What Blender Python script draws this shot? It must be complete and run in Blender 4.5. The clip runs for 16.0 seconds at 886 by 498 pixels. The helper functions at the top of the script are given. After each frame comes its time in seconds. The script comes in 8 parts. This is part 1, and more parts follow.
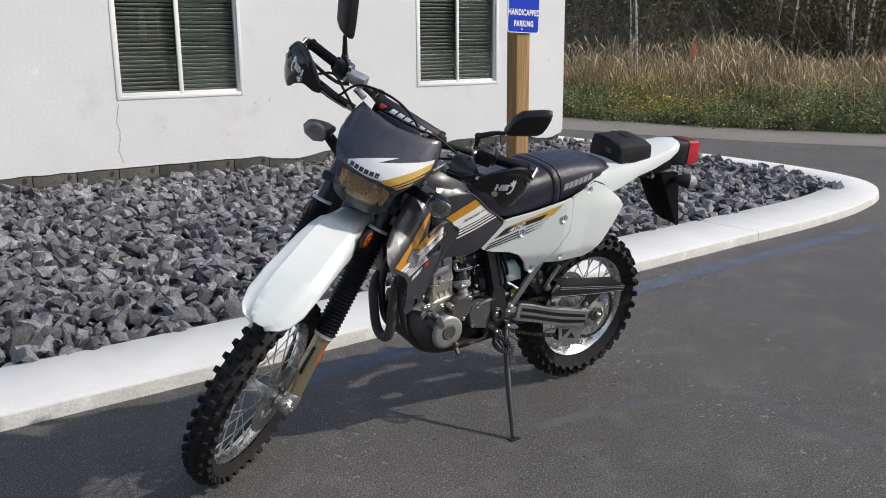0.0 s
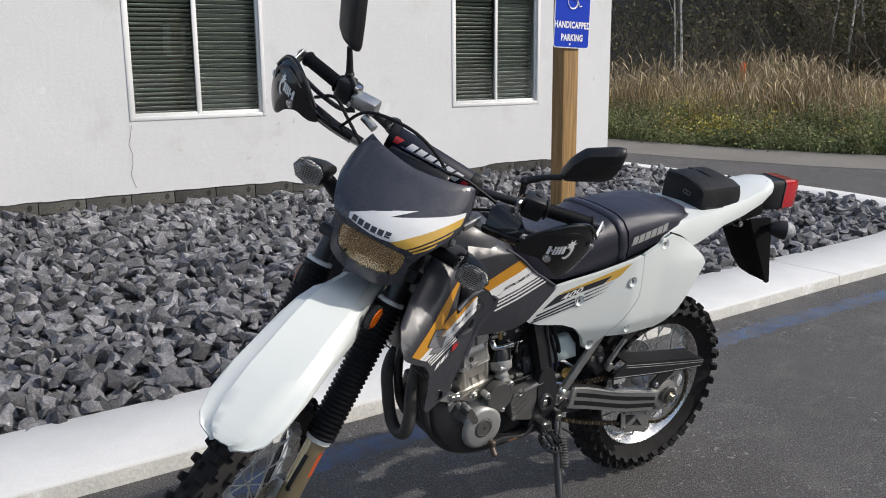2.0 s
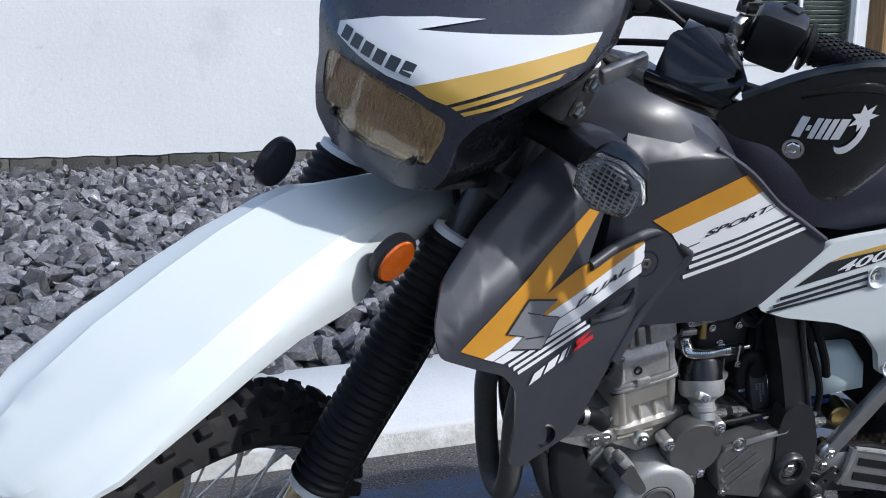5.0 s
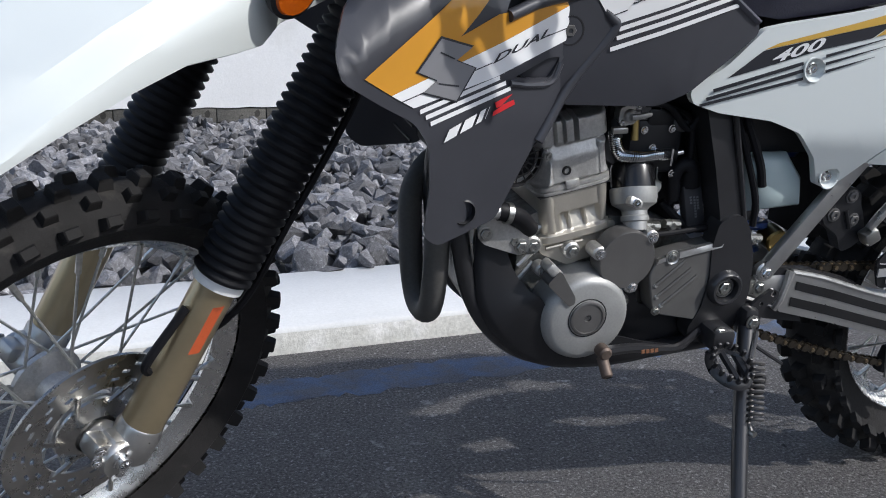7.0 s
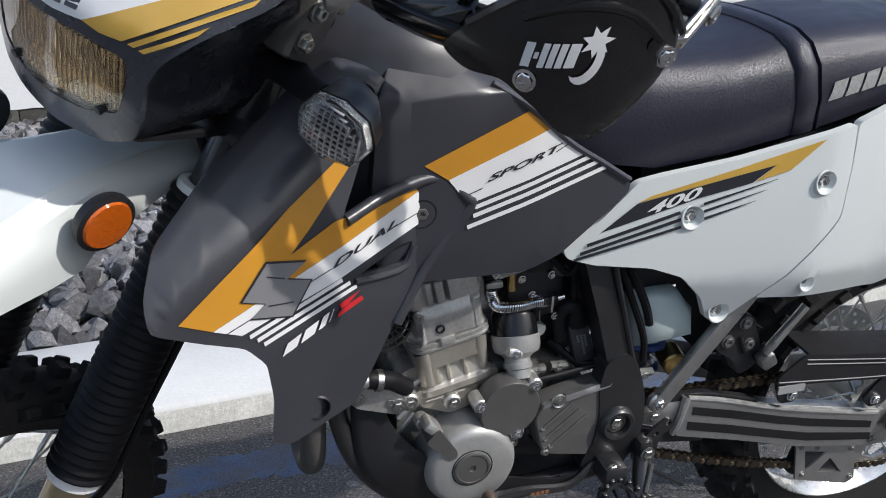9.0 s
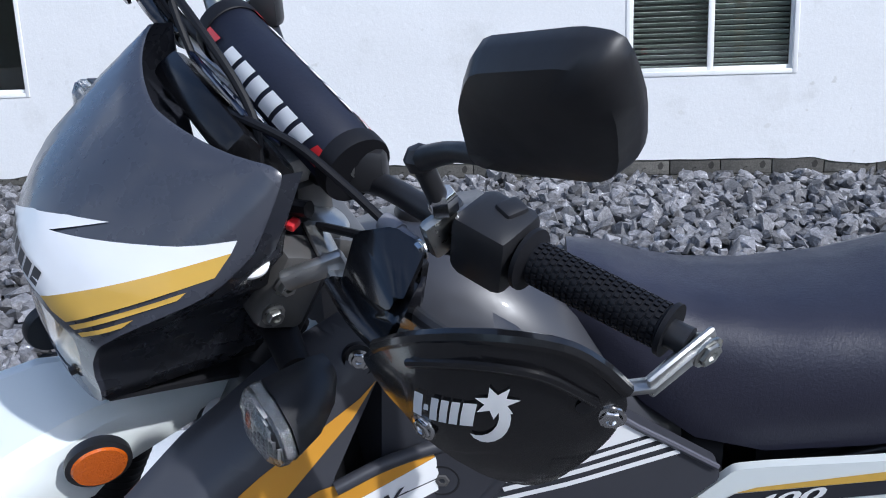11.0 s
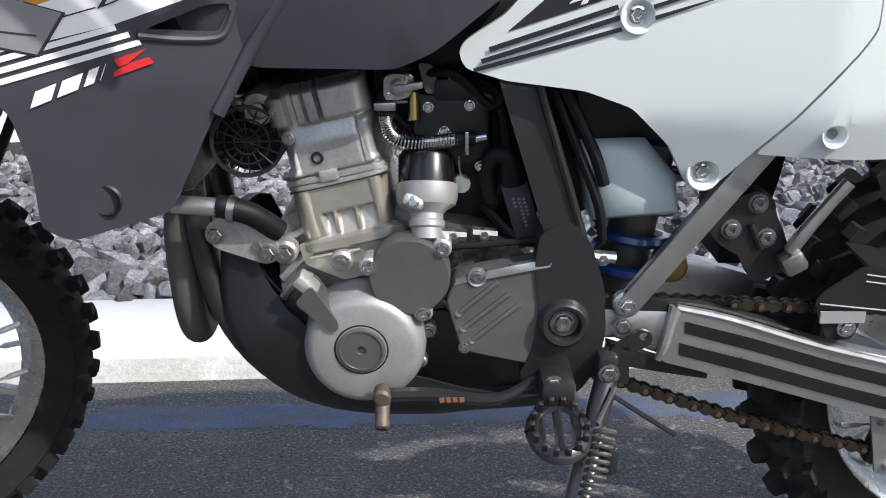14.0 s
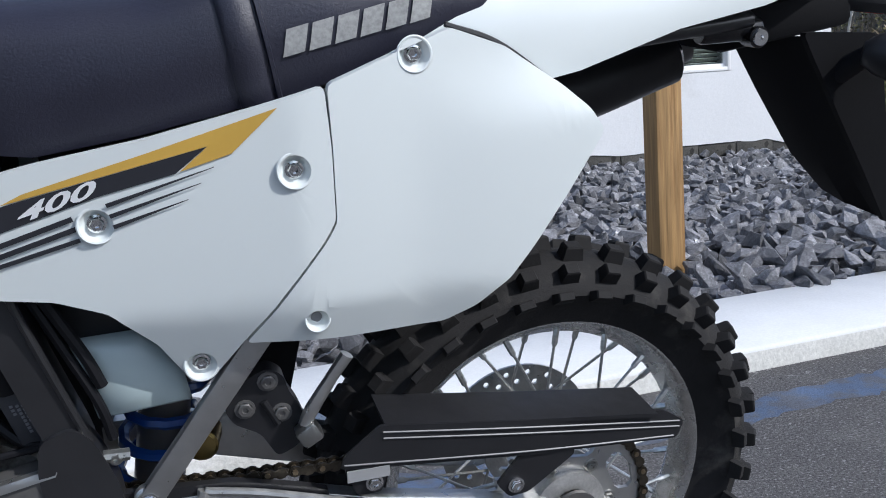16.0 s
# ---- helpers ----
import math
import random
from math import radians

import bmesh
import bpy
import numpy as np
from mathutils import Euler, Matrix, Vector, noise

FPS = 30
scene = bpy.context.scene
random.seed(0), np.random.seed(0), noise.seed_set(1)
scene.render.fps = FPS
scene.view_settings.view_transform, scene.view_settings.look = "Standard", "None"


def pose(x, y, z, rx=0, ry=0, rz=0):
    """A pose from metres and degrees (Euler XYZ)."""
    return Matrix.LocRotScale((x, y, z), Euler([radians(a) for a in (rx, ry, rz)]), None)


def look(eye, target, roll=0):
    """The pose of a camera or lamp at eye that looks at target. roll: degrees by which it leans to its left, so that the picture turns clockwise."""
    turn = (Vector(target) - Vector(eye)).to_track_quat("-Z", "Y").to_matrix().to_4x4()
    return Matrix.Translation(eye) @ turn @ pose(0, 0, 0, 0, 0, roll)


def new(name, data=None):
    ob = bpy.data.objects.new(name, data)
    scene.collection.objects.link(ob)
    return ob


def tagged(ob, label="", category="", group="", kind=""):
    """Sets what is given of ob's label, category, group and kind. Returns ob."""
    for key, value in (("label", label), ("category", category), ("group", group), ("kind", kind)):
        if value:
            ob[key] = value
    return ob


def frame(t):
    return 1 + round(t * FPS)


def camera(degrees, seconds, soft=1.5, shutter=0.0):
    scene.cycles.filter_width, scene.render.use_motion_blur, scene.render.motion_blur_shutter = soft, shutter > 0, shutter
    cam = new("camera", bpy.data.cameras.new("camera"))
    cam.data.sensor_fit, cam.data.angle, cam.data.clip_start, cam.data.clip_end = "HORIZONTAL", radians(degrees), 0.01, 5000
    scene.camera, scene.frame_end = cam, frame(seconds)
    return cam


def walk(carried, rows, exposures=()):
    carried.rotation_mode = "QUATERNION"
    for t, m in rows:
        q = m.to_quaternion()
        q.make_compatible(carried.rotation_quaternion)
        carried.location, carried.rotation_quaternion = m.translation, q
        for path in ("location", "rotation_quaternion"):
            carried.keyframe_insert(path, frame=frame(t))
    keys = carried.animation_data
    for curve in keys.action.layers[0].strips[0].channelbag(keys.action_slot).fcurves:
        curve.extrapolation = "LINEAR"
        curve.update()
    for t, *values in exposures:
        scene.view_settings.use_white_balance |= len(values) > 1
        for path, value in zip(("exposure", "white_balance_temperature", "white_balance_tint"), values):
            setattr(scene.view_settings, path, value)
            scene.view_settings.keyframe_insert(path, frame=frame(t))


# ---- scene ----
cam = camera(52.4, 16.0, soft=1.0)
PATH = [
    (0, (-0.187, 0.301, 1.483), (0.916, 1.905, 1.025), -0.5),
    (0.5, (-0.141, 0.494, 1.472), (0.979, 2.083, 1.003), -0.5),
    (1, (-0.064, 0.642, 1.461), (1.064, 2.225, 0.993), -0.7),
    (1.5, (0.11, 0.796, 1.468), (1.204, 2.413, 1.032), -1.0),
    (2, (0.245, 0.918, 1.467), (1.286, 2.573, 1.048), -0.5),
    (2.5, (0.411, 1.123, 1.455), (1.407, 2.812, 1.061), 0.4),
    (3, (0.579, 1.278, 1.447), (1.471, 3.028, 1.067), 0.6),
    (3.5, (0.788, 1.42, 1.434), (1.536, 3.237, 1.062), -0.2),
    (4, (0.897, 1.633, 1.352), (1.595, 3.465, 0.954), -0.0),
    (4.5, (0.988, 1.766, 1.233), (1.545, 3.639, 0.809), -0.1),
    (4.7, (1.018, 1.792, 1.173), (1.483, 3.688, 0.74), -0.2),
    (6.8, (1.074, 1.799, 0.802), (1.539, 3.688, 0.337), 0.3),
    (7, (1.093, 1.792, 0.8), (1.642, 3.661, 0.346), 0.4),
    (7.5, (1.142, 1.778, 0.802), (1.82, 3.607, 0.36), 0.3),
    (8, (1.18, 1.773, 0.792), (1.89, 3.593, 0.36), -0.3),
    (8.5, (1.237, 1.818, 0.889), (1.922, 3.636, 0.414), -1.2),
    (9, (1.289, 1.852, 1.068), (1.841, 3.69, 0.504), -1.6),
    (9.5, (1.318, 1.868, 1.225), (1.733, 3.739, 0.654), -1.9),
    (9.7, (1.366, 1.858, 1.279), (1.75, 3.742, 0.729), -1.9),
    (11.8, (1.752, 2.056, 1.176), (1.235, 3.969, 0.906), -2.0),
    (12, (1.746, 2.038, 1.112), (1.251, 3.967, 0.926), -2.5),
    (12.5, (1.743, 2.008, 0.954), (1.404, 3.975, 0.828), -2.5),
    (13, (1.755, 1.983, 0.825), (1.527, 3.964, 0.664), -1.6),
    (13.5, (1.751, 1.966, 0.735), (1.62, 3.946, 0.484), -1.0),
    (14, (1.778, 1.959, 0.706), (1.71, 3.923, 0.334), -1.0),
    (14.5, (1.822, 1.948, 0.679), (1.992, 3.904, 0.297), -0.7),
    (15, (1.917, 1.935, 0.685), (2.324, 3.853, 0.286), -1.7),
    (15.5, (1.993, 1.927, 0.701), (2.525, 3.825, 0.361), -3.0),
    (16, (2.03, 1.971, 0.859), (2.55, 3.873, 0.525), -4.1),
]
EXPO = [(0, -0.03, 6610), (2.5, -0.09, 6560), (3.5, -0.17, 6060), (4.5, 0.06, 5760), (7, 0.06, 6060), (8, 0.11, 6110), (9, 0.09, 6260), (9.5, 0.11, 5760), (12, 0.19, 5600), (12.5, 0.22, 5580), (13, 0.46, 5960), (13.5, 0.49, 6060), (14, 0.59, 6260), (15, 0.58, 6310), (15.5, 0.34, 6060), (16, 0.11, 5810)]
walk(cam, [(t, look(eye, target, roll)) for t, eye, target, roll in PATH], [(t, e, k, 10.5) for t, e, k in EXPO])

# ---- sun and sky ----
SUN_TO = Vector((1.0, -0.82, 1.0)).normalized()
world = bpy.data.worlds.new("sky")
scene.world = world
world.use_nodes = True
wn = world.node_tree.nodes
sky = wn.new("ShaderNodeTexSky")
sky.sky_type, sky.sun_disc = "NISHITA", False
sky.sun_elevation = math.asin(SUN_TO.z)
sky.sun_rotation = math.atan2(SUN_TO.x, SUN_TO.y)
sky.air_density, sky.dust_density = 1.0, 1.5
# broken white cloud over the blue
cloud = wn.new("ShaderNodeTexNoise")
cloud.inputs["Scale"].default_value, cloud.inputs["Detail"].default_value, cloud.inputs["Roughness"].default_value = 2.6, 7.0, 0.6
cover = wn.new("ShaderNodeMapRange")
cover.inputs["From Min"].default_value, cover.inputs["From Max"].default_value = 0.50, 0.66
world.node_tree.links.new(wn.new("ShaderNodeTexCoord").outputs["Generated"], cloud.inputs["Vector"])
world.node_tree.links.new(cloud.outputs["Fac"], cover.inputs["Value"])
over = wn.new("ShaderNodeMix")
over.data_type = "RGBA"
over.inputs["B"].default_value = (6.2, 6.3, 6.6, 1)
world.node_tree.links.new(cover.outputs["Result"], over.inputs["Factor"])
world.node_tree.links.new(sky.outputs[0], over.inputs["A"])
world.node_tree.links.new(over.outputs["Result"], wn["Background"].inputs[0])
wn["Background"].inputs[1].default_value = 0.15
sun = new("sun", bpy.data.lights.new("sun", "SUN"))
sun.data.energy, sun.data.angle, sun.data.color = 3.3, radians(1.0), (1.0, 0.95, 0.87)
sun.matrix_world = look(SUN_TO * 30, (0, 0, 0))
scene.view_settings.exposure = 0.0

# ---- materials ----
MATS = {}


def mat(name, color, rough=0.5, metal=0.0, tone=0.0, tone_scale=8.0, grain=0.0, grain_scale=200.0, bump=0.0, bump_scale=120.0,
        spot=None, spot_scale=6.0, spot_cover=0.5, coat=0.0, per_piece=0.0, rough_var=0.0, spec=0.5, specks=(), stretch=None):
    """A procedural surface: colour with slow tone and fine grain, stains of a second colour, fine relief."""
    if name in MATS:
        return MATS[name]
    m = bpy.data.materials.new(name)
    m.use_nodes = True
    n, link = m.node_tree.nodes, m.node_tree.links.new
    b = n["Principled BSDF"]
    b.inputs["Roughness"].default_value, b.inputs["Metallic"].default_value = rough, metal
    b.inputs["Coat Weight"].default_value = coat
    b.inputs["Coat Roughness"].default_value = 0.06
    b.inputs["Specular IOR Level"].default_value = spec
    co = n.new("ShaderNodeTexCoord").outputs["Object"]
    if stretch:
        mp = n.new("ShaderNodeMapping")
        mp.inputs["Scale"].default_value = stretch
        link(co, mp.inputs["Vector"])
        co = mp.outputs["Vector"]
    col = None

    def noise_tex(scale, detail=4.0, rough_=0.6):
        t = n.new("ShaderNodeTexNoise")
        t.inputs["Scale"].default_value, t.inputs["Detail"].default_value, t.inputs["Roughness"].default_value = scale, detail, rough_
        link(co, t.inputs["Vector"])
        return t.outputs["Fac"]

    def mix(a, b_, fac, mode="MIX"):
        x = n.new("ShaderNodeMix")
        x.data_type, x.blend_type = "RGBA", mode
        for sock, v in ((x.inputs["Factor"], fac), (x.inputs["A"], a), (x.inputs["B"], b_)):
            if hasattr(v, "links"):
                link(v, sock)
            else:
                sock.default_value = v
        return x.outputs["Result"]

    def ramp(fac, lo, hi, a=0.0, b_=1.0):
        r = n.new("ShaderNodeMapRange")
        link(fac, r.inputs["Value"])
        r.inputs["From Min"].default_value, r.inputs["From Max"].default_value = lo, hi
        r.inputs["To Min"].default_value, r.inputs["To Max"].default_value = a, b_
        return r.outputs["Result"]

    col = (*color, 1.0)
    if spot:
        col = mix(col, (*spot, 1.0), ramp(noise_tex(spot_scale, 6.0, 0.65), spot_cover, spot_cover + 0.12))
    for tint, scale, cover, patch in specks:
        f = ramp(noise_tex(scale, 2.0, 0.5), cover, cover + 0.04)
        if patch:
            w = n.new("ShaderNodeMath")
            w.operation = "MULTIPLY"
            link(f, w.inputs[0]), link(ramp(noise_tex(patch, 3.0), 0.5, 0.62), w.inputs[1])
            f = w.outputs[0]
        col = mix(col, (*tint, 1.0), f)
    if tone:
        f = ramp(noise_tex(tone_scale), 0.3, 0.7, 1 - tone, 1 + tone)
        col = mix(col, f, 1.0, "MULTIPLY")
    if grain:
        f = ramp(noise_tex(grain_scale, 2.0), 0.3, 0.7, 1 - grain, 1 + grain)
        col = mix(col, f, 1.0, "MULTIPLY")
    if per_piece:
        r = n.new("ShaderNodeObjectInfo").outputs["Random"]
        g = n.new("ShaderNodeNewGeometry").outputs["Random Per Island"]
        s = n.new("ShaderNodeMath")
        s.operation = "ADD"
        link(r, s.inputs[0]), link(g, s.inputs[1])
        w = n.new("ShaderNodeMath")
        w.operation = "FRACT"
        link(s.outputs[0], w.inputs[0])
        col = mix(col, ramp(w.outputs[0], 0.0, 1.0, 1 - per_piece, 1 + per_piece), 1.0, "MULTIPLY")
    if hasattr(col, "links"):
        link(col, b.inputs["Base Color"])
    else:
        b.inputs["Base Color"].default_value = col
    if rough_var:
        link(ramp(noise_tex(tone_scale * 3), 0.3, 0.7, max(0.02, rough - rough_var), min(1, rough + rough_var)), b.inputs["Roughness"])
    if bump:
        bp = n.new("ShaderNodeBump")
        bp.inputs["Strength"].default_value, bp.inputs["Distance"].default_value = bump, 0.02
        link(noise_tex(bump_scale, 5.0, 0.7), bp.inputs["Height"])
        link(bp.outputs["Normal"], b.inputs["Normal"])
    MATS[name] = m
    return m


def glass(name, color=(1, 1, 1), rough=0.0, ior=1.45):
    if name in MATS:
        return MATS[name]
    m = bpy.data.materials.new(name)
    m.use_nodes = True
    b = m.node_tree.nodes["Principled BSDF"]
    b.inputs["Base Color"].default_value = (*color, 1)
    b.inputs["Roughness"].default_value = rough
    b.inputs["Transmission Weight"].default_value = 1.0
    b.inputs["IOR"].default_value = ior
    MATS[name] = m
    return m


asphalt = mat("asphalt", (0.096, 0.090, 0.088), 0.86, tone=0.12, tone_scale=1.2, grain=0.6, grain_scale=150, bump=0.6, bump_scale=200,
              spot=(0.125, 0.118, 0.113), spot_scale=5, spot_cover=0.52, specks=(((0.24, 0.235, 0.23), 95, 0.63, 0), ((0.20, 0.195, 0.19), 180, 0.60, 0), ((0.028, 0.027, 0.027), 48, 0.69, 0), ((0.27, 0.265, 0.255), 26, 0.635, 1.3)))
asphalt_far = mat("asphalt_far", (0.205, 0.190, 0.170), 0.9, tone=0.15, tone_scale=0.6, grain=0.3, grain_scale=120)
dirt = mat("dirt", (0.10, 0.085, 0.06), 0.95, tone=0.3, tone_scale=0.8, grain=0.3, grain_scale=30)
kerb_white = mat("kerb_white", (0.70, 0.70, 0.69), 0.75, tone=0.05, tone_scale=3, grain=0.04, grain_scale=120, bump=0.12, bump_scale=90,
                 spot=(0.62, 0.61, 0.58), spot_scale=3.5, spot_cover=0.66)
kerb_face = mat("kerb_face", (0.60, 0.59, 0.55), 0.85, tone=0.1, tone_scale=5, grain=0.12, grain_scale=90, bump=0.25, bump_scale=60,
                spot=(0.72, 0.71, 0.69), spot_scale=5, spot_cover=0.55)
stucco = mat("stucco", (0.74, 0.74, 0.74), 0.9, tone=0.03, tone_scale=1.1, grain=0.03, grain_scale=60, bump=0.14, bump_scale=22,
             spot=(0.67, 0.668, 0.66), spot_scale=1.6, spot_cover=0.56, specks=(((0.60, 0.59, 0.57), 9, 0.70, 0.7), ((0.80, 0.80, 0.80), 5, 0.66, 0.9)))
block_grey = mat("block_grey", (0.10, 0.095, 0.085), 0.95, tone=0.25, tone_scale=6, grain=0.25, grain_scale=90, bump=0.4, bump_scale=60,
                 per_piece=0.30, spot=(0.5, 0.5, 0.48), spot_scale=4, spot_cover=0.60, specks=(((0.03, 0.028, 0.025), 12, 0.62, 0),))
rock_mat = mat("rock", (0.168, 0.166, 0.175), 0.62, tone=0.45, tone_scale=9, grain=0.35, grain_scale=70, bump=0.6, bump_scale=40,
               per_piece=0.6, spot=(0.50, 0.50, 0.51), spot_scale=18, spot_cover=0.61)
frame_white = mat("frame_white", (0.82, 0.82, 0.81), 0.4, tone=0.02)
slat_mat = mat("blind_slat", (0.31, 0.335, 0.315), 0.55, per_piece=0.06)
room_shade = mat("room_shade", (0.03, 0.03, 0.03), 0.9)
wood_post = mat("wood_post", (0.31, 0.185, 0.072), 0.75, tone=0.22, tone_scale=5, grain=0.30, grain_scale=60, bump=0.22, bump_scale=55, stretch=(1, 1, 0.05),
                spot=(0.20, 0.105, 0.035), spot_scale=22, spot_cover=0.55, specks=(((0.12, 0.06, 0.02), 9, 0.70, 0),))
sign_blue = mat("sign_blue", (0.002, 0.040, 0.46), 0.5, spec=0.25, tone=0.04)
sign_white = mat("sign_white", (0.85, 0.85, 0.85), 0.4)
blue_faint = mat("blue_faint", (0.098, 0.096, 0.10), 0.9, tone=0.18, tone_scale=3, grain=0.4, grain_scale=230, bump=0.4, bump_scale=260,
                 spot=(0.06, 0.10, 0.21), spot_scale=16, spot_cover=0.56)
blue_paint = mat("blue_paint", (0.100, 0.108, 0.132), 0.9, tone=0.2, tone_scale=6, grain=0.3, grain_scale=230, bump=0.4, bump_scale=260,
                 spot=(0.082, 0.118, 0.195), spot_scale=9, spot_cover=0.45)
orange_plastic = mat("orange_plastic", (0.75, 0.13, 0.03), 0.5)
black_metal = mat("black_metal", (0.012, 0.012, 0.013), 0.35, tone=0.1)

white_p = mat("white_plastic", (0.725, 0.76, 0.742), 0.34, tone=0.010, tone_scale=2.5, coat=0.22, rough_var=0.03)
grey_p = mat("grey_plastic", (0.040, 0.041, 0.049), 0.38, tone=0.08, tone_scale=9, coat=0.15, rough_var=0.06)
mask_grey = mat("mask_grey", (0.042, 0.045, 0.058), 0.28, tone=0.06, tone_scale=9, coat=0.4, rough_var=0.05)
black_p = mat("black_plastic", (0.016, 0.016, 0.018), 0.42, spec=0.42, tone=0.12, tone_scale=12, bump=0.03, bump_scale=300, rough_var=0.08)
black_gloss = mat("black_gloss", (0.006, 0.006, 0.007), 0.25, coat=0.15, spec=0.4)
tyre_rubber = mat("tyre_rubber", (0.016, 0.015, 0.015), 0.78, spec=0.3, tone=0.3, tone_scale=14, bump=0.15, bump_scale=150, spot=(0.045, 0.042, 0.038), spot_scale=12, spot_cover=0.56)
boot_rubber = mat("boot_rubber", (0.007, 0.007, 0.009), 0.55, spec=0.25, tone=0.15)
vinyl = mat("seat_vinyl", (0.023, 0.023, 0.037), 0.36, tone=0.1, tone_scale=8, bump=0.16, bump_scale=320, rough_var=0.08)
alu = mat("brushed_aluminium", (0.52, 0.52, 0.51), 0.36, 0.9, tone=0.1, tone_scale=20, bump=0.04, bump_scale=300, rough_var=0.1)
alu_cast = mat("cast_alloy", (0.54, 0.53, 0.51), 0.40, 0.72, tone=0.18, tone_scale=16, grain=0.1, grain_scale=260, bump=0.12, bump_scale=260, rough_var=0.1, spot=(0.30, 0.27, 0.22), spot_scale=14, spot_cover=0.62)
alu_paint = mat("silver_cover", (0.36, 0.36, 0.35), 0.45, 0.45, tone=0.08, tone_scale=20, grain=0.06, grain_scale=300, rough_var=0.08)
alu_dark = mat("grey_cover", (0.155, 0.150, 0.145), 0.38, 0.55, tone=0.1, tone_scale=14, bump=0.03, bump_scale=300, rough_var=0.08)
chrome = mat("chrome", (0.75, 0.75, 0.75), 0.12, 1.0, tone=0.1, tone_scale=30)
steel = mat("zinc_steel", (0.42, 0.42, 0.40), 0.35, 1.0, tone=0.2, tone_scale=40, rough_var=0.1)
frame_black = mat("frame_black", (0.019, 0.019, 0.021), 0.34, tone=0.2, tone_scale=14, coat=0.3, spot=(0.05, 0.045, 0.04), spot_scale=26, spot_cover=0.66)
bronze = mat("bronze_slider", (0.50, 0.41, 0.26), 0.30, 0.8, tone=0.1, tone_scale=10, coat=0.4)
pin_mat = mat("chain_pin", (0.34, 0.27, 0.18), 0.30, 0.95, tone=0.3, tone_scale=60)
rim_alu = mat("polished_rim", (0.68, 0.68, 0.67), 0.24, 1.0, tone=0.08, tone_scale=14, rough_var=0.1)
spoke_steel = mat("spoke_steel", (0.62, 0.62, 0.60), 0.32, 0.9, tone=0.15, tone_scale=40)
chain_mat = mat("chain_steel", (0.11, 0.095, 0.075), 0.34, 0.9, tone=0.35, tone_scale=60, spot=(0.03, 0.025, 0.02), spot_scale=60, spot_cover=0.5)
gold_decal = mat("gold_decal", (0.58, 0.27, 0.025), 0.3, tone=0.06, tone_scale=10, coat=0.4)
yellow_decal = mat("yellow_decal", (0.62, 0.38, 0.07), 0.3, tone=0.05, tone_scale=10, coat=0.4)
white_decal = mat("white_decal", (0.80, 0.80, 0.80), 0.3, coat=0.4, tone=0.03)
grey_decal = mat("grey_decal", (0.20, 0.20, 0.21), 0.35, coat=0.3, tone=0.04)
dark_decal = mat("dark_decal", (0.025, 0.026, 0.032), 0.3, coat=0.4)
stripe_black = mat("stripe_black", (0.012, 0.012, 0.013), 0.5, spec=0.3, tone=0.2, tone_scale=30, spot=(0.09, 0.09, 0.09), spot_scale=50, spot_cover=0.72)
red_decal = mat("red_decal", (0.55, 0.02, 0.025), 0.35, coat=0.3)
orange_sticker = mat("orange_sticker", (0.55, 0.10, 0.03), 0.5, tone=0.12, tone_scale=30, spot=(0.25, 0.05, 0.02), spot_scale=40, spot_cover=0.6)
amber = mat("amber_lens", (0.62, 0.12, 0.004), 0.10, coat=0.8, bump=0.4, bump_scale=220)
red_lens = mat("red_lens", (0.45, 0.008, 0.015), 0.12, coat=0.8)
tank_poly = mat("translucent_tank", (0.42, 0.50, 0.50), 0.35, tone=0.05, coat=0.2)
spring_blue = mat("spring_blue", (0.01, 0.05, 0.22), 0.3, coat=0.5)
clear_lens = glass("clear_lens", (0.95, 0.95, 0.93), 0.05)
reflector = mat("reflector_bowl", (0.56, 0.43, 0.25), 0.15, 1.0, tone=0.15, tone_scale=30)
guard_black = mat("guard_black", (0.006, 0.006, 0.007), 0.22, spec=0.5, coat=0.5, tone=0.1, tone_scale=12)
flap_black = mat("flap_black", (0.005, 0.005, 0.006), 0.8, spec=0.15, tone=0.2, tone_scale=10, bump=0.05, bump_scale=200)
grey_rubber = mat("pipe_grey", (0.075, 0.072, 0.068), 0.6, tone=0.15, tone_scale=10, grain=0.1)
screen = mat("screen", (0.01, 0.014, 0.03), 0.08, coat=1.0)

# ---- mesh helpers ----
def link_mesh(name, bm, material, parent=None, smooth=40):
    me = bpy.data.meshes.new(name)
    bmesh.ops.recalc_face_normals(bm, faces=bm.faces)
    lim = radians(smooth)
    for f in bm.faces:
        f.smooth = smooth > 0
    for e in bm.edges:
        if len(e.link_faces) == 2 and e.calc_face_angle(0) > lim:
            e.smooth = False
    bm.to_mesh(me)
    bm.free()
    for m in (material if isinstance(material, (list, tuple)) else [material]):
        me.materials.append(m)
    ob = new(name, me)
    if parent:
        ob.parent = parent
    return ob


def part(name, bm, material, parent, label="", smooth=40):
    ob = link_mesh(name, bm, material, parent, smooth)
    return tagged(ob, label) if label else ob


def thing(name, label, category, m=None, group="", kind=""):
    ob = new(name)
    ob.empty_display_size = 0.1
    if m is not None:
        ob.matrix_world = m
    return tagged(ob, label, category, group, kind)


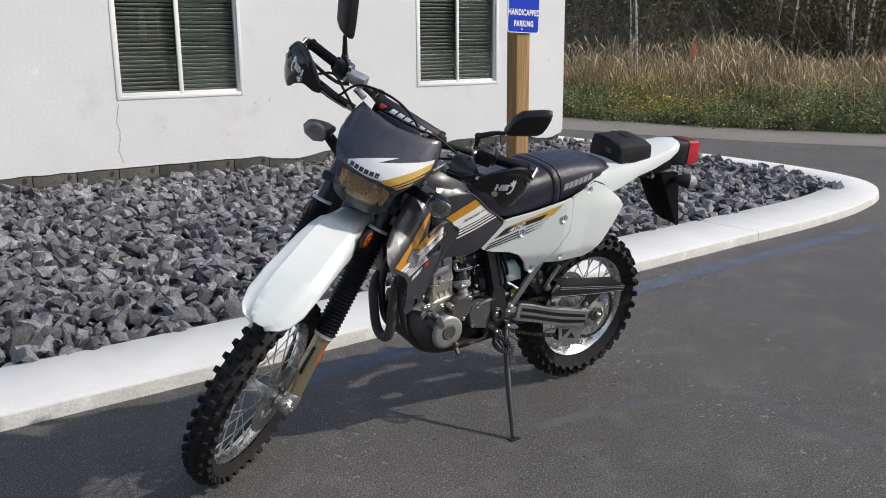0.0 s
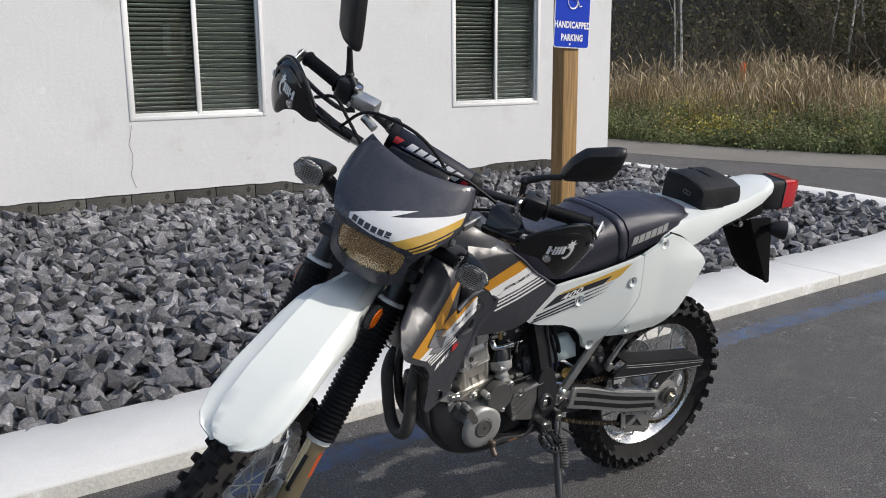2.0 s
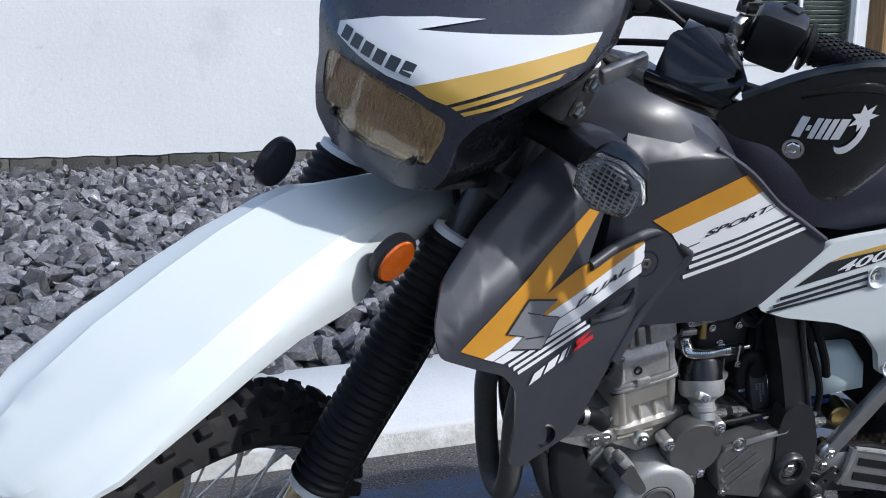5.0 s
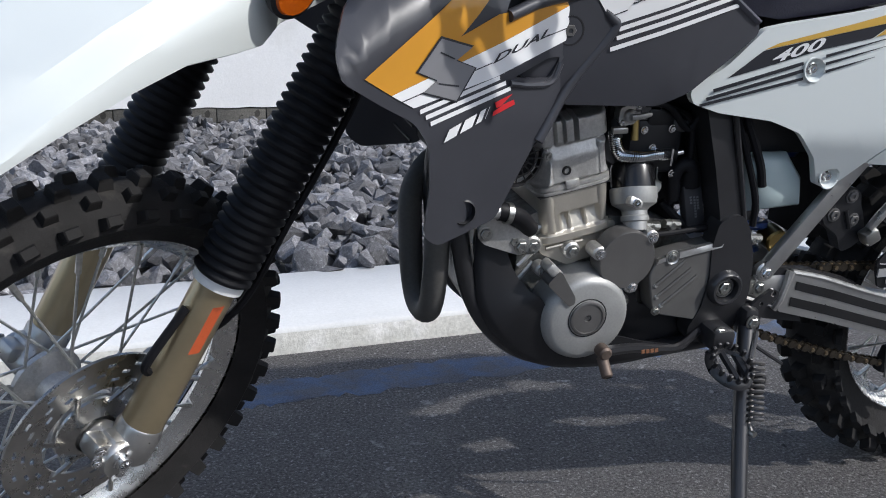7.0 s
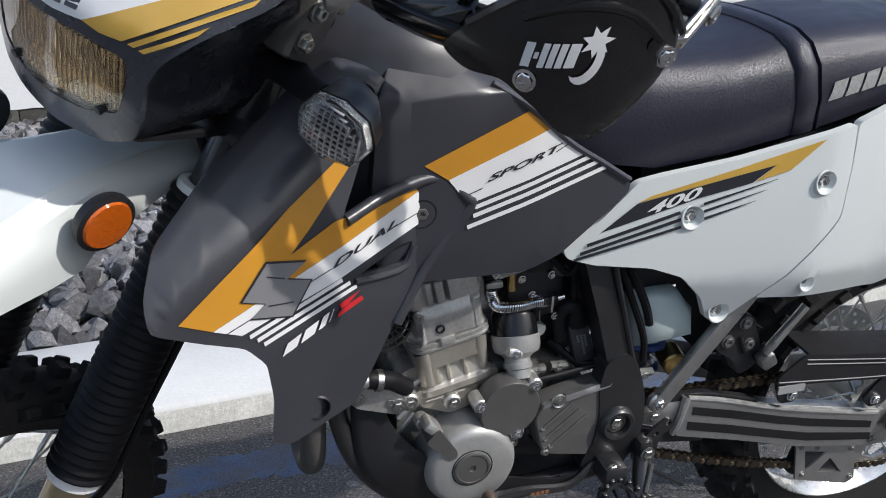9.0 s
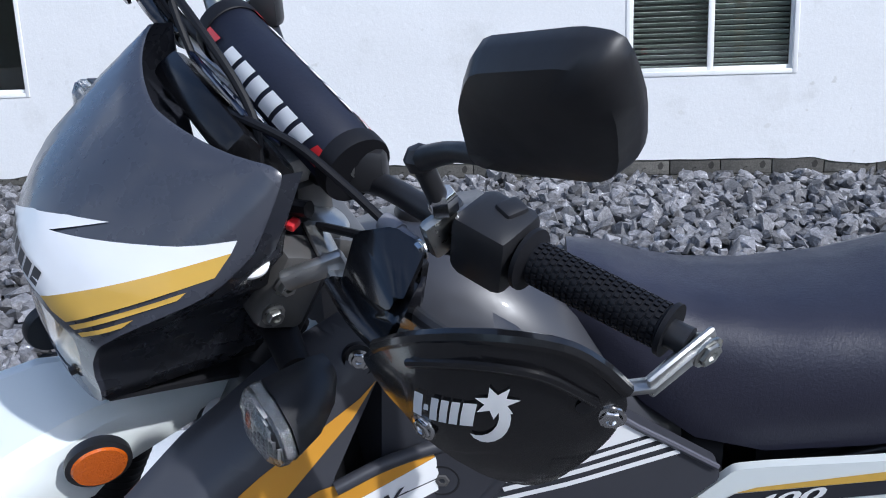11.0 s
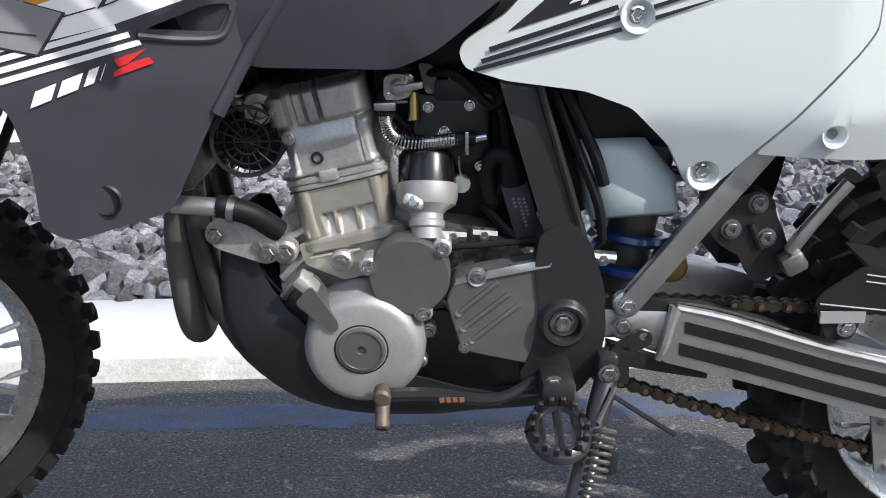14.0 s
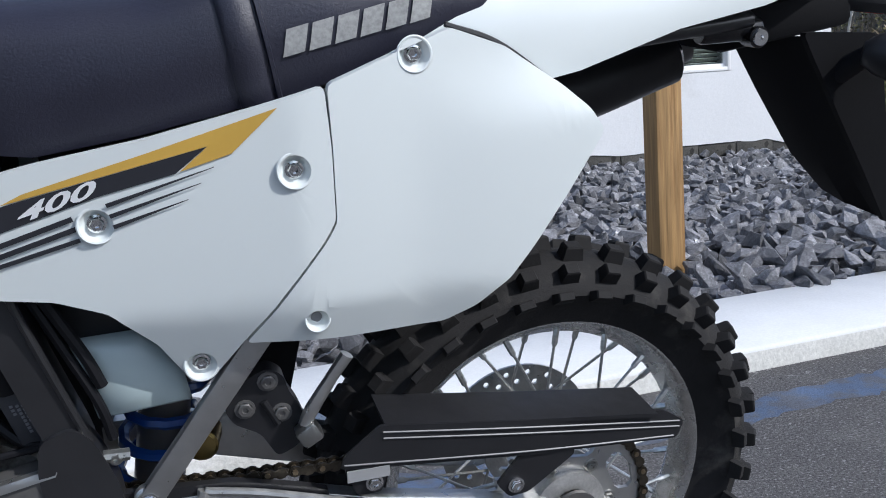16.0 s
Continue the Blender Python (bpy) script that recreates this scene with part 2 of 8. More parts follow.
def add_box(bm, c, s, bevel=0.0, m=None, segs=2):
    r = bmesh.ops.create_cube(bm, size=1.0)
    vs = r["verts"]
    for v in vs:
        v.co = Vector((v.co.x * s[0], v.co.y * s[1], v.co.z * s[2]))
    if bevel:
        es = list({e for v in vs for e in v.link_edges})
        out = bmesh.ops.bevel(bm, geom=es, offset=bevel, segments=segs, affect="EDGES", profile=0.5)
        vs = list({v for f in out["faces"] for v in f.verts} | {v for v in vs if v.is_valid})
    t = Matrix.Translation(c) @ (m or Matrix())
    for v in vs:
        v.co = t @ v.co
    return bm


def box(c, s, bevel=0.0, m=None):
    return add_box(bmesh.new(), c, s, bevel, m)


def spline(pts, per=6):
    """A smooth line through the points."""
    pts = [Vector(p) for p in pts]
    if len(pts) < 3:
        return pts
    out = []
    ext = [pts[0] * 2 - pts[1], *pts, pts[-1] * 2 - pts[-2]]
    for i in range(1, len(ext) - 2):
        a, b, c, d = ext[i - 1:i + 3]
        for k in range(per):
            t = k / per
            out.append(0.5 * ((2 * b) + (c - a) * t + (2 * a - 5 * b + 4 * c - d) * t * t + (3 * b - a - 3 * c + d) * t ** 3))
    return out + [pts[-1]]


def add_tube(bm, pts, r, segs=12, per=6, cap=True, smooth=True, flat=1.0):
    """A tube along the points; r may be a list with a radius for each point."""
    line = spline(pts, per) if smooth else [Vector(p) for p in pts]
    n = len(line)
    if isinstance(r, (list, tuple)):
        m = len(r) - 1
        rad = [r[min(m, int(i / (n - 1) * m))] * (1 - (i / (n - 1) * m) % 1) + r[min(m, int(i / (n - 1) * m) + 1)] * ((i / (n - 1) * m) % 1) for i in range(n)]
    else:
        rad = [r] * n
    rings, up = [], None
    for i, p in enumerate(line):
        d = (line[min(n - 1, i + 1)] - line[max(0, i - 1)]).normalized()
        if up is None:
            up = d.orthogonal().normalized()
        up = (up - d * up.dot(d)).normalized()
        side = d.cross(up)
        rings.append([bm.verts.new(p + rad[i] * (math.cos(a) * up + flat * math.sin(a) * side)) for a in (2 * math.pi * k / segs for k in range(segs))])
    for a, b in zip(rings, rings[1:]):
        for k in range(segs):
            bm.faces.new((a[k], a[(k + 1) % segs], b[(k + 1) % segs], b[k]))
    if cap:
        bm.faces.new(rings[0][::-1]), bm.faces.new(rings[-1])
    return bm


def tube(pts, r, segs=12, per=6, cap=True, smooth=True, flat=1.0):
    return add_tube(bmesh.new(), pts, r, segs, per, cap, smooth, flat)


def axis_matrix(origin, axis):
    """A frame whose z points along axis."""
    return Matrix.Translation(origin) @ Vector(axis).to_track_quat("Z", "Y").to_matrix().to_4x4()


def add_lathe(bm, profile, m, segs=32, closed=False):
    """Turns (radius, height) pairs round the z of frame m."""
    rings = []
    for r, h in profile:
        if r < 1e-6:
            rings.append([bm.verts.new(m @ Vector((0, 0, h)))])
        else:
            rings.append([bm.verts.new(m @ Vector((r * math.cos(a), r * math.sin(a), h))) for a in (2 * math.pi * k / segs for k in range(segs))])
    pairs = list(zip(rings, rings[1:])) + ([(rings[-1], rings[0])] if closed else [])
    for a, b in pairs:
        for k in range(segs):
            q = (k + 1) % segs
            if len(a) == 1 and len(b) == 1:
                continue
            if len(a) == 1:
                bm.faces.new((a[0], b[q], b[k]))
            elif len(b) == 1:
                bm.faces.new((a[k], a[q], b[0]))
            else:
                bm.faces.new((a[k], a[q], b[q], b[k]))
    return bm


def lathe(profile, m, segs=32, closed=False):
    return add_lathe(bmesh.new(), profile, m, segs, closed)


def disc_profile(r, h, bevel=0.003):
    return [(0, 0), (r, 0), (r, h - bevel), (r - bevel, h), (0, h)]


def round_poly(poly, radius, segs=4):
    """Rounds the corners of a flat outline."""
    out, n = [], len(poly)
    for i in range(n):
        p, a, b = (Vector(poly[i]), Vector(poly[i - 1]), Vector(poly[(i + 1) % n]))
        da, db = a - p, b - p
        r = min(radius, da.length * 0.45, db.length * 0.45)
        s, e = p + da.normalized() * r, p + db.normalized() * r
        for k in range(segs + 1):
            t = k / segs
            out.append(tuple((1 - t) ** 2 * s + 2 * t * (1 - t) * p + t * t * e))
    return out


def sheet(poly, shape, thick=0.003, cuts=0, holes=(), edge=0.0):
    """A shell over a flat outline (f, u): shape(f, u) gives how far it stands out; thick goes inwards."""
    bm = bmesh.new()
    loops = []
    for loop in (poly, *holes):
        vs = [bm.verts.new((p[0], 0, p[1])) for p in loop]
        for i in range(len(vs)):
            loops.append(bm.edges.new((vs[i], vs[(i + 1) % len(vs)])))
    bmesh.ops.triangle_fill(bm, edges=loops, use_beauty=True, use_dissolve=False)
    if cuts:
        for _ in range(cuts):
            longest = [e for e in bm.edges if e.calc_length() > 0.02]
            bmesh.ops.subdivide_edges(bm, edges=longest, cuts=1, use_grid_fill=True)
            bmesh.ops.triangulate(bm, faces=[f for f in bm.faces if len(f.verts) > 4])
        bmesh.ops.beautify_fill(bm, faces=bm.faces, edges=[e for e in bm.edges if not e.is_boundary])
    if thick:
        r = bmesh.ops.extrude_face_region(bm, geom=list(bm.faces))
        back = {v for v in r["geom"] if isinstance(v, bmesh.types.BMVert)}
    else:
        back = set()
    for v in bm.verts:
        f, u = v.co.x, v.co.z
        v.co = Vector((f, shape(f, u) - (thick if v in back else 0.0), u))
    return bm


def mirror_y(bm):
    """The same shape on the other side."""
    for v in bm.verts:
        v.co.y = -v.co.y
    bmesh.ops.reverse_faces(bm, faces=bm.faces)
    return bm


def add_hull(bm, pts):
    vs = [bm.verts.new(p) for p in pts]
    r = bmesh.ops.convex_hull(bm, input=vs)
    bmesh.ops.delete(bm, geom=list({v for v in [*r["geom_unused"], *r["geom_interior"]] if isinstance(v, bmesh.types.BMVert)}), context="VERTS")
    return bm


def loft(sections, closed=True, cap=True):
    """Joins rings of points, all with as many points."""
    bm = bmesh.new()
    rings = [[bm.verts.new(p) for p in s] for s in sections]
    n = len(rings[0])
    for a, b in zip(rings, rings[1:]):
        for k in range(n if closed else n - 1):
            bm.faces.new((a[k], a[(k + 1) % n], b[(k + 1) % n], b[k]))
    if cap and closed:
        bm.faces.new(rings[0][::-1]), bm.faces.new(rings[-1])
    return bm


def text_mesh(text, size, spacing=1.0, shear=0.0, bold=0.022):
    """The letters as a flat bmesh in x, y, with the middle at 0."""
    cu = bpy.data.curves.new("letters", "FONT")
    cu.body, cu.size, cu.align_x, cu.align_y, cu.space_character, cu.shear = text, size, "CENTER", "CENTER", spacing, shear
    cu.resolution_u, cu.offset = 3, bold * size
    ob = bpy.data.objects.new("letters", cu)
    scene.collection.objects.link(ob)
    bpy.context.view_layer.update()
    me = ob.evaluated_get(bpy.context.evaluated_depsgraph_get()).to_mesh()
    bm = bmesh.new()
    bm.from_mesh(me)
    bpy.data.objects.remove(ob)
    bpy.data.curves.remove(cu)
    return bm


def moved(bm, m):
    bmesh.ops.transform(bm, matrix=m, verts=bm.verts)
    return bm

# ---- ground, kerb, building ----
def flat_sheet(name, poly, z, material, label, category, sub=0):
    bm = bmesh.new()
    bm.faces.new([bm.verts.new((x, y, z)) for x, y in poly])
    ob = link_mesh(name, bm, material, smooth=0)
    return tagged(ob, label, category, kind="structure")


EDGE = [(11.0, 60.0), (11.02, 40.0), (11.08, 26.0), (11.2, 15.5), (11.35, 13.0), (11.75, 11.0), (12.25, 9.4), (13.0, 7.9), (14.2, 6.2), (16.5, 4.2), (22.0, 1.5), (60.0, -12.0)]
flat_sheet("ground", [(-400, -400), (400, -400), (400, 400), (-400, 400)], -0.04, dirt, "brown earth under dry grass and weeds", "ground")
flat_sheet("pavement", [(-60, -60), (60, -60)] + EDGE[::-1] + [(-60, 60)], 0.0, asphalt, "dark grey asphalt parking lot, worn and speckled", "asphalt")
lane = [(x - 0.05, y - 0.05) for x, y in EDGE[2:10]]
flat_sheet("road", lane + [(x - 1.7 + 0.05 * i, y - 1.0) for i, (x, y) in reversed(list(enumerate(lane)))], 0.004, asphalt_far,
           "paler dusty asphalt lane beside the weeds", "road")


def painted_line(line, width, seed):
    """A worn stripe with ragged edges."""
    rnd = random.Random(seed)
    bm = bmesh.new()
    pts = spline([(x, y, 0.0007) for x, y in line], 40)
    rows = []
    for i, p in enumerate(pts):
        d = (pts[min(len(pts) - 1, i + 1)] - pts[max(0, i - 1)]).normalized()
        s = Vector((-d.y, d.x, 0))
        a, b = (width * (0.48 + rnd.uniform(-0.16, 0.10)) for _ in range(2))
        rows.append((bm.verts.new(p + s * a), bm.verts.new(p - s * b)))
    for a, b in zip(rows, rows[1:]):
        bm.faces.new((a[0], b[0], b[1], a[1]))
    return bm


for k, (line, w) in enumerate((([(0.95, 3.77), (1.5, 3.79), (3.0, 3.89), (4.2, 3.98), (5.4, 4.03), (6.6, 4.1)], 0.15),
                              ([(1.95, 2.78), (2.4, 2.72), (2.85, 2.5), (2.83, 2.2), (2.9, 1.9), (3.0, 1.2)], 0.07))):
    tagged(link_mesh("parking_line", painted_line(line, w, k), blue_faint if k else blue_paint, smooth=0),
           "faded blue painted parking line on the asphalt", "road marking", "parking lines", "structure")

KERB = [(-7.0, 3.55), (-3.0, 3.76), (0.2, 3.96), (1.2, 4.02), (4.0, 4.21), (5.2, 4.30), (6.1, 4.36), (7.0, 4.50), (7.8, 4.78), (8.3, 5.25), (8.58, 6.0), (8.68, 7.0),
        (8.7, 9.0), (8.65, 12.0)]
KH, KW = 0.07, 0.56


def kerb_frames():
    pts = spline([(x, y, 0) for x, y in KERB], 10)
    out = []
    for i, p in enumerate(pts):
        d = (pts[min(len(pts) - 1, i + 1)] - pts[max(0, i - 1)]).normalized()
        out.append((p, Vector((-d.y, d.x, 0))))
    return out


kerb = thing("kerb", "wide low white-painted concrete kerb with a dirty face", "kerb", kind="structure")
fr = kerb_frames()
cuts_at = [0, 52, 104, len(fr) - 1]
for a, b in zip(cuts_at, cuts_at[1:]):
    sec = []
    for i in range(a, b + 1):
        p, s = fr[i]
        w = KW - 0.10 * max(0.0, min(1.0, (i - 60) / 25))
        d = (fr[min(len(fr) - 1, i + 1)][0] - p).normalized() * 0.003 * ((i == a) - (i == b))
        sec.append([p + d + s * o + Vector((0, 0, z)) for o, z in
                    ((0.0, -0.03), (0.002, 0.012), (0.009, KH - 0.014), (0.012, KH - 0.005), (0.019, KH), (w - 0.012, KH + 0.004), (w, KH - 0.008), (w, -0.03))])
    bm = loft(sec)
    bm.faces.ensure_lookup_table()
    ob = part("kerb_section", bm, [kerb_white, kerb_face], kerb, smooth=50)
    for f in ob.data.polygons:
        if f.center.z < KH - 0.014:
            f.material_index = 1

# bed under the stones
bed = [tuple((p + s * 0.4).xy) for p, s in fr]
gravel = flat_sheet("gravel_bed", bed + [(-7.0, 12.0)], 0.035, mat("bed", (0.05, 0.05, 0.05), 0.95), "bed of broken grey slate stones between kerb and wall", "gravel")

WALL_Y, WALL_X = 9.418, 8.05
OPEN = [(-4.30, -2.84, 0.89, 2.27), (2.238, 3.553, 0.908, 2.205), (5.728, 6.950, 0.908, 2.165)]
XS = sorted({-12.0, WALL_X, *(o[0] for o in OPEN), *(o[1] for o in OPEN)})


def wall_mesh():
    """The plastered wall with its window openings cut through."""
    bm, t = bmesh.new(), 0.22
    for x0, x1 in zip(XS, XS[1:]):
        hole = next((o for o in OPEN if abs(o[0] - x0) < 1e-6), None)
        for z0, z1 in (((0.25, hole[2]), (hole[3], 3.3)) if hole else ((0.25, 3.3),)):
            add_box(bm, ((x0 + x1) / 2, WALL_Y + t / 2, (z0 + z1) / 2), (x1 - x0, t, z1 - z0))
    bmesh.ops.remove_doubles(bm, verts=bm.verts, dist=1e-5)
    return bm


tagged(link_mesh("wall_front", wall_mesh(), stucco, smooth=0), "white painted stucco wall with hairline cracks", "wall", kind="structure")
tagged(link_mesh("wall_side", box((WALL_X - 0.11, WALL_Y + 4.22, 1.775), (0.22, 8.0, 3.05)), stucco, smooth=0), "white painted stucco end wall", "wall", kind="structure")
tagged(link_mesh("wall_back", box((-2.0, WALL_Y + 8.3, 1.65), (20.1, 0.22, 3.3)), stucco, smooth=0), "plain white stucco back wall", "wall", kind="structure")
tagged(link_mesh("wall_end", box((-11.9, WALL_Y + 4.22, 1.65), (0.2, 7.9, 3.3)), stucco, smooth=0), "plain white stucco end wall", "wall", kind="structure")
tagged(link_mesh("roof", box((-2.0, WALL_Y + 4.1, 3.38), (20.4, 8.7, 0.14), 0.02), frame_white, smooth=0), "flat white roof edge of the building", "roof", kind="structure")

plinth = thing("plinth", "dark block base of the wall with peeling white paint", "wall base", kind="structure")
tagged(link_mesh("plinth_core", box((-1.98, WALL_Y + 0.13, 0.125), (20.0, 0.18, 0.25)), mat("mortar", (0.07, 0.068, 0.06), 0.95, grain=0.2), plinth, smooth=0))

# one crooked crack under the window
crack = bmesh.new()
rnd = random.Random(4)
cz, cx, prev = 0.87, 2.25, None
while cz > 0.27:
    a, b = crack.verts.new((cx - 0.003, WALL_Y - 0.002, cz)), crack.verts.new((cx + 0.003, WALL_Y - 0.002, cz))
    if prev:
        crack.faces.new((prev[0], prev[1], b, a))
    prev = (a, b)
    cz -= 0.03
    cx += rnd.uniform(-0.012, 0.014)
tagged(link_mesh("wall_crack", crack, mat("crack", (0.35, 0.34, 0.32), 0.95), smooth=0), "thin crack in the white stucco below a window", "crack", kind="structure")


def window(name, x0, x1, z0, z1, blinds):
    w, h, xc, zc = x1 - x0, z1 - z0, (x0 + x1) / 2, (z0 + z1) / 2
    label = "white vinyl sliding window with lowered grey blinds" if blinds else "white vinyl sliding window, dark inside"
    ob = thing(name, label, "window", Matrix.Translation((xc, WALL_Y, zc)), kind="structure")

    def bars(y, d, ww, hh, t, x=0.0):
        bm = bmesh.new()
        for s in (-1, 1):
            add_box(bm, (x + s * (ww - t) / 2, y, 0), (t, d, hh), 0.004)
            add_box(bm, (x, y, s * (hh - t) / 2), (ww - 2 * t, d, t), 0.004)
        return bm

    part("window_frame", bars(0.022, 0.06, w - 0.002, h - 0.002, 0.036), frame_white, ob)
    for s in (-1, 1):
        sw, y = w / 2 - 0.02, 0.03 + 0.012 * s
        sash = part("sash", bars(y, 0.028, sw, h - 0.07, 0.032, s * (w / 4 - 0.016)), frame_white, ob)
        pane = part("pane", box((s * (w / 4 - 0.016), y, 0), (sw - 0.06, 0.005, h - 0.13)), glass("window_glass", (0.75, 0.8, 0.78), 0.0, 1.56), sash)
        pane.visible_shadow = False
        if blinds:
            n = int((h - 0.1) / 0.042)
            bmx = box((0, 0, 0), (sw - 0.05, 0.004, 0.046), 0.0, pose(0, 0, 0, 52 if s > 0 else 64))
            slat = part("slat", bmx, slat_mat, ob)
            slat.location = (s * (w / 4 - 0.016), 0.10, -h / 2 + 0.07)
            for k in range(1, n):
                c = slat.copy()
                scene.collection.objects.link(c)
                c.location.z = -h / 2 + 0.07 + 0.042 * k
    # a near-black sheet stands in for the shade of the room
    part("reveal", box((0, 0.48, 0), (w + 0.5, 0.01, h + 0.5)), room_shade, ob, "near-black sheet standing in for the unlit room")
    return ob


for k, o in enumerate(OPEN):
    window("window_%d" % (k + 1), *o, blinds=k > 0)

lantern = thing("wall_lantern", "small black metal lantern on the white wall", "wall lamp", Matrix.Translation((-4.32, WALL_Y - 0.08, 2.6)))
part("backplate", box((0, 0.065, 0.05), (0.11, 0.03, 0.2), 0.01), black_metal, lantern)
for a in range(6):
    x, y = 0.075 * math.cos(a * math.pi / 3), 0.075 * math.sin(a * math.pi / 3) - 0.03
    part("cage_bar", tube([(x, y, -0.13), (x * 1.1, y * 1.1, 0.1)], 0.005, 6, smooth=False), black_metal, lantern)
for z in (-0.13, -0.05, 0.03, 0.1):
    part("cage_ring", lathe([(0.07, -0.006), (0.085, -0.006), (0.085, 0.006), (0.07, 0.006)], Matrix.Translation((0, -0.03, z)), 12, True), black_metal, lantern)
part("cap", lathe([(0.0, 0.17), (0.03, 0.16), (0.1, 0.105), (0.1, 0.095), (0, 0.095)], Matrix.Translation((0, -0.03, 0)), 12), black_metal, lantern)
part("glass_shade", lathe([(0.06, -0.12), (0.062, 0.095)], Matrix.Translation((0, -0.03, 0)), 12), glass("lamp_glass", (0.8, 0.8, 0.75), 0.15), lantern)

# post and sign
post = thing("sign_post", "square treated timber post carrying a blue sign", "post", pose(3.914, 5.313, 0, 0, 0, 3))
bm = box((0, 0, 1.05), (0.122, 0.105, 2.1), 0.006)
part("timber", bm, wood_post, post)
sign = thing("parking_sign", "blue metal handicapped parking sign with white symbol", "sign", pose(3.908, 5.247, 1.715, 0, 2.5, 4) @ Matrix.Scale(0.86, 4))
plate = sheet(round_poly([(-0.165, -0.235), (0.165, -0.235), (0.165, 0.235), (-0.165, 0.235)], 0.025), lambda f, u: 0.0, 0.003)
part("plate", plate, sign_blue, sign)
border = round_poly([(-0.172, -0.242), (0.172, -0.242), (0.172, 0.242), (-0.172, 0.242)], 0.030)
part("border", sheet(border, lambda f, u: 0.003, 0.004), sign_white, sign)


def on_sign(bm):
    return moved(bm, Matrix.Translation((0, -0.0055, 0)) @ pose(0, 0, 0, 90))


for txt, z, size in (("HANDICAPPED", -0.085, 0.062), ("PARKING", -0.172, 0.062)):
    bm = on_sign(text_mesh(txt, size, 1.12, 0.0, 0.038))
    for v in bm.verts:
        v.co.x *= 0.75
        v.co.z += z
    part("lettering", bm, sign_white, sign, smooth=0)
sym = bmesh.new()
sp = [(0.045 * math.cos(a) - 0.005, -0.0045, 0.075 + 0.045 * math.sin(a)) for a in (math.radians(d) for d in range(130, 375, 15))]
add_tube(sym, sp, 0.008, 6, 1, smooth=False, flat=0.2)
add_tube(sym, [(-0.012, -0.0045, 0.175), (-0.006, -0.0045, 0.095), (0.04, -0.0045, 0.092), (0.062, -0.0045, 0.045), (0.08, -0.0045, 0.052)], 0.009, 6, smooth=False, flat=0.2)
add_tube(sym, [(-0.01, -0.0045, 0.135), (0.032, -0.0045, 0.132)], 0.007, 6, smooth=False, flat=0.2)
add_lathe(sym, [(0, -0.002), (0.017, -0.002), (0.017, 0.002), (0, 0.002)], axis_matrix((-0.014, -0.0045, 0.197), (0, 1, 0)), 16)
part("wheelchair_symbol", sym, sign_white, sign)
part("bolt", lathe(disc_profile(0.008, 0.004, 0.001), axis_matrix((-0.02, -0.0045, -0.215), (0, -1, 0)), 10), frame_white, sign)

marker = thing("marker_post", "orange-topped white utility marker post in the weeds", "marker post", pose(16.4, 14.3, 0))
part("tube_top", lathe([(0.05, 0.85), (0.055, 0.87), (0.055, 1.22), (0.045, 1.27), (0, 1.29)], Matrix(), 14), orange_plastic, marker)
part("tube", lathe([(0.05, -0.05), (0.05, 0.86)], Matrix(), 14), frame_white, marker)

# ---- the motorcycle: x forward, y to its left, z up, before it leans ----
BIKE = pose(2.485, 3.16, 0, -10, 0, 181.5)
bike = thing("motorcycle", "white and grey trail motorcycle with gold stripes, on its side stand", "motorcycle", BIKE)
A0, RAKE, STEER = 1.72, radians(28), radians(43)
AX = Vector((-math.sin(RAKE), 0, math.cos(RAKE)))
SM = Matrix.Translation((A0, 0, 0)) @ Matrix.Rotation(STEER, 4, AX) @ Matrix.Translation((-A0, 0, 0))
SW = Matrix.Translation((1.657, -0.033, 0)) @ Matrix.Rotation(radians(37), 4, AX) @ Matrix.Translation((-1.657, 0, 0))


def add_bolt(bm, at, r=0.008, axis=(0, 1, 0), h=0.006, segs=12):
    """A flanged hexagon head with a dimple."""
    m = axis_matrix(at, axis)
    add_lathe(bm, [(0, 0), (r * 1.35, 0), (r * 1.35, h * 0.3), (r, h * 0.4)], m, segs)
    add_lathe(bm, [(r, h * 0.3), (r, h * 0.85), (r * 0.88, h), (r * 0.45, h), (r * 0.35, h * 0.6), (0, h * 0.6)], m, 6)
    return bm


def bolt_part(at, r, parent, material=None, axis=(0, 1, 0), h=0.006, m=None):
    bm = add_bolt(bmesh.new(), at, r, axis, h)
    return part("bolt", moved(bm, m) if m else bm, material or steel, parent)


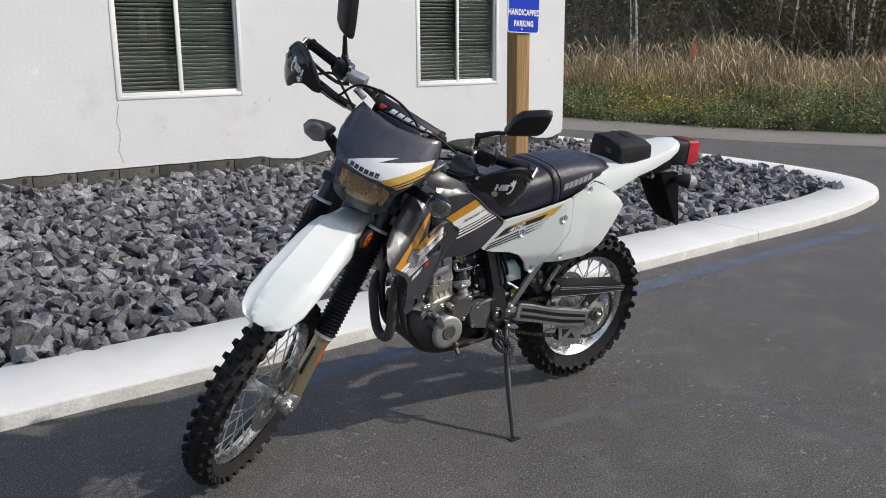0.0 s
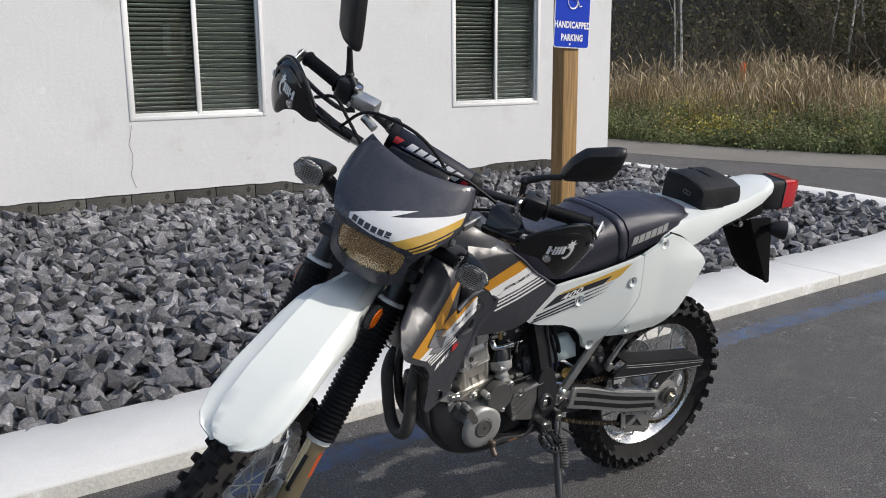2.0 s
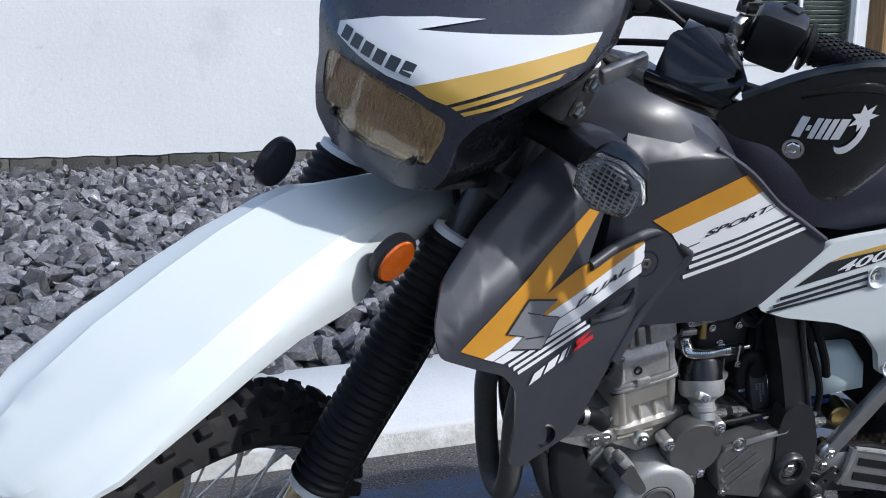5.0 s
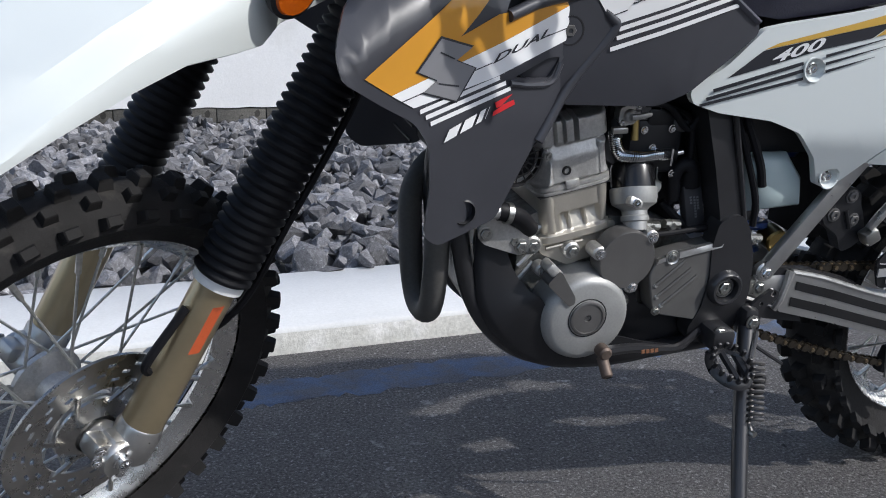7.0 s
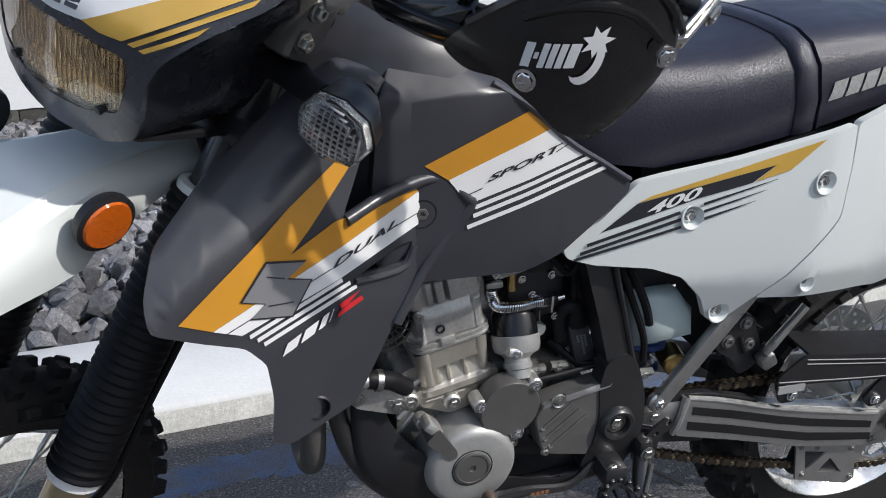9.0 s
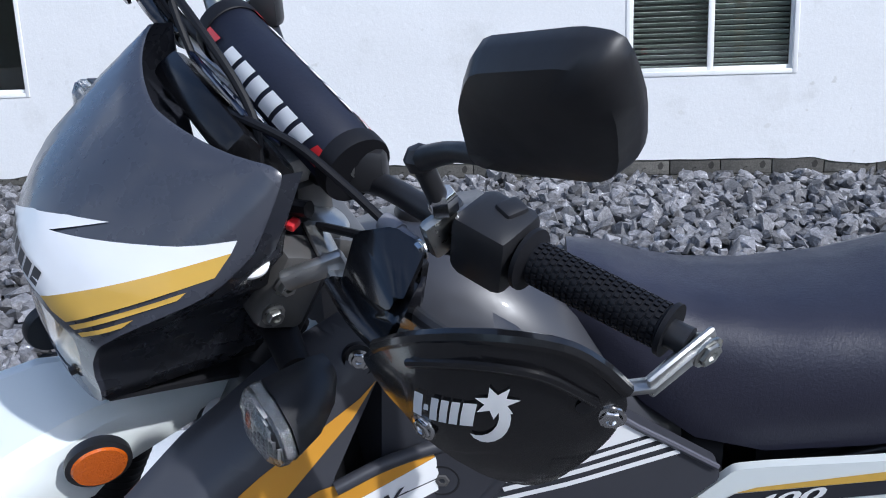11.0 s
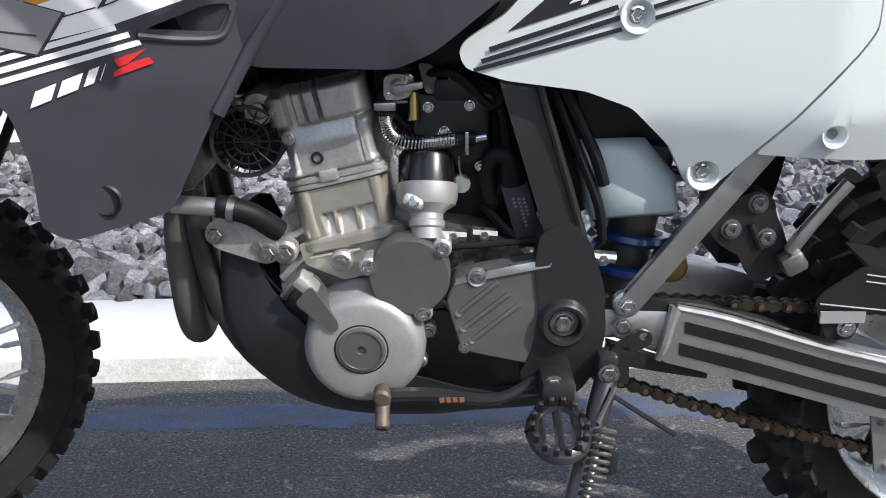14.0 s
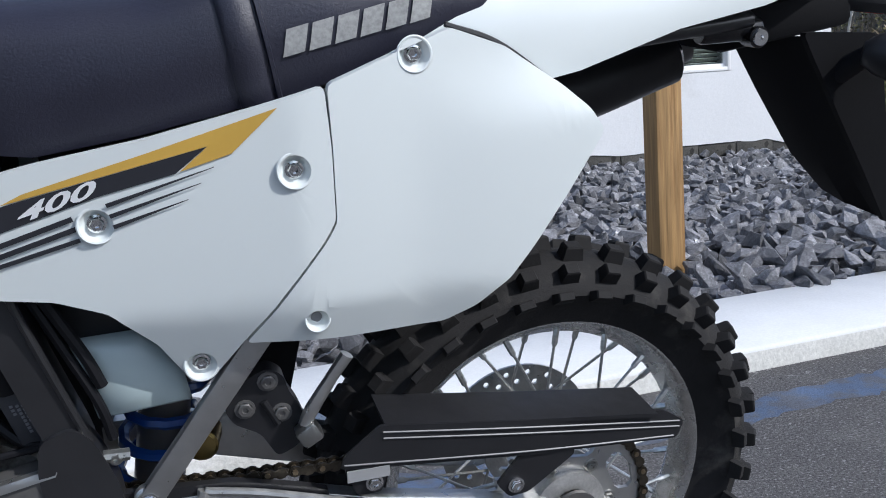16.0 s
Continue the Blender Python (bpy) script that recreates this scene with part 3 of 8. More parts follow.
def tyre(c, r, w, rim_r, rows, m):
    """Carcass with knobs; rows: across, size along, size across, height, count, phase."""
    rc = r - 0.016
    prof = [(rim_r - 0.006, -w * 0.28), (rim_r + 0.012, -w * 0.36)]
    for k in range(13):
        a = -1.25 + 2.5 * k / 12
        prof.append((rc - w * 0.52 * (1 - math.cos(a)), w * 0.5 * math.sin(a) / math.sin(1.25)))
    prof += [(rim_r + 0.012, w * 0.36), (rim_r - 0.006, w * 0.28)]
    body = part("tyre", moved(lathe(prof, axis_matrix(c, (0, 1, 0)), 72), m), tyre_rubber, bike, "black knobbly off-road tyre, dusty at the tread")
    for across, la, lw, hh, n, ph in rows:
        a = math.asin(max(-1, min(1, across / (w * 0.5) * math.sin(1.25))))
        base = rc - w * 0.52 * (1 - math.cos(a)) - 0.005
        bm = bmesh.new()
        rings = []
        for t, z in ((1.12, 0.0), (1.0, 0.005 + hh * 0.3), (0.90, 0.005 + hh * 0.86), (0.76, 0.005 + hh)):
            rings.append([bm.verts.new((x * la * 0.5 * t, y * lw * 0.5 * t, z)) for x, y in ((-1, -1), (1, -1), (1, 1), (-1, 1))])
        for ra, rb in zip(rings, rings[1:]):
            for q in range(4):
                bm.faces.new((ra[q], ra[(q + 1) % 4], rb[(q + 1) % 4], rb[q]))
        bm.faces.new(rings[-1])
        first = None
        for k in range(n):
            ang = 2 * math.pi * (k + ph) / n
            if first is None:
                kb = first = part("knob", bm, tyre_rubber, body, smooth=0)
            else:
                kb = first.copy()
                scene.collection.objects.link(kb)
            kb.matrix_local = m @ Matrix.Translation(c) @ Matrix.Rotation(ang, 4, "Y") @ Matrix.Translation((0, across, base)) @ Matrix.Rotation(-a * 0.85, 4, "X")
    return body


def circle_poly(c, r, n=28):
    return [(c[0] + r * math.cos(2 * math.pi * k / n), c[1] + r * math.sin(2 * math.pi * k / n)) for k in range(n)]


def flat_disc(c, r_out, r_in, y, thick, holes):
    return sheet(circle_poly((c[0], c[2]), r_out, 60), lambda f, u: y, thick, 0, [circle_poly((c[0], c[2]), r_in, 36), *holes])


def wheel(name, c, rim_r, rim_w, hub_r, hub_w, n_spokes, m, label):
    prof = [(rim_r - 0.004, rim_w / 2), (rim_r + 0.003, rim_w / 2), (rim_r + 0.004, rim_w / 2 - 0.004), (rim_r - 0.006, rim_w * 0.36), (rim_r - 0.015, rim_w * 0.24),
            (rim_r - 0.024, 0.0), (rim_r - 0.015, -rim_w * 0.24), (rim_r - 0.006, -rim_w * 0.36), (rim_r + 0.004, -rim_w / 2 + 0.004), (rim_r + 0.003, -rim_w / 2),
            (rim_r - 0.004, -rim_w / 2), (rim_r - 0.010, -rim_w * 0.42), (rim_r - 0.019, -rim_w * 0.2), (rim_r - 0.029, 0.0), (rim_r - 0.019, rim_w * 0.2), (rim_r - 0.010, rim_w * 0.42)]
    bm = lathe(prof, axis_matrix(c, (0, 1, 0)), 72, True)
    rim = part(name, moved(bm, m), rim_alu, bike, label)
    hp = [(0.0, -hub_w / 2), (hub_r * 0.55, -hub_w / 2), (hub_r, -hub_w * 0.40), (hub_r, -hub_w * 0.34), (hub_r * 0.55, -hub_w * 0.22), (hub_r * 0.5, 0),
          (hub_r * 0.55, hub_w * 0.22), (hub_r, hub_w * 0.34), (hub_r, hub_w * 0.40), (hub_r * 0.55, hub_w / 2), (0.0, hub_w / 2)]
    part("hub", moved(lathe(hp, axis_matrix(c, (0, 1, 0)), 36), m), alu_cast, rim)
    unit = lathe([(0.0021, 0), (0.0021, 0.86), (0.0042, 0.88), (0.0042, 1.0), (0, 1.0)], Matrix(), 6)
    first = None
    for k in range(n_spokes):
        a = 2 * math.pi * (k + 0.5) / n_spokes
        side = 1 if k % 2 else -1
        lead = (0.62 if (k // 2) % 2 else -0.62)
        p = c + Vector((math.cos(a + lead) * hub_r * 0.92, side * hub_w * 0.37, math.sin(a + lead) * hub_r * 0.92))
        q = c + Vector((math.cos(a) * (rim_r - 0.022), side * 0.006, math.sin(a) * (rim_r - 0.022)))
        if first is None:
            sp = first = part("spoke", unit, spoke_steel, rim)
        else:
            sp = first.copy()
            scene.collection.objects.link(sp)
        sp.matrix_local = m @ axis_matrix(p, q - p) @ Matrix.Diagonal((1, 1, (q - p).length, 1))
    return rim


ID = Matrix()
CR, CF = Vector((0.030, 0, 0.34)), Vector((1.580, 0, 0.333))
rear_wheel = wheel("rear_wheel", CR, 0.236, 0.066, 0.062, 0.15, 36, ID, "aluminium rim with chromed wire spokes")
REAR_ROWS = [(s * 0.016, 0.026, 0.020, 0.017, 34, 0.5 * (s > 0)) for s in (-1, 1)] + [(s * 0.043, 0.022, 0.018, 0.016, 34, 0.25 + 0.5 * (s > 0)) for s in (-1, 1)] \
    + [(s * 0.058, 0.024, 0.012, 0.013, 34, 0.5 * (s < 0)) for s in (-1, 1)]
tyre(CR, 0.338, 0.118, 0.240, REAR_ROWS, ID)
front_wheel = wheel("front_wheel", CF, 0.277, 0.048, 0.05, 0.13, 36, SW, "aluminium rim with chromed wire spokes")
FRONT_ROWS = [(0.0, 0.020, 0.022, 0.013, 40, 0.0)] + [(s * 0.023, 0.018, 0.014, 0.013, 40, 0.5) for s in (-1, 1)] + [(s * 0.042, 0.022, 0.014, 0.014, 40, 0.25) for s in (-1, 1)]
tyre(CF, 0.360, 0.098, 0.280, FRONT_ROWS, SW)

# brake discs
disc_steel = mat("disc_steel", (0.46, 0.45, 0.43), 0.30, 1.0, tone=0.2, tone_scale=18, rough_var=0.08)
slots = []
for k in range(16):
    for j, rr in enumerate((0.085, 0.097, 0.110)):
        a = 2 * math.pi * (k + j * 0.33) / 16
        ca, sa = math.cos(a), math.sin(a)
        slots.append([(CF.x + ca * rr - sa * s * 0.006 + ca * q * 0.0025, CF.z + sa * rr + ca * s * 0.006 + sa * q * 0.0025) for s, q in ((-1, -1), (1, -1), (1, 1), (-1, 1))])
part("brake_disc", moved(flat_disc(CF, 0.125, 0.072, 0.068, 0.004, slots), SW), disc_steel, front_wheel, "slotted steel brake disc")
part("disc_carrier", moved(lathe([(0.03, 0.052), (0.050, 0.058), (0.052, 0.064), (0.03, 0.075)], axis_matrix(CF, (0, 1, 0)), 24), SW), disc_steel, front_wheel)
for k in range(6):
    a = 2 * math.pi * k / 6
    part("disc_arm", moved(tube([CF + Vector((0.045 * math.cos(a), 0.066, 0.045 * math.sin(a))), CF + Vector((0.079 * math.cos(a + 0.3), 0.066, 0.079 * math.sin(a + 0.3)))], 0.007, 8, smooth=False, flat=0.5), SW), disc_steel, front_wheel)
holes = [circle_poly((CR.x + rr * math.cos(a), CR.z + rr * math.sin(a)), 0.0045, 8) for j, rr in enumerate((0.092, 0.106)) for a in (2 * math.pi * (k + 0.5 * j) / 20 for k in range(20))]
part("brake_disc", flat_disc(CR, 0.118, 0.075, -0.085, 0.004, holes), steel, rear_wheel, "drilled steel rear brake disc")

# rear sprocket and chain
SPR_Y, SR, FR = 0.088, 0.112, 0.034
PF = Vector((0.655, 0, 0.452))
teeth = []
for k in range(43 * 4):
    a = 2 * math.pi * k / (43 * 4)
    r = SR + (0.004 if k % 4 in (1, 2) else -0.004)
    teeth.append((CR.x + r * math.cos(a), CR.z + r * math.sin(a)))
wins = []
for k in range(6):
    a0 = 2 * math.pi * k / 6 + 0.3
    wins.append([(CR.x + r * math.cos(a0 + d), CR.z + r * math.sin(a0 + d)) for r, d in ((0.076, 0), (0.070, 0.08), (0.068, 0.34), (0.070, 0.60), (0.076, 0.68), (0.090, 0.70), (0.097, 0.62), (0.099, 0.34), (0.097, 0.06), (0.090, -0.02))])
sprocket = part("sprocket", sheet(teeth, lambda f, u: SPR_Y + 0.003, 0.006, 0, [circle_poly((CR.x, CR.z), 0.03, 20), *wins]), alu, rear_wheel, "toothed rear sprocket")
for k in range(6):
    a = 2 * math.pi * k / 6 + 0.05
    bolt_part((CR.x + 0.06 * math.cos(a), SPR_Y + 0.003, CR.z + 0.06 * math.sin(a)), 0.007, sprocket)
part("hub_collar", lathe([(0.028, 0.08), (0.05, 0.08), (0.05, 0.1), (0.028, 0.104)], axis_matrix((CR.x, 0, CR.z), (0, 1, 0)), 28), alu_cast, rear_wheel)


def chain_path():
    """Points at even steps round both sprockets."""
    d = PF - CR
    base = math.atan2(d.z, d.x)
    off = math.acos((SR - FR) / d.length)
    pts = []
    a0, a1 = base + off, base - off + 2 * math.pi
    for k in range(60):
        a = a0 + (a1 - a0) * k / 59
        pts.append(CR + Vector((SR * math.cos(a), SPR_Y, SR * math.sin(a))))
    b0, b1 = base - off, base + off
    low_a, low_b = pts[-1], PF + Vector((FR * math.cos(b0), SPR_Y, FR * math.sin(b0)))
    for k in range(1, 30):
        t = k / 30
        pts.append(low_a.lerp(low_b, t) - Vector((0, 0, 0.02 * math.sin(math.pi * t))))
    for k in range(20):
        a = b0 + (b1 - b0) * k / 19
        pts.append(PF + Vector((FR * math.cos(a), SPR_Y, FR * math.sin(a))))
    up_a, up_b = pts[-1], pts[0]
    for k in range(1, 30):
        t = k / 30
        pts.append(up_a.lerp(up_b, t) - Vector((0, 0, 0.006 * math.sin(math.pi * t))))
    return pts + [pts[0]]


def even_steps(pts, step):
    out, left = [pts[0]], step
    for a, b in zip(pts, pts[1:]):
        while (b - a).length >= left:
            a = a.lerp(b, left / (b - a).length)
            out.append(a)
            left = step
        left -= (b - a).length
    return out


chain_pts = even_steps(chain_path(), 0.01588)
inner = bmesh.new()
outline = [(0.0079 * s + 0.0074 * math.cos(a), 0.0072 * math.sin(a)) for s, ang in ((1, (-100, -50, 0, 50, 100)), (-1, (80, 130, 180, 230, 280))) for a in (math.radians(x) for x in ang)]
outline.insert(5, (0.0, 0.0042))
outline.append((0.0, -0.0042))
for y in (-0.0072, 0.0056):
    ra, rb = [[inner.verts.new((x, yy, z)) for x, z in outline] for yy in (y, y + 0.0016)]
    inner.faces.new(ra[::-1]), inner.faces.new(rb)
    for k in range(12):
        inner.faces.new((ra[k], ra[(k + 1) % 12], rb[(k + 1) % 12], rb[k]))
plates = len(inner.faces)
add_lathe(inner, [(0, -0.0092), (0.0034, -0.0092), (0.0034, 0.0092), (0, 0.0092)], axis_matrix((-0.0079, 0, 0), (0, 1, 0)), 8)
chain = part("chain", tube([p + Vector((0, 0.001, 0)) for p in chain_pts + [chain_pts[0]]], 0.0022, 5, 1, False, False), chain_mat, bike, "oily dark steel drive chain")
link0 = None
for n, (a, b) in enumerate(zip(chain_pts, chain_pts[1:] + chain_pts[:1])):
    d = b - a
    k = Matrix.Translation((a + b) / 2) @ Matrix.Rotation(-math.atan2(d.z, d.x), 4, "Y")
    if link0 is None:
        lk = link0 = part("link", inner, chain_mat, chain)
        lk.data.materials.append(pin_mat)
        for p in list(lk.data.polygons)[plates:]:
            p.material_index = 1
    else:
        lk = link0.copy()
        scene.collection.objects.link(lk)
    lk.matrix_local = k @ Matrix.Diagonal((1, 1.0 if n % 2 else 0.72, 1, 1))

# swingarm: a box beam each side, with a striped guard
for s in (1, -1):
    y = 0.094 if s > 0 else -0.094
    sec = []
    for f, u, h, w in ((0.60, 0.453, 0.020, 0.026), (0.55, 0.453, 0.020, 0.026), (0.49, 0.440, 0.031, 0.030), (0.40, 0.416, 0.036, 0.030), (0.30, 0.384, 0.035, 0.030), (0.09, 0.336, 0.033, 0.028), (0.055, 0.334, 0.026, 0.018), (0.03, 0.332, 0.020, 0.014), (-0.03, 0.324, 0.015, 0.012)):
        sec.append([(f, y + w / 2 * a, u + h * b) for a, b in ((-1, -0.8), (-0.7, -1), (0.7, -1), (1, -0.8), (1, 0.8), (0.7, 1), (-0.7, 1), (-1, 0.8))])
    arm = part("swingarm", loft(sec), alu, bike, "aluminium box-section swingarm")
    if s > 0:
        gp = [(0.482, 0.474), (0.421, 0.460), (0.302, 0.421), (0.122, 0.374), (0.082, 0.366), (0.086, 0.352), (0.103, 0.302), (0.236, 0.329), (0.399, 0.380), (0.499, 0.408)]
        guard = part("arm_guard", sheet(round_poly(gp, 0.008), lambda f, u: 0.117 - 0.02 * max(0, abs(f - 0.28) - 0.18), 0.006, 1), alu, arm, "aluminium guard plate with dark stripes")
        for t0, t1 in ((0.21, 0.42), (0.60, 0.82)):
            band = []
            for f, hi, lo in ((0.477, 0.473, 0.404), (0.40, 0.453, 0.380), (0.30, 0.420, 0.349), (0.236, 0.403, 0.329), (0.098, 0.368, 0.303)):
                band.append((f + 0.012 * (t0 - 0.5) * (1 if f > 0.45 else -1 if f < 0.1 else 0), hi + (lo - hi) * t0, hi + (lo - hi) * t1))
            poly = [(f, a) for f, a, b in band] + [(f, b) for f, a, b in reversed(band)]
            part("stripe", sheet(poly, lambda f, u: 0.1185 - 0.02 * max(0, abs(f - 0.28) - 0.18), 0.001, 1), stripe_black, guard)
        part("guard_lip", tube([(0.484, 0.113, 0.474), (0.421, 0.115, 0.459), (0.302, 0.116, 0.420), (0.122, 0.114, 0.373), (0.088, 0.112, 0.366)], 0.005, 8), alu, guard)
        part("weld_bead", tube([(0.484, 0.111, 0.475), (0.490, 0.114, 0.450), (0.494, 0.113, 0.428), (0.500, 0.110, 0.408)], [0.008, 0.0055, 0.006, 0.005], 8), alu_cast, guard)
        sl = [(0.58, 0.487), (0.515, 0.482), (0.451, 0.476), (0.377, 0.454), (0.346, 0.442), (0.346, 0.430), (0.415, 0.446), (0.472, 0.466), (0.516, 0.468), (0.58, 0.472)]
        part("chain_slider", sheet(round_poly(sl, 0.004), lambda f, u: 0.108, 0.010, 0), black_p, arm, "black rubber chain slider")
        sl = [(0.56, 0.430), (0.492, 0.405), (0.440, 0.386), (0.440, 0.379), (0.501, 0.390), (0.56, 0.402)]
        part("chain_slider", sheet(round_poly(sl, 0.003), lambda f, u: 0.107, 0.010, 0), black_p, arm)
        bolt_part((0.545, 0.118, 0.455), 0.008, arm)
        adj = part("axle_plate", lathe([(0.0, 0.0), (0.032, 0.0), (0.032, 0.006), (0.0, 0.006)], axis_matrix((CR.x, 0.112, CR.z), (0, 1, 0)), 28), alu_dark, arm, "dark chain adjuster cam with holes")
        for k in range(6):
            a = k * 0.5 + 0.4
            part("cam_hole", lathe([(0, 0.0062), (0.004, 0.0062)], axis_matrix((CR.x + 0.022 * math.cos(a), 0.1185, CR.z + 0.022 * math.sin(a)), (0, 1, 0)), 10), black_p, adj)
        nut = bmesh.new()
        add_lathe(nut, [(0, 0.0), (0.018, 0.0), (0.018, 0.004), (0.0, 0.004)], axis_matrix((CR.x, 0.123, CR.z), (0, 1, 0)), 20)
        add_lathe(nut, [(0.012, 0.003), (0.012, 0.011), (0.010, 0.013), (0.007, 0.013), (0.007, 0.016), (0, 0.016)], axis_matrix((CR.x, 0.123, CR.z), (0, 1, 0)), 6)
        part("axle_nut", nut, mat("yellow_zinc", (0.40, 0.385, 0.32), 0.32, 1.0, tone=0.2, tone_scale=40), arm)
        # chain guide below the arm
        win1 = [(0.215, 0.303), (0.165, 0.291), (0.205, 0.258)]
        win2 = [(0.155, 0.276), (0.178, 0.250), (0.122, 0.237)]
        guide = part("chain_guide", sheet([(0.238, 0.322), (0.105, 0.290), (0.088, 0.216), (0.104, 0.206), (0.222, 0.243)], lambda f, u: 0.103, 0.004, 0, [win1, win2]), alu, arm, "aluminium chain guide with triangular windows")
        for f, u in ((0.225, 0.314), (0.19, 0.305), (0.115, 0.288), (0.1, 0.222), (0.21, 0.252)):
            bolt_part((f, 0.103, u), 0.004, guide, h=0.004)
        part("guide_block", box((0.165, 0.088, 0.262), (0.13, 0.024, 0.05), 0.006, pose(0, 0, 0, 0, -13)), black_p, guide)

br = [(0.575, 0.412), (0.551, 0.437), (0.526, 0.455), (0.512, 0.449), (0.512, 0.436), (0.532, 0.425), (0.537, 0.408), (0.535, 0.384), (0.575, 0.395)]
part("stand_bracket", sheet(round_poly(br, 0.006), lambda f, u: 0.128, 0.006, 1, [circle_poly((0.522, 0.446), 0.005, 10), circle_poly((0.541, 0.430), 0.004, 10)]), frame_black, bike, "black drilled bracket by the side stand")

# chain guard over the upper run
trim_grey = mat("trim_grey", (0.13, 0.13, 0.135), 0.45)
cg = [(0.285, 0.526), (0.10, 0.497), (-0.090, 0.470), (-0.122, 0.448), (-0.112, 0.425), (0.10, 0.449), (0.284, 0.471), (0.335, 0.478), (0.328, 0.494)]
cguard = part("chain_cover", sheet(round_poly(cg, 0.006), lambda f, u: 0.128 - 0.05 * max(0, 0.1 - f), 0.004, 2), black_p, bike, "black plastic chain guard with bright edge lines")
for off in (0.0, 0.008):
    part("trim_line", tube([(0.283, 0.1285, 0.517 - off), (0.10, 0.1292, 0.488 - off), (-0.114, 0.1185, 0.450 - off)], 0.0013, 5), trim_grey, cguard)
part("trim_line", tube([(0.330, 0.1292, 0.483), (0.10, 0.1292, 0.455), (-0.106, 0.1190, 0.430)], 0.0013, 5), trim_grey, cguard)
part("top_skirt", loft([[(f, 0.127, u), (f, 0.060, u + 0.004), (f, 0.060, u), (f, 0.127, u - 0.005)] for f, u in ((0.280, 0.526), (0.10, 0.4975), (-0.075, 0.4725))]), black_p, cguard)
for f, u, pts in ((0.295, 0.451, [(0.328, 0.490), (0.328, 0.469), (0.315, 0.437), (0.287, 0.436), (0.282, 0.448), (0.275, 0.480)]), (0.117, 0.408, [(0.107, 0.468), (0.107, 0.453), (0.142, 0.413), (0.125, 0.392), (0.100, 0.394), (0.038, 0.436), (0.04, 0.455)])):
    br = part("bracket", sheet(round_poly(pts, 0.006), lambda f, u: 0.124, 0.005), black_p, cguard)
    bolt_part((f, 0.124, u), 0.008, br, chrome, h=0.007)
part("buffer", box((0.302, 0.1275, 0.466), (0.050, 0.003, 0.014)), mat("grey_pad", (0.3, 0.3, 0.3), 0.6), cguard)

# side stand
foot, hinge = Vector((0.682, 0.385, 0.075)), Vector((0.562, 0.130, 0.395))
stand = part("side_stand", tube([hinge, hinge.lerp(foot, 0.45) + Vector((0.006, 0, 0)), foot], [0.014, 0.0125, 0.010], 12), frame_black, bike, "black steel side stand, swung out")
part("foot_plate", box(foot + Vector((0, 0, -0.004)), (0.045, 0.035, 0.008), 0.003, Matrix.Rotation(radians(10), 4, "X")), frame_black, stand)
part("hinge_lug", box(hinge + Vector((0.0, -0.004, 0.008)), (0.026, 0.03, 0.050), 0.008), frame_black, stand)
bolt_part(hinge + Vector((0, 0.012, 0.012)), 0.009, stand)
down = (foot - hinge).normalized()
across_s, out_s = down.cross(Vector((0, 1, 0))).normalized(), down.cross(down.cross(Vector((0, 1, 0)))).normalized()
spring = [hinge + down * (0.045 + 0.095 * k / 100) + Vector((-0.006, 0.021, 0)) + across_s * (0.0105 * math.cos(k * 0.7)) + out_s * (0.0105 * math.sin(k * 0.7)) for k in range(101)]
spring = [hinge + Vector((-0.006, 0.021, 0))] + spring + [hinge + down * 0.16 + Vector((-0.004, 0.016, 0))]
part("spring", tube(spring, 0.0026, 5, 1, True, False), alu_dark, stand, "coiled return spring")
part("spring_pin", tube([hinge + down * 0.16, hinge + down * 0.16 + Vector((-0.006, 0.020, 0))], 0.005, 8, smooth=False), steel, stand)
part("stop_lug", box(hinge.lerp(foot, 0.22) + Vector((-0.022, 0, 0)), (0.02, 0.02, 0.035), 0.005), frame_black, stand)
part("cable_tie", tube([(0.56, 0.12, 0.372), (0.52, 0.125, 0.345), (0.478, 0.13, 0.318)], 0.003, 6), black_p, stand)

# ---- frame and engine ----
SPAR = [(0.690, 0.775), (0.650, 0.775), (0.643, 0.729), (0.594, 0.57), (0.588, 0.545), (0.632, 0.545), (0.636, 0.57), (0.684, 0.729)]
frame_m = part("frame", sheet(round_poly(SPAR, 0.008), lambda f, u: 0.116 - 0.25 * max(0.0, u - 0.70), 0.045, 1), frame_black, bike, "chipped black steel frame")
part("spar_lip", tube([(0.592, 0.116, 0.560), (0.642, 0.116, 0.725), (0.650, 0.104, 0.77)], 0.0045, 8), frame_black, frame_m)
pp = [(0.640, 0.570), (0.606, 0.582), (0.586, 0.560), (0.568, 0.505), (0.564, 0.450), (0.572, 0.400), (0.592, 0.366), (0.650, 0.366), (0.662, 0.392), (0.646, 0.430), (0.640, 0.480), (0.646, 0.530)]
pplate = part("pivot_plate", sheet(round_poly(pp, 0.012), lambda f, u: 0.122 - 0.12 * max(0.0, 0.43 - u), 0.03, 1), frame_black, frame_m)
piv = bmesh.new()
add_lathe(piv, [(0.030, -0.006), (0.028, 0.005), (0.024, 0.009), (0.0195, 0.008), (0.0175, -0.003), (0.0, -0.003)], axis_matrix((0.612, 0.124, 0.462), (0, 1, 0)), 32)
part("pivot_boss", piv, frame_black, pplate)
part("pivot_ring", lathe([(0.0125, -0.003), (0.0155, -0.003), (0.0155, 0.0005), (0.0125, 0.001)], axis_matrix((0.612, 0.124, 0.462), (0, 1, 0)), 28, True), alu_dark, pplate)
bolt_part((0.612, 0.120, 0.462), 0.010, pplate, steel, h=0.008)
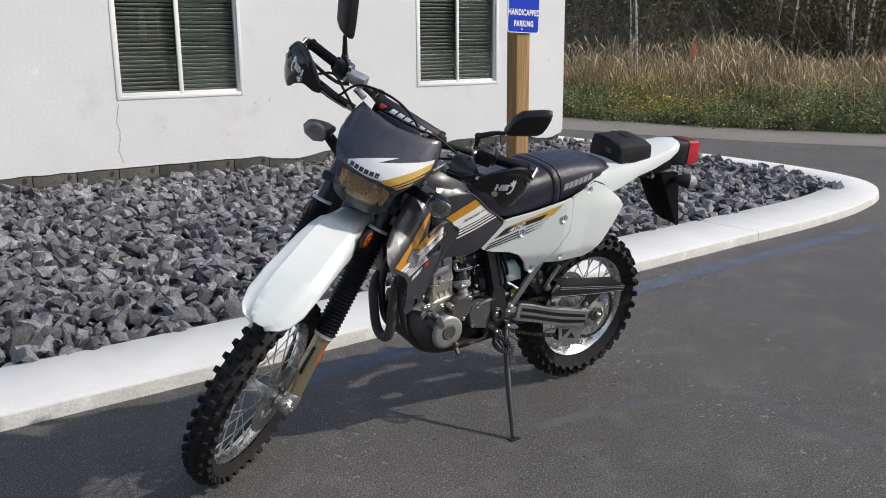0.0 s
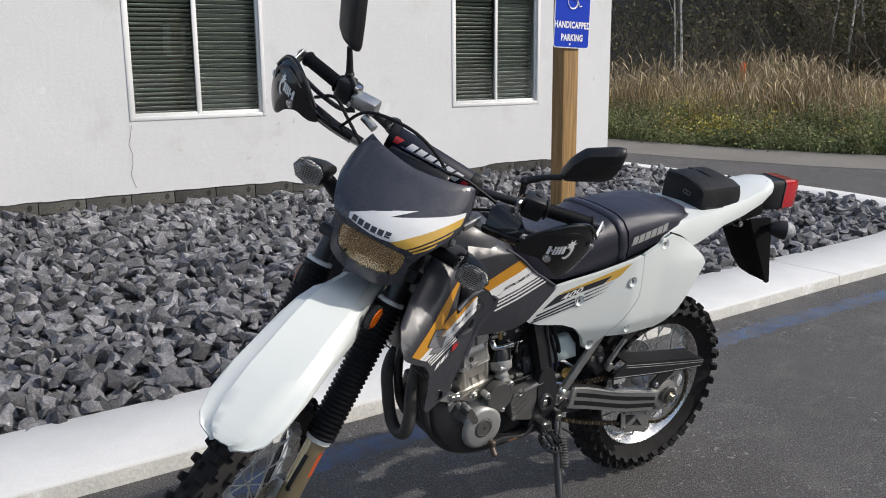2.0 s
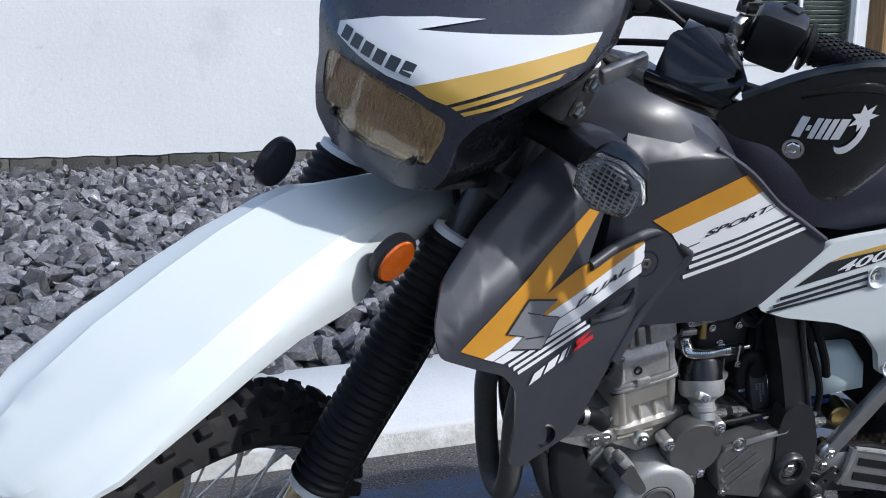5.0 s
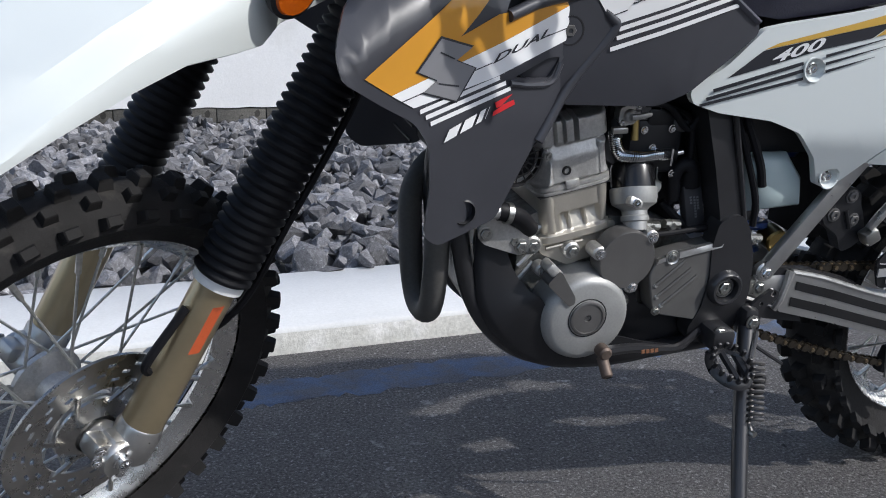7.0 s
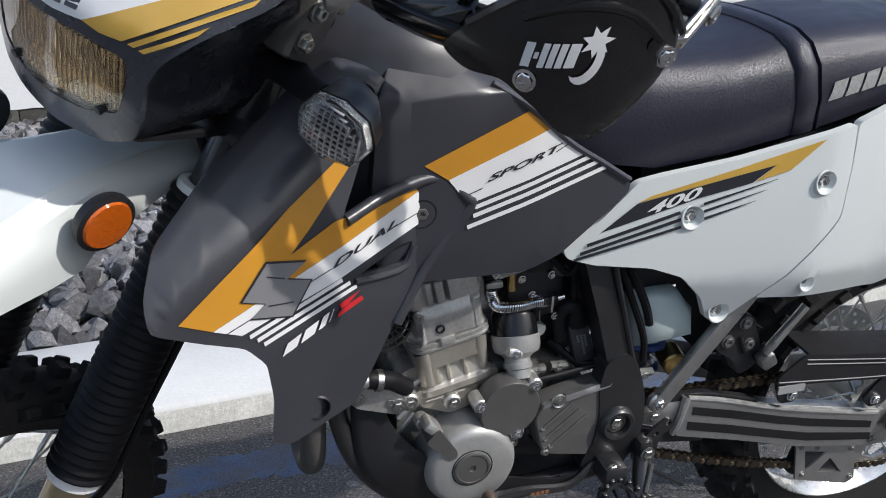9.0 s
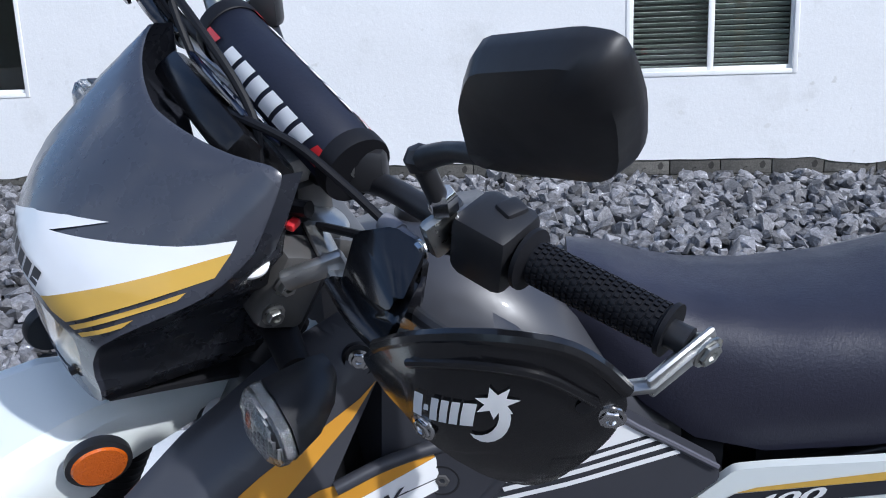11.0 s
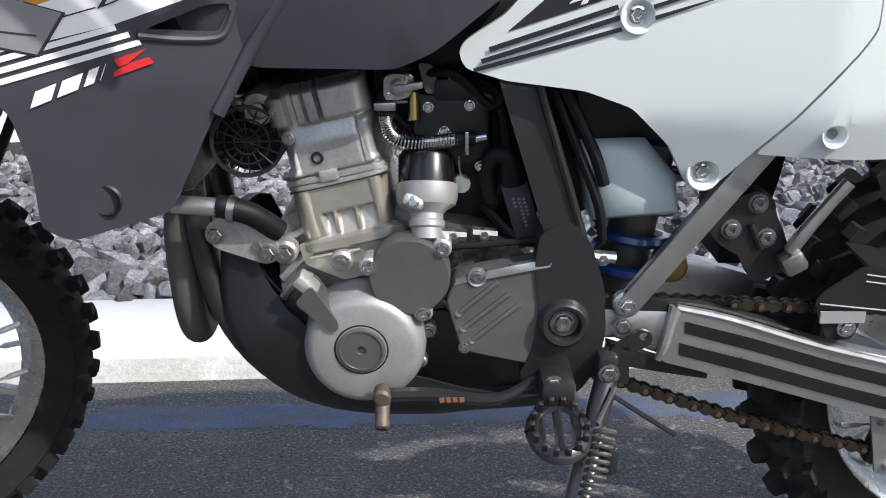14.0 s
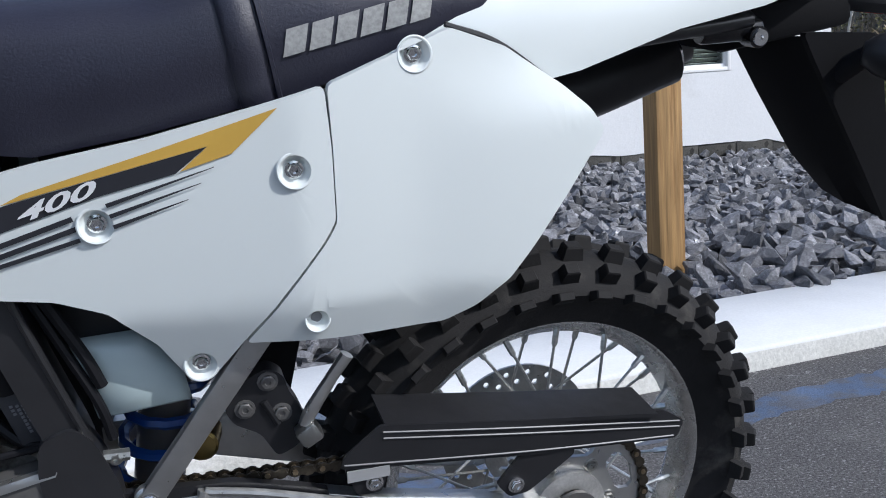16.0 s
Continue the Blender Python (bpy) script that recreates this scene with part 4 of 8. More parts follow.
for pts, r in (([(0.98, 0.0, 1.0), (1.0, 0.03, 0.80), (1.03, 0.06, 0.62), (1.005, 0.075, 0.46), (0.93, 0.085, 0.372), (0.82, 0.085, 0.345), (0.70, 0.085, 0.345), (0.60, 0.09, 0.355)], 0.014),
               ([(0.98, -0.0, 1.0), (1.0, -0.03, 0.80), (1.03, -0.06, 0.62), (1.005, -0.075, 0.46), (0.93, -0.085, 0.372), (0.82, -0.085, 0.345), (0.60, -0.09, 0.355)], 0.014),
               ([(0.60, -0.10, 0.40), (0.61, -0.098, 0.57), (0.655, -0.085, 0.76)], 0.020), ([(1.02, 0, 1.0), (0.9, 0, 0.97), (0.7, 0, 0.86), (0.62, 0, 0.76)], 0.022),
               ([(0.63, 0.085, 0.80), (0.40, 0.085, 0.865), (0.10, 0.08, 0.92), (-0.2, 0.07, 0.95)], 0.011), ([(0.63, -0.085, 0.80), (0.40, -0.085, 0.865), (0.10, -0.08, 0.92), (-0.2, -0.07, 0.95)], 0.011)):
    part("tube", tube(pts, r, 10), frame_black, frame_m)
for s in (1, -1):
    a, b = Vector((0.545, s * 0.118, 0.476)), Vector((0.335, s * 0.118, 0.752))
    d = (b - a).normalized()
    turn_ = Matrix((d, Vector((0, 1, 0)), d.cross(Vector((0, 1, 0))))).transposed().to_4x4()
    part("strut", moved(box((0, 0, 0), ((b - a).length, 0.016, 0.027), 0.004), Matrix.Translation((a + b) / 2) @ turn_), alu, bike, "bare aluminium subframe strut")
lug = part("strut_lug", lathe(disc_profile(0.016, 0.012), axis_matrix((0.542, 0.112, 0.482), (0, 1, 0)), 18), alu, bike)
bolt_part((0.542, 0.124, 0.482), 0.008, lug, chrome)

# crankcase, barrel and head
cc = [(0.938, 0.50), (0.935, 0.575), (0.90, 0.585), (0.80, 0.57), (0.70, 0.56), (0.64, 0.52), (0.63, 0.40), (0.72, 0.36), (0.86, 0.355), (0.93, 0.40)]
cover_grey = mat("sprocket_cover_grey", (0.13, 0.127, 0.122), 0.44, 0.35, tone=0.15, tone_scale=24, bump=0.05, bump_scale=300, rough_var=0.1)
# oil and the shade of the deep case both darken this alloy's colour
case_shade_grey = mat("case_shade_grey", (0.22, 0.215, 0.20), 0.5, 0.7, tone=0.3, tone_scale=22, grain=0.15, grain_scale=260, bump=0.15, bump_scale=200, spot=(0.07, 0.062, 0.05), spot_scale=18, spot_cover=0.5)
barrel_alloy = mat("barrel_alloy", (0.53, 0.495, 0.43), 0.40, 0.72, tone=0.12, tone_scale=14, bump=0.10, bump_scale=320, spot=(0.42, 0.37, 0.28), spot_scale=12, spot_cover=0.58)
engine = part("engine", sheet(round_poly(cc, 0.03), lambda f, u: 0.070, 0.15), case_shade_grey, bike, "single-cylinder engine with bare cast alloy cases")
TOWER = Matrix.Translation((0.853, 0.0, 0.555)) @ pose(0, 0, 0, 0, 12, 0)


def ramp(v, a, b):
    """0 below a, 1 above b, smooth between."""
    t = min(1.0, max(0.0, (v - a) / (b - a)))
    return t * t * (3 - 2 * t)


def hump(v, c, w, soft=0.003):
    """1 within w of c, falling off over soft."""
    return 1.0 - ramp(abs(v - c), w, w + soft)


def dome(v, c, r):
    return max(0.0, 1.0 - ((v - c) / r) ** 2) ** 0.5


def casting(z0, z1, nz, side, relief, back=-0.055, nx=64):
    """A cast block: side(z) gives its two flanks, relief(x, z) how far its face stands out."""
    bm = bmesh.new()
    face, rear = [], []
    for k in range(nz + 1):
        z = z0 + (z1 - z0) * k / nz
        xa, xb = side(z)
        face.append([bm.verts.new(TOWER @ Vector((xa + (xb - xa) * i / nx, relief(xa + (xb - xa) * i / nx, z) - 0.016 * (abs(2 * i / nx - 1) ** 9), z))) for i in range(nx + 1)])
        rear.append([bm.verts.new(TOWER @ Vector((x, back, z))) for x in (xa, xb)])
    for k in range(nz):
        for i in range(nx):
            bm.faces.new((face[k][i], face[k][i + 1], face[k + 1][i + 1], face[k + 1][i]))
        bm.faces.new((rear[k][0], face[k][0], face[k + 1][0], rear[k + 1][0]))
        bm.faces.new((face[k][nx], rear[k][1], rear[k + 1][1], face[k + 1][nx]))
    for k in (0, nz):
        bm.faces.new([rear[k][0]] + face[k] + [rear[k][1]])
    bmesh.ops.recalc_face_normals(bm, faces=bm.faces)
    return bm


def barrel_side(z):
    foot = 0.004 * hump(z, -0.004, 0.006, 0.003)
    return -0.0524 - 0.10 * max(0.0, z) - foot, 0.0525 - 0.028 * z + foot


def barrel_relief(x, z):
    y = 0.082 + 0.005 * hump(z, -0.004, 0.005, 0.004)
    body = ramp(z, 0.002, 0.008)
    y += body * (0.004 * dome(x, 0.043, 0.011) + 0.004 * dome(x, -0.050, 0.012))
    pocket = ramp(x, -0.040, -0.034) * (1 - ramp(x, 0.018, 0.025)) * (1 - ramp(z, 0.029, 0.034))
    y -= 0.009 * pocket * ramp(z, -0.002, 0.030)
    y += 0.0075 * pocket * ramp(z, -0.002, 0.028) * max(hump(x, 0.0088, 0.0016, 0.0022), hump(x, -0.016, 0.0016, 0.0022))
    return y


def head_side(z):
    rim = 0.003 * hump(z, 0.0700, 0.0065, 0.002)
    neck = 0.006 * ramp(z, 0.082, 0.090) * (1 - ramp(z, 0.118, 0.128))
    return -0.0600 - rim + neck * 0.5, 0.0502 + rim - neck


def head_relief(x, z):
    y = 0.080 + 0.0065 * hump(z, 0.0700, 0.0062, 0.0016) - 0.003 * hump(z, 0.0700, 0.0005, 0.0005)
    up = ramp(z, 0.077, 0.082)
    shelf = ramp(x, -0.046, -0.038) * (1 - ramp(x, 0.024 + 0.25 * (0.135 - z), 0.030 + 0.25 * (0.135 - z)))
    y += up * 0.007 * shelf * (1 - ramp(z, 0.112, 0.136))
    y += up * 0.010 * dome(x, -0.0515, 0.0105) * (1 - ramp(z, 0.126, 0.134))
    y += up * 0.005 * dome(x, 0.040, 0.009) * (1 - ramp(z, 0.120, 0.128))
    top = ramp(z, 0.132, 0.140)
    y += top * (0.014 * hump(x, -0.036, 0.024, 0.003) + 0.011 * hump(x, 0.000, 0.0050, 0.003) + 0.007 * hump(x, 0.014, 0.004, 0.003) + 0.013 * hump(x, 0.040, 0.011, 0.003))
    y -= 0.02 * ramp(z, 0.166, 0.178) ** 2
    return y


part("cylinder_barrel", casting(-0.012, 0.0622, 46, barrel_side, barrel_relief), barrel_alloy, engine, "bare cast alloy barrel", smooth=40)
hd = part("cylinder_head", casting(0.0632, 0.178, 72, head_side, head_relief), alu_cast, engine, "cast alloy cylinder head and cam box", smooth=40)
part("gasket", moved(box((-0.0045, 0.015, 0.0627), (0.111, 0.136, 0.0014)), TOWER), black_p, hd)
part("gasket_tab", moved(box((0.002, 0.0865, 0.0755), (0.021, 0.006, 0.013), 0.002), TOWER), alu_cast, hd)
part("plug_hole", lathe([(0.0, -0.001), (0.0040, -0.001), (0.0042, 0.002), (0.0062, 0.002), (0.0072, 0.0)], axis_matrix(TOWER @ Vector((0.0091, 0.0875, 0.0971)), (0, 1, 0)), 16), black_metal, hd)
for x, y, z, r in ((0.0345, 0.086, 0.1248, 0.0075), (0.0398, 0.088, 0.1563, 0.0070)):
    lug_ = part("lug", lathe(disc_profile(r, 0.014, 0.003), axis_matrix(TOWER @ Vector((x, y - 0.012, z)), (0, 1, 0)), 18), alu_cast, hd)
    bolt_part(TOWER @ Vector((x, y + 0.002, z)), r * 0.6, lug_, steel, h=0.003)
boss = part("head_boss", lathe([(0.006, 0.0), (0.019, 0.0), (0.019, 0.074), (0.0165, 0.078), (0.012, 0.078), (0.011, 0.070), (0.006, 0.070)], axis_matrix((0.943, 0.004, 0.702), (0, 1, 0)), 28, True), alu_cast, hd)
part("boss_pin", lathe([(0, 0.07), (0.0065, 0.07), (0.0065, 0.082), (0, 0.083)], axis_matrix((0.943, 0.004, 0.702), (0, 1, 0)), 14), steel, boss)
part("hook", tube([(0.958, 0.074, 0.703), (0.968, 0.074, 0.708), (0.975, 0.072, 0.714)], [0.008, 0.006, 0.003], 8), alu_cast, boss)
bridge = part("case_neck", sheet(round_poly([(0.912, 0.545), (0.905, 0.520), (0.860, 0.500), (0.790, 0.520), (0.790, 0.566), (0.806, 0.566)], 0.006), lambda f, u: 0.079, 0.10), barrel_alloy, engine)
part("neck_ridge", tube([(0.898, 0.081, 0.5288), (0.870, 0.082, 0.5345), (0.841, 0.081, 0.5387)], 0.0028, 8), barrel_alloy, bridge)
for f0, u0, f1, u1 in ((0.90, 0.535, 0.935, 0.50), (0.912, 0.505, 0.936, 0.475), (0.905, 0.56, 0.935, 0.545), (0.80, 0.40, 0.76, 0.385), (0.755, 0.475, 0.735, 0.455)):
    part("case_rib", tube([(f0, 0.070, u0), (f1, 0.070, u1)], 0.005, 8, smooth=False), alu_cast, engine)
# added black box that keeps the gap behind the radiators dark
part("fan_shroud", box((0.985, -0.05, 0.79), (0.075, 0.16, 0.17), 0.015), black_p, bike, "black filler box added in the dark gap behind the radiators")
part("fan_motor", lathe([(0, 0.07), (0.036, 0.07), (0.040, 0.062), (0.040, 0.01), (0, 0.01)], axis_matrix((0.957, 0.0, 0.668), (0, 1, 0)), 20), boot_rubber, bike, "black radiator fan behind its guard")
cage = part("fan_cage", lathe([(0.036, 0), (0.040, 0), (0.040, 0.006), (0.036, 0.006)], axis_matrix((0.957, 0.085, 0.668), (-0.25, 1, 0)), 24, True), black_p, bike, "black wire fan guard")
for k in range(8):
    a = k * math.pi / 8
    part("wire", tube([(0.957 - 0.037 * math.cos(a), 0.088, 0.668 - 0.037 * math.sin(a)), (0.957 + 0.037 * math.cos(a), 0.090, 0.668 + 0.037 * math.sin(a))], 0.0011, 5, smooth=False), black_p, cage)
for r in (0.013, 0.024):
    part("wire_ring", lathe([(r, 0), (r + 0.002, 0), (r + 0.002, 0.002), (r, 0.002)], axis_matrix((0.957, 0.0885, 0.668), (0, 1, 0)), 20, True), black_p, cage)
# added black fillers: their colour stands in for shade under the tank
part("under_tank_tray", box((0.815, -0.055, 0.735), (0.33, 0.06, 0.15), 0.012), black_p, bike, "black filler box added in the dark gap under the tank")
part("battery_box", box((0.635, -0.045, 0.655), (0.14, 0.07, 0.22), 0.012), black_p, bike, "black filler box added in the dark gap behind the frame")
part("wiring_loom", tube([(0.82, 0.02, 0.80), (0.74, 0.02, 0.80), (0.64, 0.02, 0.79)], [0.06, 0.08, 0.08], 10), boot_rubber, bike, "thick black filler added in the dark gap above the carburettor")

# left covers
gen = bmesh.new()
add_lathe(gen, [(0.0, 0.029), (0.030, 0.029), (0.056, 0.0285), (0.062, 0.026), (0.067, 0.020), (0.0705, 0.010), (0.072, -0.02), (0.072, -0.045)], axis_matrix((0.839, 0.098, 0.430), (0, 1, 0)), 48)
gcover = part("generator_cover", gen, alu_paint, engine, "round silver generator cover")
part("cap", lathe([(0.0275, 0.026), (0.0275, 0.0315), (0.0260, 0.0325), (0.0235, 0.0325), (0.0230, 0.0312), (0.0055, 0.0312), (0.005, 0.029), (0, 0.029)], axis_matrix((0.841, 0.098, 0.434), (0, 1, 0)), 36), alu_dark, gcover, "dark threaded cap")
part("cap_groove", lathe([(0.0275, 0.0286), (0.0310, 0.0294), (0.0310, 0.0286)], axis_matrix((0.841, 0.098, 0.434), (0, 1, 0)), 36), black_metal, gcover)
lever_guard = [(0.912, 0.494), (0.893, 0.514), (0.8655, 0.4705), (0.8650, 0.4600), (0.8740, 0.4560)]
# the arm's shaded face is put in as dark grey, its lit top as pale alloy
part("cast_arm", sheet(round_poly(lever_guard, 0.006), lambda f, u: 0.1295, 0.04), alu_dark, gcover)
part("arm_lug", box((0.900, 0.112, 0.510), (0.030, 0.030, 0.016), 0.005, pose(0, 0, 0, 0, -45)), alu_cast, gcover)
scov = part("gear_cover", lathe([(0, 0.120), (0.0435, 0.120), (0.0455, 0.117), (0.0455, 0.09)], axis_matrix((0.784, 0.0, 0.518), (0, 1, 0)), 48), alu_dark, engine, "round dark grey gear cover")
for f, u in ((0.8285, 0.5305), (0.7476, 0.5508), (0.770, 0.4740)):
    ear = part("ear", lathe(disc_profile(0.011, 0.028, 0.002), axis_matrix((f, 0.09, u), (0, 1, 0)), 16), alu_cast, scov)
    bolt_part((f, 0.118, u), 0.0065, ear, chrome)
MOT = axis_matrix((0.7625, 0.054, 0.648), Vector((0.002, 0.040, -0.088)))
smotor = part("starter_motor", lathe([(0, 0), (0.020, 0.0), (0.029, 0.004), (0.0325, 0.012), (0.0325, 0.050), (0, 0.050)], MOT, 32), black_gloss, engine, "starter motor with a glossy black body")
part("end_bell", lathe([(0.0325, 0.040), (0.0345, 0.041), (0.0345, 0.056), (0.032, 0.064), (0.022, 0.070), (0.0185, 0.074), (0.0185, 0.080), (0.0205, 0.082), (0.0205, 0.088), (0.0175, 0.090), (0.0175, 0.102), (0.0, 0.108)], MOT, 32), alu_paint, smotor, "cast alloy end bell")
pad_ = part("bolt_pad", box((0.778, 0.104, 0.602), (0.024, 0.014, 0.014), 0.004, pose(0, 0, 0, 20, -20)), alu_cast, smotor)
bolt_part((0.778, 0.110, 0.603), 0.0052, pad_, chrome, axis=(0.1, 1, 0.3))
SC = [(0.7445, 0.4904), (0.7344, 0.5132), (0.7091, 0.5215), (0.630, 0.536), (0.6247, 0.5253), (0.6257, 0.499), (0.6393, 0.4814), (0.6376, 0.447), (0.6485, 0.4069), (0.7156, 0.4223), (0.7289, 0.430), (0.7399, 0.4705)]
sprc = part("sprocket_cover", loft([[(0.685 + (f - 0.685) * g, y, 0.472 + (u - 0.472) * g) for f, u in round_poly(SC, 0.007)] for g, y in ((1.0, 0.085), (1.0, 0.114), (0.985, 0.1175), (0.955, 0.119))]), cover_grey, engine, "dark grey front sprocket cover with ribs", smooth=30)
part("bright_rib", sheet([(0.699, 0.5165), (0.6985, 0.5255), (0.630, 0.5385), (0.627, 0.534), (0.629, 0.5295)], lambda f, u: 0.1225 - 0.6 * max(0.0, u - 0.528 + (f - 0.665) * 0.19), 0.008, 1), alu, sprc)
part("bright_rib", sheet([(0.7345, 0.508), (0.7330, 0.5155), (0.7215, 0.5190), (0.7205, 0.5125)], lambda f, u: 0.1205, 0.006), alu, sprc)
part("bolt_notch", lathe([(0.0, 0.1185), (0.0075, 0.1185), (0.0105, 0.1208), (0.0115, 0.1180)], axis_matrix((0.7091, 0.0, 0.5175), (0, 1, 0)), 20), alu, sprc)
for fa, ua, fb, ub in ((0.730, 0.4733, 0.6859, 0.5106), (0.7253, 0.4539, 0.6734, 0.4963), (0.7155, 0.439, 0.6612, 0.4836)):
    part("rib", tube([(fa, 0.1185, ua), (fb, 0.1185, ub)], 0.0042, 10, flat=0.75, smooth=False), cover_grey, sprc)
    part("rib_end", lathe([(0, 0.1222), (0.0030, 0.1212), (0.0046, 0.1185)], axis_matrix((fa, 0, ua), (0, 1, 0)), 12), alu_paint, sprc)
for f, u in ((0.7091, 0.5175), (0.7239, 0.4310)):
    bolt_part((f, 0.1185, u), 0.0055, sprc)
# added black filler that closes the dark gap below the sprocket cover
part("lower_case", sheet(round_poly([(0.775, 0.455), (0.742, 0.46), (0.732, 0.425), (0.650, 0.402), (0.600, 0.405), (0.600, 0.345), (0.775, 0.350)], 0.008), lambda f, u: 0.078, 0.13), frame_black, engine)
part("case_edge", tube([(0.765, 0.088, 0.52), (0.742, 0.100, 0.545), (0.700, 0.098, 0.548), (0.640, 0.095, 0.552)], 0.004, 8), boot_rubber, engine)
for f, u, r in ((0.925, 0.54, 0.011), (0.862, 0.528, 0.010), (0.905, 0.50, 0.008), (0.765, 0.44, 0.007), (0.955, 0.55, 0.009), (0.775, 0.40, 0.006)):
    bs = part("boss", lathe(disc_profile(r * 1.3, 0.02, 0.003), axis_matrix((f, 0.075, u), (0, 1, 0)), 16), alu_cast, engine)
    bolt_part((f, 0.095, u), r * 0.75, bs)
part("oil_pipe", tube([(0.975, 0.07, 0.575), (0.98, 0.078, 0.53), (0.965, 0.08, 0.49), (0.945, 0.078, 0.478)], 0.006, 8), steel, engine)
part("oil_pipe", tube([(1.005, 0.06, 0.575), (1.005, 0.066, 0.52), (0.98, 0.07, 0.47)], 0.007, 8), steel, engine)

# dark works behind the barrel: carburettor, hoses, relay, airbox
carb = part("carburettor", box((0.735, 0.02, 0.672), (0.09, 0.10, 0.085), 0.014), black_p, bike, "black carburettor with hoses")
# two added black boxes keep the gaps round the carburettor dark
part("intake_stub", box((0.790, 0.0, 0.735), (0.07, 0.10, 0.08), 0.02), black_p, carb)
part("throttle_body", box((0.712, -0.02, 0.615), (0.12, 0.10, 0.17), 0.02), black_p, carb)
part("float_bowl", box((0.728, 0.025, 0.632), (0.05, 0.06, 0.04), 0.01), black_p, carb)
part("top_cover", box((0.73, 0.045, 0.715), (0.05, 0.05, 0.03), 0.008), black_p, carb)
carb_grey = mat("carb_alloy", (0.10, 0.10, 0.105), 0.42, 0.5, tone=0.3, tone_scale=40, bump=0.08, bump_scale=200)
part("slide_body", box((0.717, 0.040, 0.660), (0.030, 0.052, 0.048), 0.008, pose(0, 0, 0, 0, 8)), carb_grey, carb)
part("diaphragm_cap", lathe([(0, 0.0), (0.019, 0.0), (0.021, 0.004), (0.021, 0.012), (0.017, 0.018), (0, 0.020)], axis_matrix((0.700, 0.052, 0.700), (-0.2, 0.3, 1)), 24), carb_grey, carb)
part("cable_bracket", sheet(round_poly([(0.770, 0.745), (0.755, 0.745), (0.748, 0.722), (0.752, 0.712), (0.762, 0.712)], 0.004), lambda f, u: 0.066, 0.004), carb_grey, carb)
part("wire_guide", tube([(0.727, 0.068, 0.650), (0.726, 0.07, 0.625), (0.717, 0.07, 0.617)], 0.0012, 6), steel, carb)
for pts in ([(0.742, 0.066, 0.742), (0.736, 0.070, 0.728)], [(0.728, 0.066, 0.742), (0.722, 0.070, 0.728)]):
    part("engraved_mark", tube(pts, 0.0009, 4, smooth=False), grey_decal, carb)
part("mark_ring", lathe([(0.0030, 0), (0.0042, 0), (0.0042, 0.001), (0.0030, 0.001)], axis_matrix((0.7325, 0.067, 0.735), (0, 1, 0)), 14, True), grey_decal, carb)
for f, u in ((0.760, 0.699), (0.743, 0.672), (0.715, 0.70), (0.704, 0.632)):
    bolt_part((f, 0.072, u), 0.0045, carb, chrome, h=0.004)
part("idle_knob", lathe([(0, 0), (0.009, 0), (0.0105, 0.003), (0.0105, 0.010), (0, 0.012)], axis_matrix((0.725, 0.058, 0.610), (0, 1, 0)), 18), mat("knob_white", (0.55, 0.55, 0.5), 0.5), carb)
petc = part("fuel_tap", sheet(round_poly([(0.8075, 0.712), (0.8065, 0.733), (0.797, 0.737), (0.777, 0.735), (0.773, 0.722), (0.782, 0.711), (0.796, 0.708)], 0.004), lambda f, u: 0.080, 0.016, 1), alu_cast, bike, "alloy fuel tap with lever")
part("lever_hub", lathe(disc_profile(0.0095, 0.010, 0.003), axis_matrix((0.791, 0.079, 0.723), (0, 1, 0)), 20), alu_cast, petc)
part("lever", tube([(0.793, 0.090, 0.722), (0.780, 0.093, 0.7245), (0.765, 0.092, 0.7270)], [0.0062, 0.0055, 0.0045], 10, flat=0.7), alu_cast, petc)
for f, u in ((0.802, 0.713), (0.779, 0.732)):
    bolt_part((f, 0.080, u), 0.0032, petc, chrome, h=0.003)
part("outlet", lathe([(0, 0), (0.006, 0), (0.006, 0.03), (0, 0.03)], axis_matrix((0.776, 0.07, 0.715), (0, 0.2, -1)), 10), mat("brass", (0.5, 0.36, 0.14), 0.3, 1.0), petc)
fh = [(0.806, 0.07, 0.702), (0.8067, 0.077, 0.686), (0.7965, 0.080, 0.667), (0.765, 0.080, 0.6617), (0.74, 0.080, 0.664), (0.715, 0.078, 0.665)]
hose = part("fuel_hose", tube(fh, 0.0065, 10), boot_rubber, bike, "fuel hose wrapped in a steel spring")
line = spline(fh, 30)
coil = []
for k in range(len(line) * 3 - 3):
    q, r = divmod(k, 3)
    p, d = line[q].lerp(line[q + 1], r / 3), (line[min(len(line) - 1, q + 1)] - line[max(0, q - 1)]).normalized()
    e1 = d.cross(Vector((0, 1, 0))).normalized()
    coil.append(p + e1 * (0.0082 * math.cos(k * 0.62)) + e1.cross(d) * (0.0082 * math.sin(k * 0.62)))
part("coil", tube(coil, 0.0014, 4, 1, True, False), chrome, hose)
part("hose_end", tube([(0.731, 0.080, 0.665), (0.709, 0.080, 0.665)], 0.0085, 14, smooth=False), boot_rubber, hose)
part("clip", box((0.7185, 0.0885, 0.662), (0.004, 0.003, 0.026), 0.001), chrome, hose)
part("stub", tube([(0.710, 0.080, 0.665), (0.697, 0.080, 0.667)], 0.0045, 10, smooth=False), chrome, hose)
part("hose_end", tube([(0.806, 0.066, 0.714), (0.806, 0.076, 0.690)], 0.0095, 14, smooth=False), boot_rubber, hose)
part("clip", box((0.806, 0.083, 0.703), (0.024, 0.010, 0.009), 0.002), steel, hose)
relay_grey = mat("relay_grey", (0.045, 0.045, 0.05), 0.5, tone=0.15, tone_scale=30)
